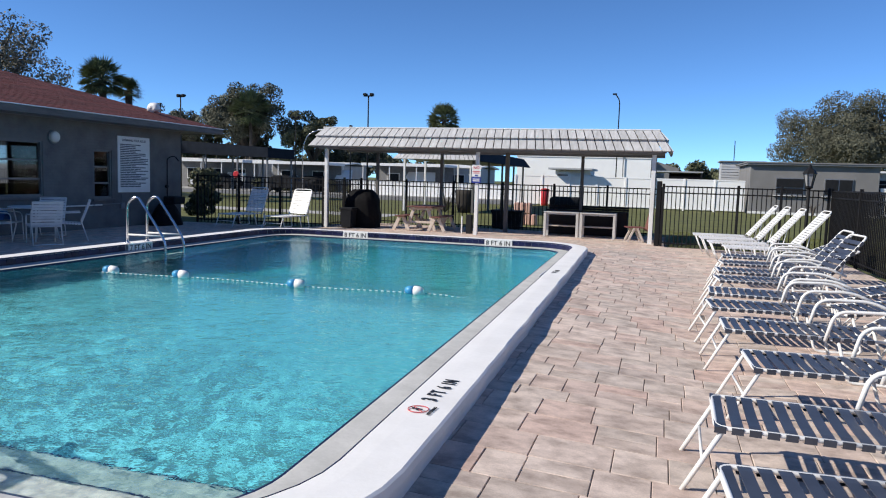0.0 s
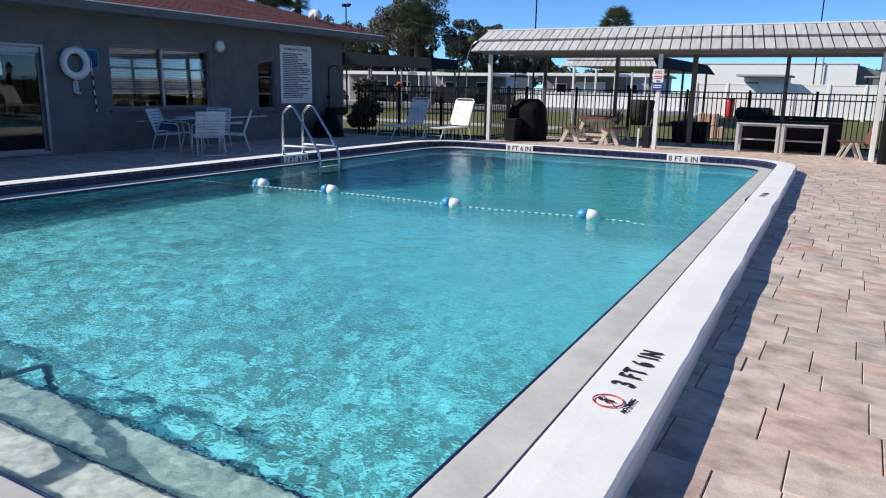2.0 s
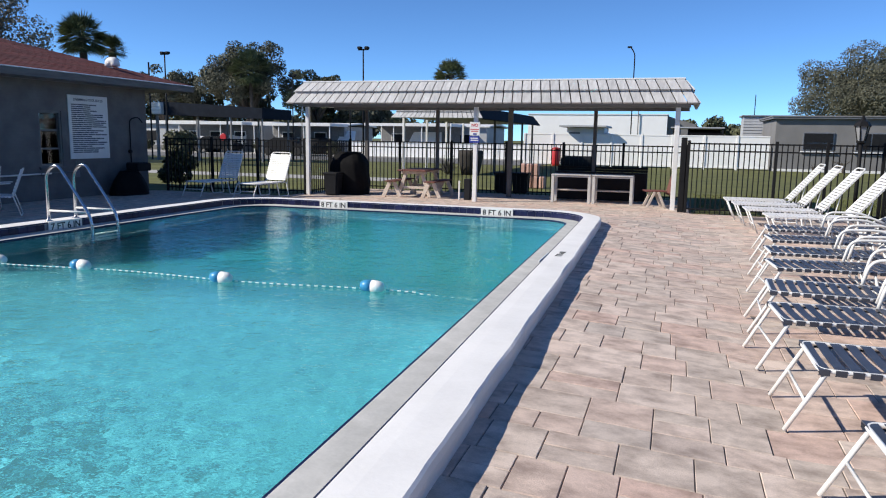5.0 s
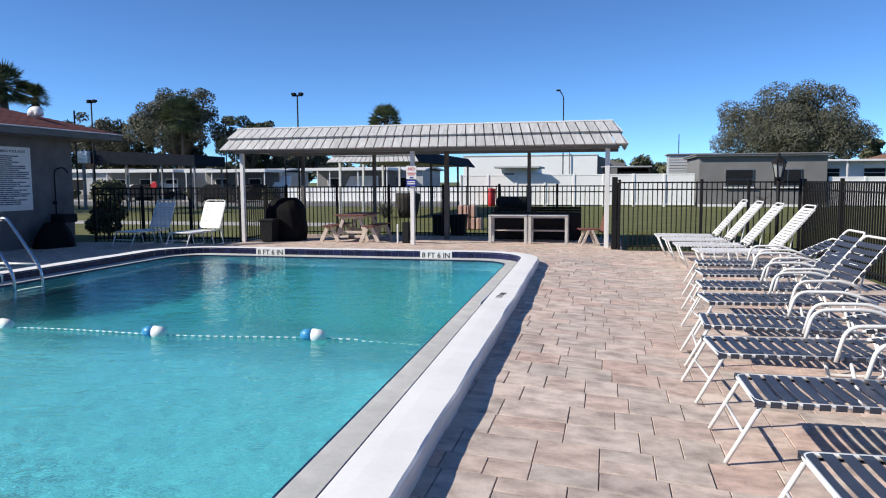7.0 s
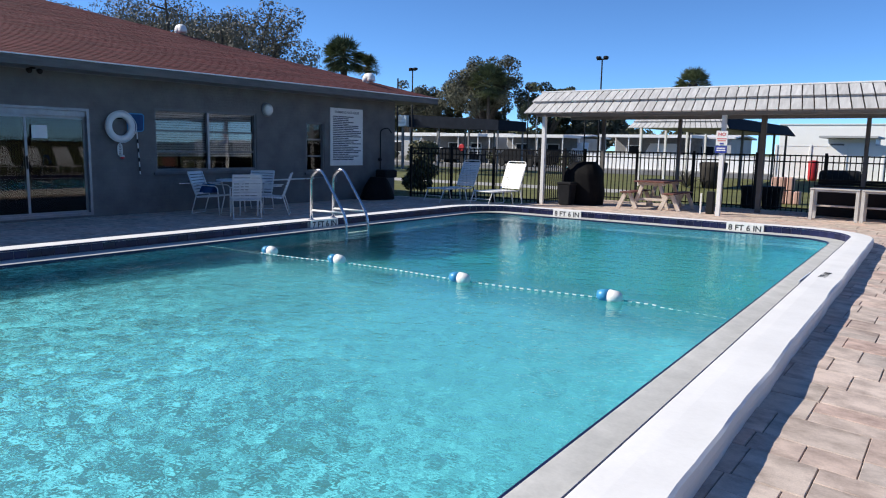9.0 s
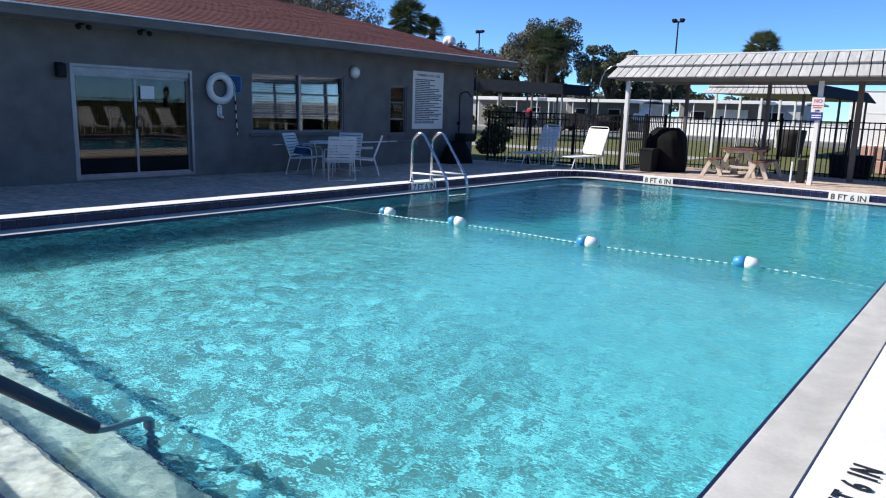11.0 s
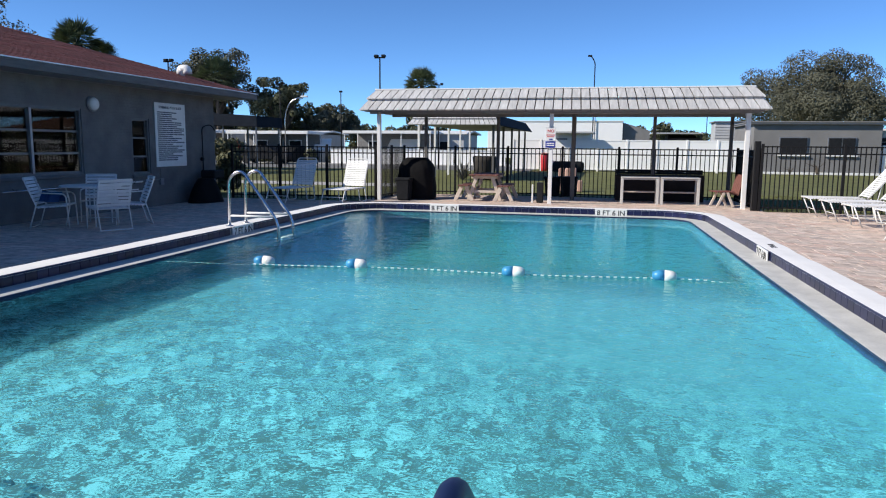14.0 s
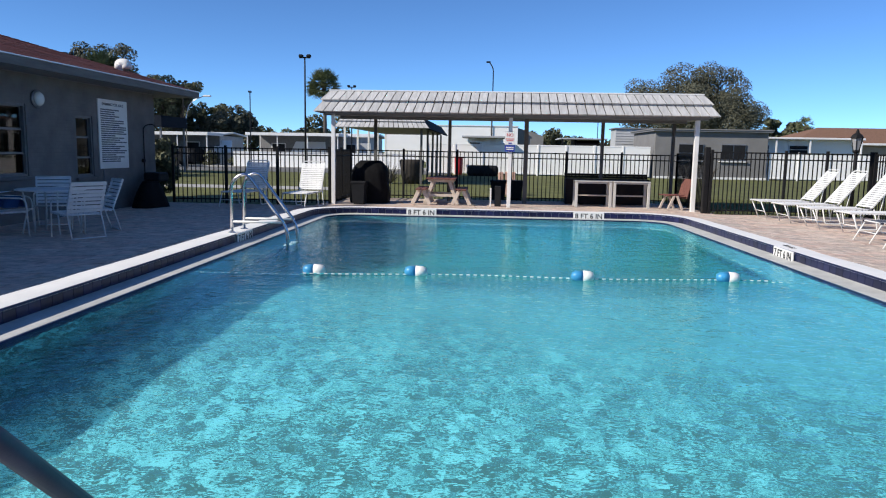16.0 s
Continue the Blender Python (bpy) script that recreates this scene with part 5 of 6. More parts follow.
for j in range(8):
    v = j / 7
    rows.append([bm.verts.new((WX + 0.45 + 0.36 * (1 - 0.6 * v) * math.cos(a) * (1 + 0.12 * math.sin(5 * a)), 17.2 + 0.62 * (1 - 0.55 * v * v) * math.sin(a), 0.62 * v)) for a in (k * math.tau / 20 for k in range(20))])
for p, q in zip(rows, rows[1:]):
    for k in range(20):
        bm.faces.new((p[k], p[(k + 1) % 20], q[(k + 1) % 20], q[k]))
bm.faces.new(rows[-1])
part("cart_cover", bm, M["cover"], dark, smooth=True)
part("lid", soft_box(WX + 0.2, 17.35, 0.60, WX + 0.62, 17.85, 0.82, 0.03), M["bin"], dark)

tub = thing("round_planter", "large dark round planter tub beyond the fence", "planter")
part("tub", lathe(bmesh.new(), [(0.40, -0.08), (0.50, 0.35), (0.56, 0.8), (0.58, 1.02), (0.50, 1.06)], 24, pose(-8.65, 33.75, 0)), M["terracotta"], tub, smooth=True)
agave = thing("spiky_plant", "pale green spiky plant beside the dark tub", "plant")
bm = bmesh.new()
rl = random.Random(8)
for k in range(60):
    a, e = rl.uniform(0, math.tau), rl.uniform(0.3, 1.4)
    p = Vector((-9.6, 33.3, -0.05))
    q = p + Vector((math.cos(a) * math.cos(e), math.sin(a) * math.cos(e), math.sin(e))) * rl.uniform(0.6, 1.15)
    w = Vector((-math.sin(a), math.cos(a), 0)) * 0.035
    m = p.lerp(q, 0.45) + Vector((0, 0, 0.08))
    bm.faces.new([bm.verts.new(v) for v in (p - w, m - w, q, m + w, p + w)])
tagged(part("leaves", bm, M["leaf_bare"], agave), "narrow pointed leaves", kind="stuff")



# ---- beyond the fence ----
def slab(name, x0, y0, x1, y1, z, material, label, category):
    bm = bmesh.new()
    box(bm, x0, y0, z - 0.1, x1, y1, z)
    return structure(name, bm, material, label, category)


slab("path", -40, 27.0, -10.2, 29.0, -0.045, M["concrete"], "pale concrete path across the lawn", "path")
slab("road", -150, 47.0, -8.0, 56.5, -0.04, M["asphalt"], "sunlit pale asphalt road past the homes", "road")
slab("pavement", -75, 56.6, -10, 61.6, 0.03, M["concrete"], "concrete parking strip before the homes", "pavement")


def light_pole(x, y, h, heads, label, kind="light_pole"):
    ob = thing(kind, label, "light pole", group="light poles")
    part("pole", tube(bmesh.new(), [(x, y, -0.1), (x, y, h)], [0.05, 0.032], 8), M["bin"], ob, smooth=True)
    for s in heads:
        part("lamp_head", soft_box(x + s - 0.09, y - 0.13, h - 0.02, x + s + 0.09, y + 0.1, h + 0.1, 0.03), M["bin"], ob)
    if len(heads) > 1:
        part("arm", soft_box(x - 0.25, y - 0.03, h - 0.06, x + 0.25, y + 0.03, h, 0.01), M["bin"], ob)
    return ob


POLE = "tall slim light pole with dark twin flood heads"
light_pole(-13.22, 32.0, 5.45, (-0.16, 0.18), POLE)
light_pole(-24.4, 32.7, 5.55, (-0.1, 0.2), POLE)
light_pole(-24.9, 46.2, 5.6, (-0.2, 0.2), POLE)
light_pole(-14.3, 48.2, 5.6, (-0.2, 0.2), POLE)
light_pole(-20.3, 45.6, 4.95, (0.0,), "slim pale street light pole with one small head")
sl = thing("street_lamp", "far tall street lamp with a short bent arm", "street lamp")
part("pole", tube(bmesh.new(), arc_path([(-5.0, 88, -0.1), (-5.0, 88, 11.4), (-5.5, 88, 12.1)], 0.6, 4), 0.065, 8), M["bin"], sl, smooth=True)
part("lamp_head", soft_box(-5.85, 87.9, 12.0, -5.35, 88.1, 12.2, 0.04), M["bin"], sl)
for k, (x, y, h) in enumerate(((8.6, 95, 7.2), (-31.5, 40.0, 6.0))):
    mast = thing("antenna_mast", "thin far mast above the roofs", "mast", group="masts")
    part("pole", tube(bmesh.new(), [(x, y, 0), (x, y, h)], 0.05, 6), M["bin"], mast)


def carport(x0, x1, y0, y1, top, drop, material, label, posts=True, back=True):
    ob = thing("carport", label, "carport", group="carports")
    part("roof_panel", soft_box(x0, y0, top - 0.1, x1, y1, top, 0.01), M["white"], ob)
    part("fascia", soft_box(x0 - 0.03, y0 - 0.06, top - drop, x1 + 0.03, y0 - 0.003, top + 0.02, 0.01), material, ob, "deep fascia")
    part("side_fascia", soft_box(x1 + 0.003, y0, top - drop, x1 + 0.06, y1, top + 0.02, 0.01), material, ob)
    if back:
        # Carport's shade is put into this added wall's grey.
        part("back_wall", soft_box(x0 + 0.2, y1 - 0.3, -0.1, x1 - 0.2, y1 - 0.22, top - 0.12, 0.01), M["carport_shade"], ob, "back wall in a grey that holds the carport's shade")
        n = max(2, int((x1 - x0) / 2.6))
        for k in range(n):
            x = x0 + 0.5 + (x1 - x0 - 1.0) * (k + 0.2) / n
            w = part("window", soft_box(x, y1 - 0.36, 0.85, x + 1.25, y1 - 0.303, 1.95, 0.006), M["white"], ob, "white framed window")
            part("pane", soft_box(x + 0.08, y1 - 0.38, 0.93, x + 1.17, y1 - 0.361, 1.87, 0.004), M["bin"], w, "dark pane")
    if posts:
        n = max(2, int((x1 - x0) / 2.2))
        for k in range(n + 1):
            x = x0 + 0.1 + (x1 - x0 - 0.2) * k / n
            for y in (y0 + 0.1, y1 - 0.1):
                part("post", soft_box(x - 0.04, y - 0.04, -0.1, x + 0.04, y + 0.04, top - 0.1, 0.006), M["white"], ob, "slim post")
    return ob


# dark blue-grey canopy beside the club house: sloping panel on slim posts
cp = thing("canopy", "dark blue-grey metal canopy on slim posts beyond the lawn", "canopy")
bm = bmesh.new()
vs = [bm.verts.new((x, y, z)) for y in (40.5, 44.0) for x, z in ((-31.1, 2.78), (-23.75, 2.58), (-23.75, 3.22), (-31.1, 3.62))]
for f in ((0, 1, 2, 3), (5, 4, 7, 6), (3, 2, 6, 7), (1, 0, 4, 5), (0, 3, 7, 4), (2, 1, 5, 6)):
    bm.faces.new([vs[i] for i in f])
part("roof_panel", bm, M["blue_grey"], cp, "dark blue-grey panel")
for x in (-30.9, -28.5, -26.1, -23.9):
    for y in (40.7, 43.8):
        part("post", soft_box(x - 0.05, y - 0.05, -0.1, x + 0.05, y + 0.05, 2.7, 0.006), M["soffit"], cp, "slim post")
box_sign = thing("vent_box", "small white louvred box at the end of the canopy", "vent box")
part("body", soft_box(-31.7, 40.2, 2.81, -30.9, 40.498, 3.55, 0.01), M["white"], box_sign)
part("bracket", soft_box(-31.4, 40.3, -0.08, -31.25, 40.45, 2.81, 0.01), M["soffit"], box_sign)
for k in range(3):
    part("louvre", soft_box(-31.68, 40.16, 2.88 + 0.22 * k, -30.92, 40.2, 3.0 + 0.22 * k, 0.005), M["vinyl"], box_sign)

# second shelter, long, beyond the lawn fence
p2 = thing("shelter", "long open shelter with pale shingled front, shade coloured into its side", "picnic shelter")
SX0, SX1, SY0, SY1, SZ = -12.05, -7.75, 32.4, 46.0, 2.45
part("roof_deck", soft_box(SX0 + 0.4, SY0 + 0.4, SZ + 0.02, SX1 - 0.4, SY1 - 0.4, SZ + 0.48, 0.01), M["soffit"], p2, "flat roof deck")
mansard_tiles((SX0, SY0, SZ), (SX1, SY0, SZ), (SX0 + 0.38, SY0 + 0.38, SZ + 0.52), (SX1 - 0.38, SY0 + 0.38, SZ + 0.52), 19, p2)
# East slope: its shade is put in as a near-black blue.
bm = bmesh.new()
vs = [bm.verts.new(v) for v in ((SX1, SY0, SZ), (SX1, SY1, SZ), (SX1 - 0.38, SY1 - 0.38, SZ + 0.52), (SX1 - 0.38, SY0 + 0.38, SZ + 0.52), (SX1 - 0.06, SY0, SZ - 0.03), (SX1 - 0.06, SY1, SZ - 0.03), (SX1 - 0.44, SY1 - 0.38, SZ + 0.49), (SX1 - 0.44, SY0 + 0.38, SZ + 0.49))]
for f in ((0, 1, 2, 3), (7, 6, 5, 4), (0, 4, 5, 1), (1, 5, 6, 2), (2, 6, 7, 3), (3, 7, 4, 0)):
    bm.faces.new([vs[i] for i in f])
part("side_slope", bm, M["blue_grey"], p2, "side slope with its shade as dark blue")
for y in (33.0, 36.2, 39.4, 42.6, 45.6):
    part("post", soft_box(SX0 + 0.35, y - 0.05, -0.1, SX0 + 0.45, y + 0.05, SZ + 0.02, 0.006), M["white"], p2, "white post")
    part("post", soft_box(SX1 - 0.45, y - 0.05, -0.1, SX1 - 0.35, y + 0.05, SZ + 0.02, 0.006), M["shade_post"], p2, "dark post")


def home(x0, x1, y0, y1, h, material, label, roof_mat, windows, over=0.35, peak=0.25):
    """A low mobile home: walls, shallow roof, windows with frames and a door."""
    ob = thing("mobile_home", label, "mobile home", group="mobile homes")
    part("wall", soft_box(x0, y0, -0.1, x1, y1, h, 0.01), material, ob)
    bm = bmesh.new()
    ym = (y0 + y1) / 2
    vs = [bm.verts.new(v) for v in ((x0 - over, y0 - over, h), (x1 + over, y0 - over, h), (x1 + over, ym, h + peak), (x0 - over, ym, h + peak), (x1 + over, y1 + over, h), (x0 - over, y1 + over, h),
                                    (x0 - over, y0 - over, h + 0.13), (x1 + over, y0 - over, h + 0.13), (x1 + over, ym, h + peak + 0.13), (x0 - over, ym, h + peak + 0.13), (x1 + over, y1 + over, h + 0.13), (x0 - over, y1 + over, h + 0.13))]
    for f in ((0, 1, 2, 3), (3, 2, 4, 5), (7, 6, 9, 8), (8, 9, 11, 10), (0, 6, 7, 1), (4, 10, 11, 5), (1, 7, 8, 2), (2, 8, 10, 4), (0, 3, 9, 6), (3, 5, 11, 9)):
        bm.faces.new([vs[i] for i in f])
    part("roof", bm, roof_mat, ob, "shallow roof")
    part("skirting", soft_box(x0 - 0.02, y0 - 0.03, -0.1, x1 + 0.02, y0 - 0.002, 0.45, 0.005), M["grey_block"], ob, "grey skirting")
    for wx0, wx1, z0, z1 in windows:
        w = part("window", soft_box(wx0, y0 - 0.03, z0, wx1, y0 - 0.004, z1, 0.004), M["white"], ob, "white framed window")
        part("pane", soft_box(wx0 + 0.06, y0 - 0.04, z0 + 0.06, wx1 - 0.06, y0 - 0.031, z1 - 0.06, 0.002), M["bin"], w, "dark pane")
    return ob


home(-60.07, -46.67, 63.0, 69.0, 2.62, M["siding"], "white mobile home beyond the road", M["white"], ((-57.52, -55.73, 0.83, 1.98), (-51.78, -49.86, 0.83, 1.98),))
home(-44.76, -37.36, 62.0, 68.0, 2.55, M["siding"], "white mobile home with dark windows beyond the road", M["white"], ((-43.36, -41.7, 0.83, 1.98), (-39.91, -38.63, 0.83, 1.98),))
home(-35.06, -28.94, 62.0, 69.0, 2.49, M["siding"], "white mobile home beyond the parking strip", M["white"], ((-34.04, -32.25, 0.77, 1.91), (-31.23, -29.96, 0.77, 1.91),))
home(-24.09, -15.41, 62.5, 69.0, 2.55, M["siding"], "long white mobile home with an awning", M["white"], ((-22.94, -21.03, 0.83, 1.98), (-18.22, -16.69, 0.83, 1.98),))
carport(-46.29, -37.1, 58.5, 61.6, 2.74, 0.24, M["white"], "white flat carport before a mobile home")
carport(-35.83, -28.17, 58.2, 61.6, 2.68, 0.24, M["white"], "white flat carport before a mobile home")
carport(-25.11, -17.4, 58.6, 62.1, 2.74, 0.22, M["white"], "wide white flat carport before a long home")
for x0, x1 in ((-22.05, -18.98), (-28.94, -27.15), (-40.68, -38.38)):
    aw = thing("awning", "sloping white window awning", "awning", group="white awnings")
    bm = bmesh.new()
    vs = [bm.verts.new(v) for v in ((x0, 60.9, 1.08), (x1, 60.9, 1.08), (x1 - 0.25, 61.7, 2.1), (x0 + 0.25, 61.7, 2.1), (x0, 60.94, 1.04), (x1, 60.94, 1.04), (x1 - 0.25, 61.74, 2.06), (x0 + 0.25, 61.74, 2.06))]
    for f in ((0, 1, 2, 3), (7, 6, 5, 4), (0, 4, 5, 1), (1, 5, 6, 2), (2, 6, 7, 3), (3, 7, 4, 0)):
        bm.faces.new([vs[i] for i in f])
    part("panel", bm, M["vinyl"], aw)
    part("stay", tube(bmesh.new(), [(x0 + 0.1, 60.95, 1.06), (x0 + 0.1, 60.95, -0.02)], 0.025, 6), M["white"], aw)
    part("stay", tube(bmesh.new(), [(x1 - 0.1, 60.95, 1.06), (x1 - 0.1, 60.95, -0.02)], 0.025, 6), M["white"], aw)

# big white hall, white fence panels and grey block house
hall = thing("white_hall", "large plain white hall with a flat roof", "hall")
part("wall", soft_box(-20.2, 104.0, -0.1, -1.3, 116, 5.1, 0.02), M["vinyl"], hall)
part("roof_edge", soft_box(-20.3, 103.9, 5.105, -1.2, 116.1, 5.25, 0.01), M["white"], hall)
bm = bmesh.new()
vs = [bm.verts.new(v) for y in (105, 115) for v in ((-1.25, y, -0.1), (2.4, y, -0.1), (2.4, y, 3.9), (-1.25, y, 5.0))]
for f in ((0, 1, 2, 3), (5, 4, 7, 6), (3, 2, 6, 7), (1, 0, 4, 5), (0, 3, 7, 4), (2, 1, 5, 6)):
    bm.faces.new([vs[i] for i in f])
part("side_wing", bm, M["grey_block"], hall, "dark grey sloping side wing")
part("mast_pipe", tube(bmesh.new(), [(-5.1, 103.8, 0), (-5.1, 103.8, 6.0)], 0.07, 6), M["soffit"], hall)
hut = thing("white_hut", "small white hut with an overhanging roof by the white fence", "hut")
part("wall", soft_box(-6.6, 49.3, -0.1, -4.2, 52.0, 2.4, 0.01), M["vinyl"], hut)
part("roof", soft_box(-6.95, 48.3, 2.41, -4.0, 52.2, 2.53, 0.01), M["siding"], hut, "overhanging flat roof")
part("doorway", soft_box(-6.45, 49.24, 0.1, -5.75, 49.297, 2.1, 0.005), M["grey_block"], hut, "shaded grey doorway")
bm = bmesh.new()
vs = [bm.verts.new(v) for y in (49.3, 51.5) for v in ((-4.18, y, 1.95), (-2.3, y, 1.45), (-2.3, y, 1.55), (-4.18, y, 2.1))]
for f in ((0, 1, 2, 3), (5, 4, 7, 6), (3, 2, 6, 7), (1, 0, 4, 5), (0, 3, 7, 4), (2, 1, 5, 6)):
    bm.faces.new([vs[i] for i in f])
part("side_roof", bm, M["white"], hut, "sloping white side roof")
wf = thing("vinyl_fence", "white vinyl privacy fence of tall panels", "fence")
for x0, x1, h in ((-9.3, 5.6, 2.0), (13.2, 40.0, 1.75)):
    n = round((x1 - x0) / 1.86)
    w = (x1 - x0) / n
    for k in range(n):
        x = x0 + w * k
        part("panel", soft_box(x + 0.07, 49.0, 0.02, x + w - 0.07, 49.04, h - 0.08, 0.006), M["vinyl"], wf)
        part("post", soft_box(x - 0.065, 48.95, -0.1, x + 0.065, 49.09, h + 0.02, 0.01), M["vinyl"], wf)
        part("cap_rail", soft_box(x + 0.066, 48.98, h - 0.08, x + w - 0.066, 49.06, h, 0.006), M["vinyl"], wf)
        part("bottom_rail", soft_box(x + 0.066, 48.975, 0.03, x + w - 0.066, 49.065, 0.14, 0.006), M["vinyl"], wf)
gb = thing("block_house", "flat-roofed grey block house with two dark windows", "block house")
part("wall", soft_box(5.75, 48.8, -0.1, 13.0, 56, 3.02, 0.02), M["grey_block"], gb)
part("roof_edge", soft_box(5.55, 48.55, 3.021, 13.2, 56.2, 3.12, 0.01), M["soffit"], gb, "dark roof edge")
part("roof_trim", soft_box(5.5, 48.5, 3.121, 13.25, 56.25, 3.2, 0.01), M["grey_block"], gb, "pale upper roof trim")
for a, b, two in ((7.25, 8.9, False), (10.0, 11.6, True)):
    w = part("window", soft_box(a, 48.73, 1.2, b, 48.797, 2.25, 0.005), M["alu"], gb, "metal framed window")
    if two:
        for m0 in (a + 0.06, (a + b) / 2 + 0.03):
            part("pane", soft_box(m0, 48.7, 1.26, m0 + (b - a) / 2 - 0.09, 48.729, 2.19, 0.003), M["bin"], w, "dark pane")
    else:
        for z0, z1 in ((1.26, 1.62), (1.66, 2.19)):
            part("pane", soft_box(a + 0.06, 48.7, z0, b - 0.06, 48.729, z1, 0.003), M["bin"], w, "dark pane")
    part("window_sill", soft_box(a - 0.1, 48.65, 1.08, b + 0.1, 48.797, 1.16, 0.005), M["white"], gb, "white sill")
part("base_line", soft_box(5.73, 48.76, -0.05, 13.02, 48.798, 0.1, 0.004), M["white"], gb, "pale base course")
for x, y, n, h in ((9.4, 48.2, 12, 0.75), (7.9, 48.3, 5, 0.4)):
    bare = thing("shrub", "bare thorny shrub at the foot of the block house", "shrub", group="bare shrubs")
    rw = random.Random(int(x * 10))
    for k in range(n):
        a, o = rw.uniform(0, math.tau), rw.uniform(0.15, 0.5)
        part("twig", tube(bmesh.new(), [(x, y, -0.08), (x + 0.4 * o * math.cos(a), y + 0.2 * o * math.sin(a), h * 0.6), (x + o * math.cos(a) * 1.4, y + 0.4 * o * math.sin(a), h * rw.uniform(0.7, 1.1))], [0.03, 0.022, 0.008], 5), M["bark"], bare)
lat = thing("clapboard_wing", "pale clapboard wing behind the grey block house", "house wing")
for k in range(8):
    part("clapboard", soft_box(4.6, 57.4, 1.86 + 0.2 * k, 7.6, 57.45, 2.04 + 0.2 * k, 0.012, Matrix.Translation((0, 57.45, 1.86 + 0.2 * k)) @ Matrix.Rotation(radians(-9), 4, "X") @ Matrix.Translation((0, -57.45, -1.86 - 0.2 * k))), M["siding"], lat)
part("wall", soft_box(4.65, 57.46, -0.1, 7.6, 60, 3.42, 0.01), M["siding"], lat)
part("roof_edge", soft_box(4.5, 57.3, 3.43, 7.7, 60.1, 3.52, 0.01), M["grey_block"], lat)
trailer = thing("open_shed", "low open shed with a pale flat roof and dark inside", "shed")
part("roof_panel", soft_box(-0.2, 51.6, 2.46, 3.1, 55.4, 2.55, 0.01), M["siding"], trailer)
# Black panels: the shade inside the shed is put into their colour.
part("back_wall", soft_box(0.9, 54.8, -0.1, 3.0, 54.9, 2.45, 0.01), M["cover"], trailer, "black back wall holding the shed's inner shade")
part("side_wall", soft_box(0.9, 51.9, -0.1, 0.98, 54.79, 2.45, 0.01), M["cover"], trailer)
part("shade_panel", soft_box(0.99, 51.8, 1.0, 3.0, 51.88, 2.2, 0.01), M["cover"], trailer, "black panel standing in for the shade inside")
for x in (0.0, 3.0):
    part("post", soft_box(x - 0.05, 51.65, -0.1, x + 0.05, 51.75, 2.46, 0.006), M["bin"], trailer)
slope = thing("lean_to_roof", "low white flat porch roof on posts beside the grey block house", "porch")
part("roof_panel", soft_box(13.3, 54.6, 2.78, 22.0, 56, 2.92, 0.02), M["white"], slope)
part("back_wall", soft_box(13.3, 55.6, -0.1, 22.0, 55.8, 2.77, 0.01), M["vinyl"], slope, "pale shaded wall")
for x in (13.5, 15.8, 18.2, 21.8):
    part("post", soft_box(x - 0.05, 54.7, -0.1, x + 0.05, 54.8, 2.78, 0.006), M["white"], slope)
for x in (14.2, 17.0):
    w = part("window", soft_box(x, 55.53, 1.4, x + 1.4, 55.597, 2.4, 0.005), M["white"], slope, "white framed window")
    for k in range(3):
        part("pane", soft_box(x + 0.06, 55.5, 1.46 + 0.3 * k, x + 1.34, 55.529, 1.72 + 0.3 * k, 0.003), M["bin"], w, "dark pane")
tan = thing("house", "tan house with a low brown hipped roof", "house")
part("wall", soft_box(20.3, 62, -0.1, 36, 70, 2.7, 0.02), M["tan"], tan)
bm = bmesh.new()
lo = [bm.verts.new(v) for v in ((19.5, 61.2, 2.7), (36.8, 61.2, 2.7), (36.8, 70.8, 2.7), (19.5, 70.8, 2.7))]
hi = [bm.verts.new(v) for v in ((23.5, 66, 4.1), (33, 66, 4.1))]
for f in ((lo[0], lo[1], hi[1], hi[0]), (lo[1], lo[2], hi[1]), (lo[2], lo[3], hi[0], hi[1]), (lo[3], lo[0], hi[0])):
    bm.faces.new(f)
bm.faces.new(lo[::-1])
part("roof", bm, M["brown_roof"], tan, "brown shingle roof")
part("fascia", soft_box(19.45, 61.12, 2.55, 36.8, 61.19, 2.72, 0.01), M["white"], tan, "white fascia")
for a in (21.4, 24, 28.5):
    w = part("window", soft_box(a, 61.93, 1.3, a + 1.1, 61.997, 2.3, 0.005), M["white"], tan)
    part("pane", soft_box(a + 0.08, 61.9, 1.38, a + 1.02, 61.929, 2.22, 0.003), M["bin"], w, "dark pane")

ln = thing("post_lantern", "black post lantern with glass sides beside the fence", "post lantern")
lx, ly = 3.93, 18.62
part("post", tube(bmesh.new(), [(lx, ly, -0.08), (lx, ly, 1.62)], 0.04, 8), M["black_metal"], ln, smooth=True)
part("lantern_glass", lathe(bmesh.new(), [(0.07, 1.66), (0.13, 1.95)], 6, pose(lx, ly, 0)), M["lantern_pane"], ln, "glass sides")
part("lantern_cap", lathe(bmesh.new(), [(0.17, 1.951), (0.12, 2.03), (0.05, 2.08), (0.02, 2.17)], 6, pose(lx, ly, 0)), M["black_metal"], ln, "black cap")
for k in range(6):
    a = k * math.tau / 6
    part("lantern_bar", tube(bmesh.new(), [(lx + 0.075 * math.cos(a), ly + 0.075 * math.sin(a), 1.655), (lx + 0.135 * math.cos(a), ly + 0.135 * math.sin(a), 1.953)], 0.011, 5), M["black_metal"], ln)
part("lantern_base", lathe(bmesh.new(), [(0.04, 1.58), (0.09, 1.62), (0.09, 1.659)], 6, pose(lx, ly, 0)), M["black_metal"], ln)

red = thing("rubbish_bin", "red plastic bin by the white fence", "bin")
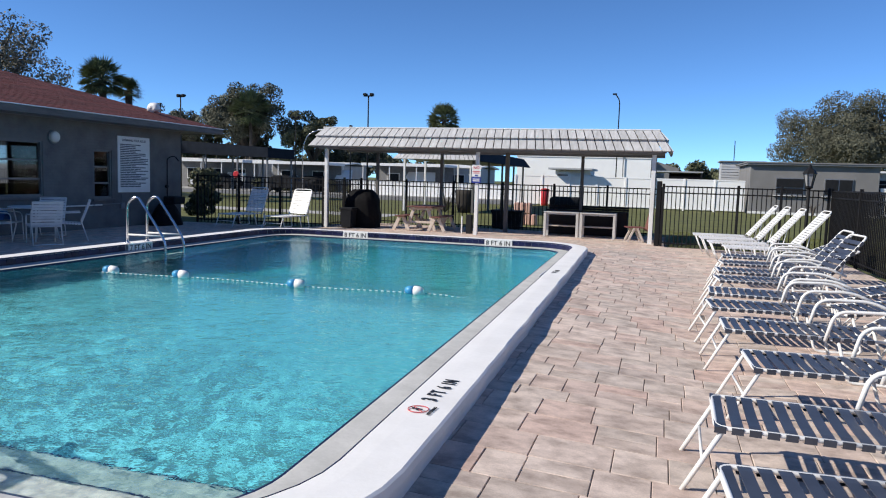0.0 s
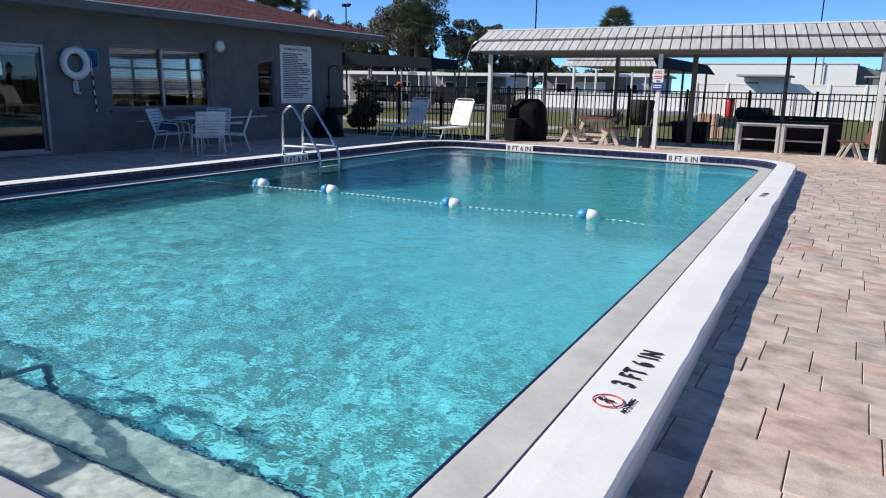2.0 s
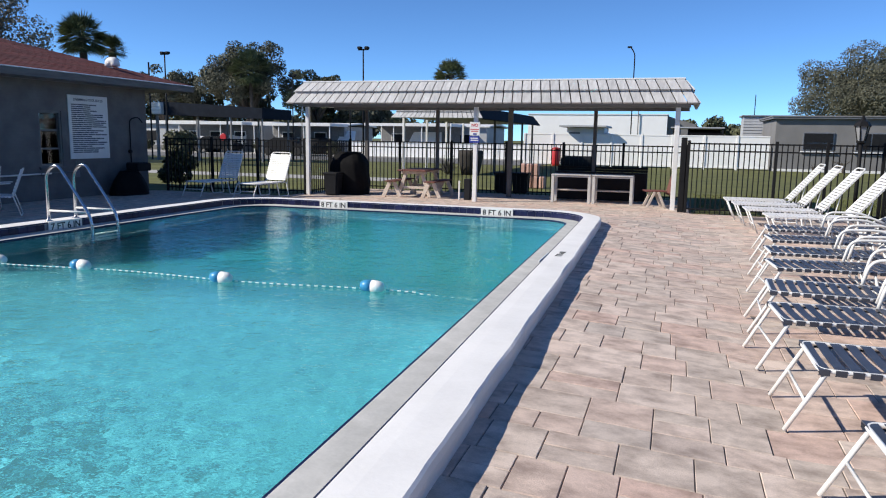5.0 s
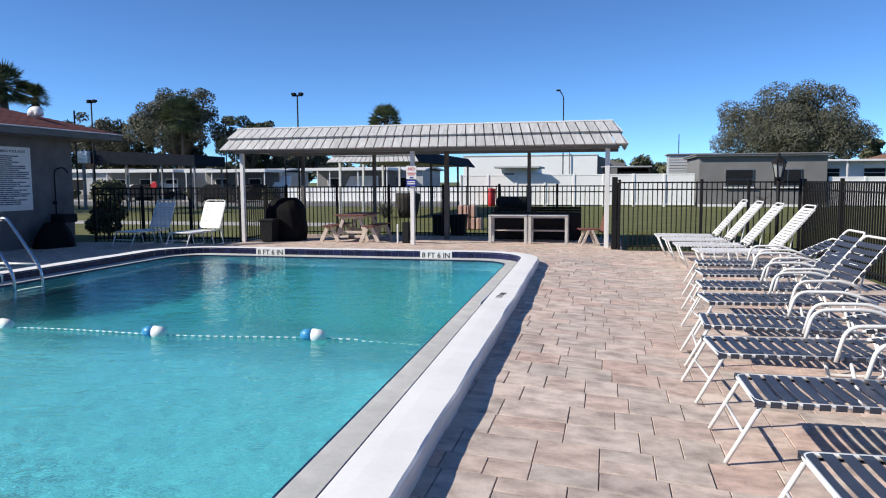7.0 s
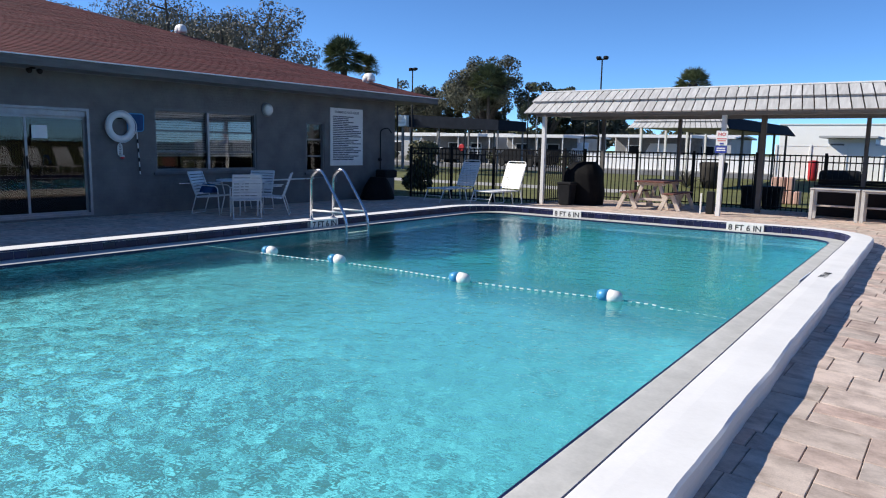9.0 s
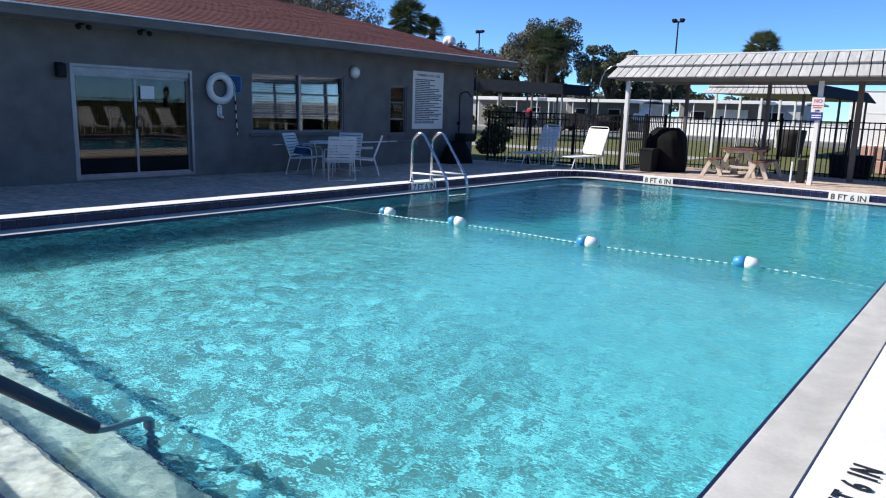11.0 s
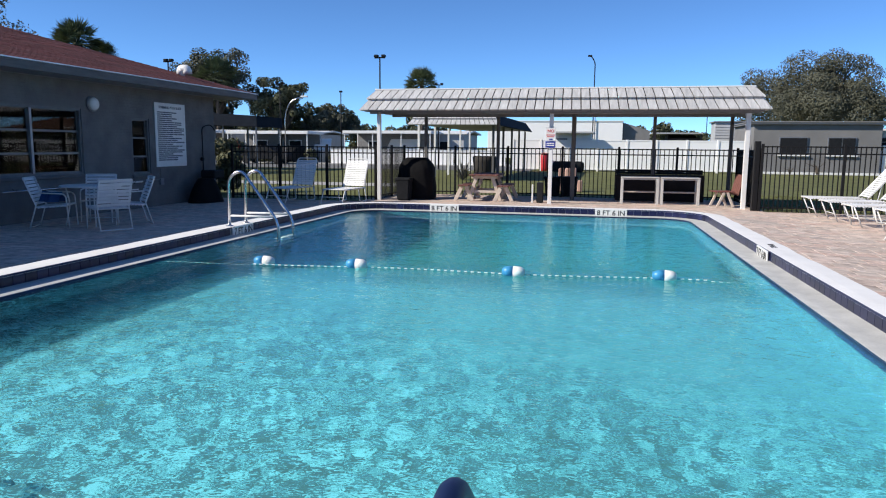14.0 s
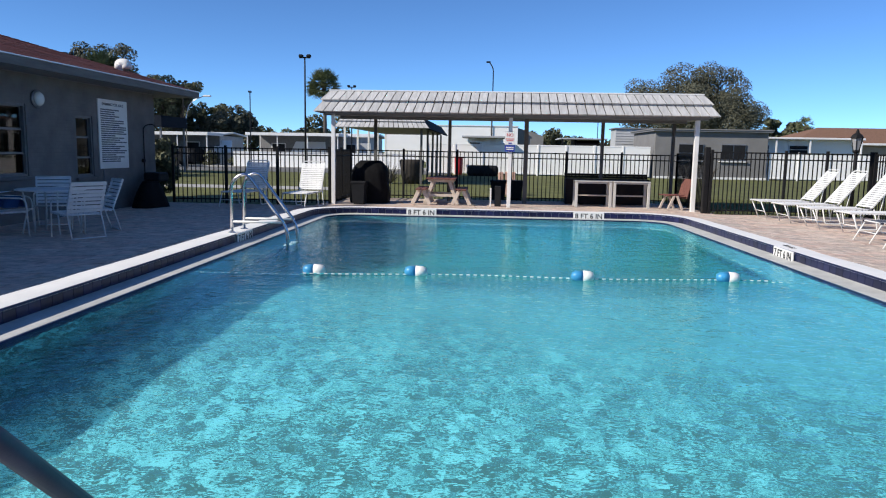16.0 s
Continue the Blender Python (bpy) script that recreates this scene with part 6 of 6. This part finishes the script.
part("drum", lathe(bmesh.new(), [(0.23, -0.06), (0.25, 0.1), (0.28, 0.95), (0.25, 1.02)], 16, pose(-7.12, 48.4, 0)), M["red_plastic"], red, smooth=True)
part("lid", lathe(bmesh.new(), [(0.30, 1.021), (0.30, 1.06), (0.12, 1.12)], 16, pose(-7.12, 48.4, 0)), M["red_plastic"], red, smooth=True)
cart = thing("covered_heap", "low heap under a dark grey tarpaulin on the lawn", "heap")
part("tarpaulin", soft_box(-6.5, 46.3, -0.06, -4.5, 47.5, 0.62, 0.22, None, 3), M["bin"], cart, "dark tarpaulin", smooth=True)
for k in range(7):
    pr = thing("stacked_block", "pink concrete block stacked on the lawn", "block", group="blocks on the lawn")
    part("block", soft_box(-4.7 + 0.22 * (k % 4), 26.0, -0.06 + 0.42 * (k // 4), -4.52 + 0.22 * (k % 4), 26.35, 0.35 + 0.42 * (k // 4), 0.03), M["pink"], pr)


def parked_car(x, y, turn, label, paint="car_paint"):
    ob = thing("parked_car", label, "car", pose(x, y, -0.03, 0, 0, turn), group="parked cars")
    prof = [(-2.1, 0.35), (-2.15, 0.75), (-1.9, 0.95), (-1.5, 1.0), (-0.9, 1.45), (0.5, 1.48), (1.15, 1.02), (1.95, 0.88), (2.15, 0.7), (2.12, 0.35)]
    bm = bmesh.new()
    L = [bm.verts.new((px, -0.85, pz)) for px, pz in prof]
    Rr = [bm.verts.new((px, 0.85, pz)) for px, pz in prof]
    bm.faces.new(L)
    bm.faces.new(Rr[::-1])
    for k in range(len(prof)):
        j = (k + 1) % len(prof)
        bm.faces.new((L[j], L[k], Rr[k], Rr[j]))
    bmesh.ops.bevel(bm, geom=bm.edges[:], offset=0.06, segments=2, affect="EDGES")
    part("body", bm, M[paint], ob, smooth=False)
    for s in (-1, 1):
        bm = bmesh.new()
        vs = [bm.verts.new((px, s * 0.862, pz)) for px, pz in ((-1.25, 1.02), (-0.8, 1.38), (0.45, 1.4), (0.95, 1.04))]
        bm.faces.new(vs)
        part("side_window", bm, M["bin"], ob, "dark side glass")
    for wx in (-1.35, 1.35):
        for s in (-0.8, 0.8):
            wl = part("wheel", lathe(bmesh.new(), [(0.28, -0.1), (0.32, -0.06), (0.32, 0.06), (0.28, 0.1)], 18, pose(wx, s, 0.32, 90, 0, 0)), M["tyre"], ob, "black tyre")
    return ob


parked_car(-41.57, 60.0, 90, "white car parked under a carport")
parked_car(-33.28, 60.2, 90, "white car parked under a carport")
parked_car(-51.78, 59.8, 0, "white car parked beside the road")
parked_car(-30.4, 59.9, 90, "dark grey car parked under a carport", "bin")
parked_car(-39.0, 57.4, 4, "dark grey car parked beside the road", "bin")
parked_car(-30.6, 55.2, 2, "dark grey car parked beside the road", "bin")
flag = thing("red_marker", "small red disc on a post beyond the lawn", "marker")
part("post", tube(bmesh.new(), [(-19.2, 30.0, -0.08), (-19.2, 30.0, 1.34)], 0.02, 6), M["black_metal"], flag)
part("disc", lathe(bmesh.new(), [(0.14, -0.02), (0.17, 0.0), (0.14, 0.02)], 16, pose(-19.2, 29.96, 1.48, 90, 0, 0)), M["red_plastic"], flag)


# Added panels in place of the white vinyl skirting of a far home.
lw = thing("low_wall", "low white wall standing in for a home's vinyl skirting", "wall")
for k in range(7):
    x = -25.6 + 2.1 * k
    part("wall_panel", soft_box(x, 57.0, -0.1, x + 2.04, 57.12, 1.15, 0.01), M["vinyl"], lw)
    part("wall_cap", soft_box(x - 0.02, 56.96, 1.152, x + 2.06, 57.16, 1.22, 0.01), M["white"], lw)


# ---- trees ----
def leaves(name, blobs, count, size, material, parent, seed, label):
    """A crown of many small leaf cards scattered through uneven clumps."""
    r = np.random.default_rng(seed)
    w = np.array([b[3] ** 2 for b in blobs])
    pick = r.choice(len(blobs), count, p=w / w.sum())
    c = np.array([b[:3] for b in blobs])[pick]
    rad = np.array([b[3] for b in blobs])[pick]
    d = r.normal(size=(count, 3))
    d /= np.linalg.norm(d, axis=1)[:, None]
    rr = rad * (0.62 + 0.42 * r.random(count) ** 0.7)
    p = c + d * rr[:, None] * np.array([1, 1, 0.8])
    face = d + 0.55 * r.normal(size=(count, 3))
    u = np.cross(face, r.normal(size=(count, 3)))
    u /= np.linalg.norm(u, axis=1)[:, None]
    v = np.cross(u, face)
    v /= np.linalg.norm(v, axis=1)[:, None] + 1e-9
    s = size * (0.5 + r.random(count))[:, None]
    quad = np.stack([p - u * s, p + v * s * 0.6, p + u * s, p - v * s * 0.6], 1).reshape(-1, 3)
    me = bpy.data.meshes.new(name)
    me.from_pydata(quad.tolist(), [], np.arange(4 * count).reshape(-1, 4).tolist())
    me.materials.append(material)
    ob = new(name, me)
    ob.parent = parent
    return tagged(ob, label, kind="stuff")


def tree(x, y, h, spread, base, material, seed, count, label, name="oak_tree", size=0.28, clumps=26):
    ob = thing(name, label, "tree")
    r = random.Random(seed)
    bm = bmesh.new()
    fork = h * 0.30
    tube(bm, [(x, y, -0.1), (x + 0.1, y, fork * 0.5), (x, y, fork)], [0.05 * h, 0.04 * h, 0.034 * h], 9)
    tips = []
    for k in range(9):
        a = k * math.tau / 9 + r.uniform(-0.3, 0.3)
        out = spread * r.uniform(0.45, 0.85)
        top = r.uniform(base + (h - base) * 0.35, h * 0.9)
        p0, p2 = Vector((x, y, fork)), Vector((x + out * math.cos(a), y + out * math.sin(a), top))
        p1 = p0.lerp(p2, 0.5) + Vector((r.uniform(-0.5, 0.5), r.uniform(-0.5, 0.5), -0.05 * h))
        tube(bm, [p0, p1, p2], [0.024 * h, 0.014 * h, 0.004 * h], 6)
        tips += [p1.lerp(p2, 0.5), p2]
        for j in range(3):
            q = p1.lerp(p2, r.uniform(0.2, 0.9))
            e = q + Vector((r.uniform(-1, 1), r.uniform(-1, 1), r.uniform(0.1, 0.9))) * spread * 0.28
            tube(bm, [q, e], [0.007 * h, 0.002 * h], 5)
            tips.append(e)
    part("trunk", bm, M["bark"], ob, "grey bark trunk and limbs", smooth=True)
    blobs = []
    for k in range(clumps):
        a, rr = r.uniform(0, math.tau), spread * math.sqrt(r.random())
        t = r.random()
        lim = math.sqrt(max(0.05, 1 - (rr / spread) ** 2))
        z = base + (h - base) * (0.12 + 0.78 * t * lim)
        blobs.append((x + rr * math.cos(a), y + rr * math.sin(a), z, spread * r.uniform(0.13, 0.26)))
    blobs += [(*t, spread * r.uniform(0.12, 0.2)) for t in tips]
    leaves("crown", blobs, count, size, material, ob, seed, "small dense leaf clumps with gaps")
    return ob


def palm(x, y, h, crown, seed, label, fronds=46):
    """A cabbage palm: rough trunk, round head of fan leaves."""
    ob = thing("palm_tree", label, "palm tree")
    r = random.Random(seed)
    bm = bmesh.new()
    tube(bm, [(x, y, -0.1), (x + 0.1, y, h * 0.5), (x, y, h)], [0.22, 0.17, 0.2], 10)
    part("trunk", bm, M["bark"], ob, "rough palm trunk", smooth=True)
    bm = bmesh.new()
    for k in range(fronds):
        a = r.uniform(0, math.tau)
        el = r.uniform(-0.75, 1.35)
        d = Vector((math.cos(a) * math.cos(el), math.sin(a) * math.cos(el), math.sin(el)))
        side = d.cross(Vector((0, 0, 1))).normalized()
        up = side.cross(d)
        o = Vector((x, y, h))
        stem = o + d * crown * 0.45
        tube(bm, [o, stem], 0.018, 4)
        for j in range(15):
            b = (j - 7) / 7 * 1.25
            e = (d * math.cos(b) + side * math.sin(b)).normalized()
            tip = stem + e * crown * r.uniform(0.48, 0.62) - Vector((0, 0, crown * 0.16 * abs(b)))
            w = up.cross(e).normalized() * crown * 0.022
            m = stem.lerp(tip, 0.5) + up * 0.03
            bm.faces.new([bm.verts.new(v) for v in (stem, m - w, tip, m + w)])
    me = bpy.data.meshes.new("fronds")
    bm.to_mesh(me)
    bm.free()
    me.materials.append(M["palm_leaf"])
    f = tagged(new("fronds", me), "green fan fronds", kind="stuff")
    f.parent = ob
    return ob


tree(-45.0, 72.0, 12.1, 4.9, 4.7, M["leaf_grey"], 11, 26000, "tall live oak with thin grey-green crown behind the homes", size=0.11, clumps=44)
tree(-37.4, 73.1, 9.5, 3.3, 3.7, M["leaf"], 12, 15000, "dark green oak behind the homes", size=0.11)
palm(-42.9, 69, 8.3, 2.7, 13, "cabbage palm standing before the tall oak", 90)
palm(-29.6, 32.8, 6.5, 1.4, 14, "tall cabbage palm behind the red roof", 90)
palm(-29.9, 35.2, 6.15, 0.95, 24, "small cabbage palm behind the red roof", 60)
palm(-21.6, 71.5, 7.6, 1.95, 15, "round headed palm behind the shelter", 110)
tree(-54.3, 69.6, 9.8, 3.7, 4.7, M["leaf_grey"], 16, 8000, "thin grey tree behind the club house", size=0.13)
tree(-40.9, 33.5, 11.2, 5.6, 5.0, M["leaf_bare"], 17, 20000, "tall bare-looking grey tree behind the red roof", size=0.085, clumps=46)
tree(-51.0, 36.0, 13.4, 6.4, 5.5, M["leaf_bare"], 18, 20000, "tall bare-looking grey tree behind the red roof", size=0.085, clumps=46)
tree(-60.0, 36.0, 14.6, 6.6, 6.0, M["leaf_bare"], 19, 20000, "tall bare-looking grey tree behind the red roof", size=0.085, clumps=46)
tree(25.8, 115, 15.6, 9.8, 3.5, M["leaf_grey"], 20, 100000, "broad grey-green live oak behind the grey block house", size=0.12, clumps=120)
tree(30.6, 92, 6.4, 2.8, 1.6, M["leaf"], 21, 3500, "small round oak far behind the white fence", size=0.26)
palm(31.6, 88, 5.2, 1.3, 22, "small palm before the round oak", 30)
for k, (x, h) in enumerate(((-72, 9.6), (-66, 8.8), (-60, 9.6), (-54.5, 8.6), (-49, 8.6), (-37.5, 6.8), (-33, 6.0))):
    tree(x, 76 + 2 * (k % 3), h, 3.4, 1.4, M["leaf"] if k % 2 else M["leaf_grey"], 60 + k, 6500, "grey-green oak in the row behind the homes", size=0.17)
rt = random.Random(5)
far = [(x, rt.uniform(88, 100), rt.uniform(4.2, 6.4)) for x in range(-76, -22, 4)] + [(x, rt.uniform(122, 134), rt.uniform(4.2, 6.2)) for x in range(-16, 78, 4)]
woods = thing("tree_line", "low dark line of far woods behind the homes", "tree line", kind="stuff")
blobs = []
for x, y, h in far:
    for k in range(8):
        blobs.append((x + rt.uniform(-2.6, 2.6), y + rt.uniform(-2, 2), h * rt.uniform(0.3, 0.8), rt.uniform(0.9, 1.7)))
leaves("crown", blobs, 60000, 0.26, M["leaf"], woods, 31, "dense far foliage")
# Out of view; added to darken pane reflections and sky fill.
backdrop_trees = thing("hedge_row", "added unseen row of trees, darkens window reflections", "tree row", kind="stuff")
blobs = []
for k in range(34):
    x, y = (31 + rt.uniform(-2, 2), -44 + 2.6 * k) if k < 25 else (-14 + 5 * (k - 25), -34 + rt.uniform(-2, 2))
    for j in range(6):
        blobs.append((x + rt.uniform(-1.6, 1.6), y + rt.uniform(-1.8, 1.8), 0.7 + 6.2 * j / 5 + rt.uniform(-0.4, 0.4), rt.uniform(1.1, 1.9)))
leaves("crown", blobs, 30000, 0.34, M["leaf"], backdrop_trees, 37, "dense dark foliage")
shrub = thing("shrub", "dark dense shrub beyond the fence by the club house", "shrub")
leaves("crown", [(-15.15 + 0.22 * (k % 3), 21.2 + 0.3 * (k // 3), 0.3 + 0.37 * (k % 4), 0.36) for k in range(8)], 3500, 0.06, M["leaf"], shrub, 33, "dense dark leaves")
part("stem", tube(bmesh.new(), [(-14.9, 21.4, -0.1), (-14.9, 21.4, 1.0)], [0.05, 0.02], 6), M["bark"], shrub)

# grass tufts just beyond the fence
rg = np.random.default_rng(3)
n = 9000
gx, gy = rg.uniform(0.9, 9.0, n), rg.uniform(19.0, 26.0, n)
hh = rg.uniform(0.02, 0.06, n)
dx, dy = rg.normal(0, 0.03, n), rg.normal(0, 0.03, n)
tri = np.stack([np.stack([gx - 0.006, gy, np.full(n, -0.06)], 1), np.stack([gx + 0.006, gy, np.full(n, -0.06)], 1), np.stack([gx + dx, gy + dy, hh - 0.06], 1)], 1).reshape(-1, 3)
me = bpy.data.meshes.new("grass_tufts")
me.from_pydata(tri.tolist(), [], np.arange(3 * n).reshape(-1, 3).tolist())
me.materials.append(M["blade"])
tagged(new("grass_tufts", me), "short blades of mown grass", "grass", kind="stuff")

# bushes and bins at the foot of the homes
rb = random.Random(41)
for k in range(17):
    x, y = -58.0 + 2.7 * k + rb.uniform(-1.2, 1.2), 58.6 + rb.uniform(-0.5, 0.5)
    bush = thing("shrub", "low dark clipped shrub beside the road", "shrub", group="shrubs before the homes")
    leaves("crown", [(x + rb.uniform(-0.45, 0.45), y + rb.uniform(-0.2, 0.2), rb.uniform(0.15, 0.8), rb.uniform(0.3, 0.55)) for _ in range(6)], 650, 0.11, M["leaf"], bush, 80 + k, "dark leaves")
    part("stem", tube(bmesh.new(), [(x, y, -0.1), (x, y, 0.4)], [0.05, 0.02], 6), M["bark"], bush)
bent = thing("street_lamp", "slim pale street lamp bent over at the top", "street lamp")
part("pole", tube(bmesh.new(), arc_path([(-26.6, 50.5, -0.06), (-26.6, 50.5, 3.7), (-26.2, 50.5, 4.7), (-25.2, 50.5, 5.05)], 0.6, 6), 0.035, 8), M["steel"], bent, smooth=True)
part("lamp_head", soft_box(-25.3, 50.4, 4.98, -24.75, 50.6, 5.1, 0.03), M["white_metal"], bent, "small pale lamp head")



# ---- pavers ----
def pave_plan(x0, x1, y0, y1, seed):
    """Random ashlar: courses along x of two depths, stones of several widths; the wide courses split here and there."""
    r = random.Random(seed)
    out, y = [], y0
    while y < y1 - 0.05:
        d = r.choice((0.36, 0.36, 0.24, 0.36))
        d = min(d, y1 - y)
        x = x0 - r.uniform(0, 0.3)
        while x < x1:
            w = r.choice((0.24, 0.36, 0.36, 0.30, 0.45))
            a, b = max(x, x0), min(x + w, x1)
            if b - a > 0.05:
                if d > 0.3 and r.random() < 0.22:
                    out.append((a, y, b, y + d / 2))
                    out.append((a, y + d / 2, b, y + d))
                else:
                    out.append((a, y, b, y + d))
            x += w
        y += d
    return out


def inside_pool(x, y, d):
    """Whether a place lies within d metres of the water line, round corners included."""
    r = 0.62 + d
    x1 = taper(PX1 + d, y)
    qx = max(PX0 - d + r - x, x - (x1 - r), 0.0)
    qy = max(PY0 - d + r - y, y - (PY1 + d - r), 0.0)
    return math.hypot(qx, qy) < r


stones = [s for s in pave_plan(DECK[0], DECK[1] - 0.02, DECK[2], DECK[3], 2) if not inside_pool((s[0] + s[2]) / 2, (s[1] + s[3]) / 2, 0.42)]
stones += pave_plan(-9.55, 0.7, 18.77, 22.45, 3)
near = [s for s in stones if s[0] > -0.75 and 1.2 < s[1] < 10.5 and s[2] < 2.2]
near = sorted(near, key=lambda s: s[1])[:300]
chosen = set(near)
shapes = {}
rp = random.Random(9)
for s in near:
    w, d = round(s[2] - s[0], 2), round(s[3] - s[1], 2)
    if (w, d) not in shapes:
        b = bmesh.new()
        g, c, t = 0.0022, 0.003, 0.05
        lo = [b.verts.new((sx * (w / 2 - g), sy * (d / 2 - g), -t)) for sx, sy in ((-1, -1), (1, -1), (1, 1), (-1, 1))]
        mi = [b.verts.new((sx * (w / 2 - g), sy * (d / 2 - g), -0.006)) for sx, sy in ((-1, -1), (1, -1), (1, 1), (-1, 1))]
        hi = [b.verts.new((sx * (w / 2 - g - c), sy * (d / 2 - g - c), 0.0)) for sx, sy in ((-1, -1), (1, -1), (1, 1), (-1, 1))]
        for p, q in ((lo, mi), (mi, hi)):
            for k in range(4):
                b.faces.new((p[k], p[(k + 1) % 4], q[(k + 1) % 4], q[k]))
        b.faces.new(hi)
        shapes[(w, d)] = mesh_of(b, "paver", M["paver"])
    cx, cy = (s[0] + s[2]) / 2, (s[1] + s[3]) / 2
    gxs = (deck_z(cx + 0.1, cy) - deck_z(cx - 0.1, cy)) / 0.2
    gys = (deck_z(cx, cy + 0.1) - deck_z(cx, cy - 0.1)) / 0.2
    m = Matrix.Translation((cx, cy, deck_z(cx, cy) + rp.uniform(-0.003, 0.001)))
    m = m @ Matrix.Rotation(-math.atan(gxs) + rp.uniform(-0.004, 0.004), 4, "Y") @ Matrix.Rotation(math.atan(gys) + rp.uniform(-0.004, 0.004), 4, "X")
    piece("paver", shapes[(w, d)], floor, m)
verts, faces = [], []
for s in stones:
    if s in chosen:
        continue
    g, c = 0.0022, 0.003
    k = len(verts)
    j = rp.uniform(-0.003, 0.001)
    ring = ((s[0] + g, s[1] + g), (s[2] - g, s[1] + g), (s[2] - g, s[3] - g), (s[0] + g, s[3] - g))
    top = ((s[0] + g + c, s[1] + g + c), (s[2] - g - c, s[1] + g + c), (s[2] - g - c, s[3] - g - c), (s[0] + g + c, s[3] - g - c))
    verts += [(x, y, deck_z(x, y) - 0.03 + j) for x, y in ring] + [(x, y, deck_z(x, y) - 0.006 + j) for x, y in ring] + [(x, y, deck_z(x, y) + j) for x, y in top]
    for o in (0, 4):
        faces += [(k + o + i, k + o + (i + 1) % 4, k + o + 4 + (i + 1) % 4, k + o + 4 + i) for i in range(4)]
    faces.append((k + 8, k + 9, k + 10, k + 11))
me = bpy.data.meshes.new("pavers")
me.from_pydata(verts, [], faces)
me.materials.append(M["paver"])
rest = tagged(new("pavers", me), "pink and buff concrete pavers", kind="stuff")
rest.parent = floor
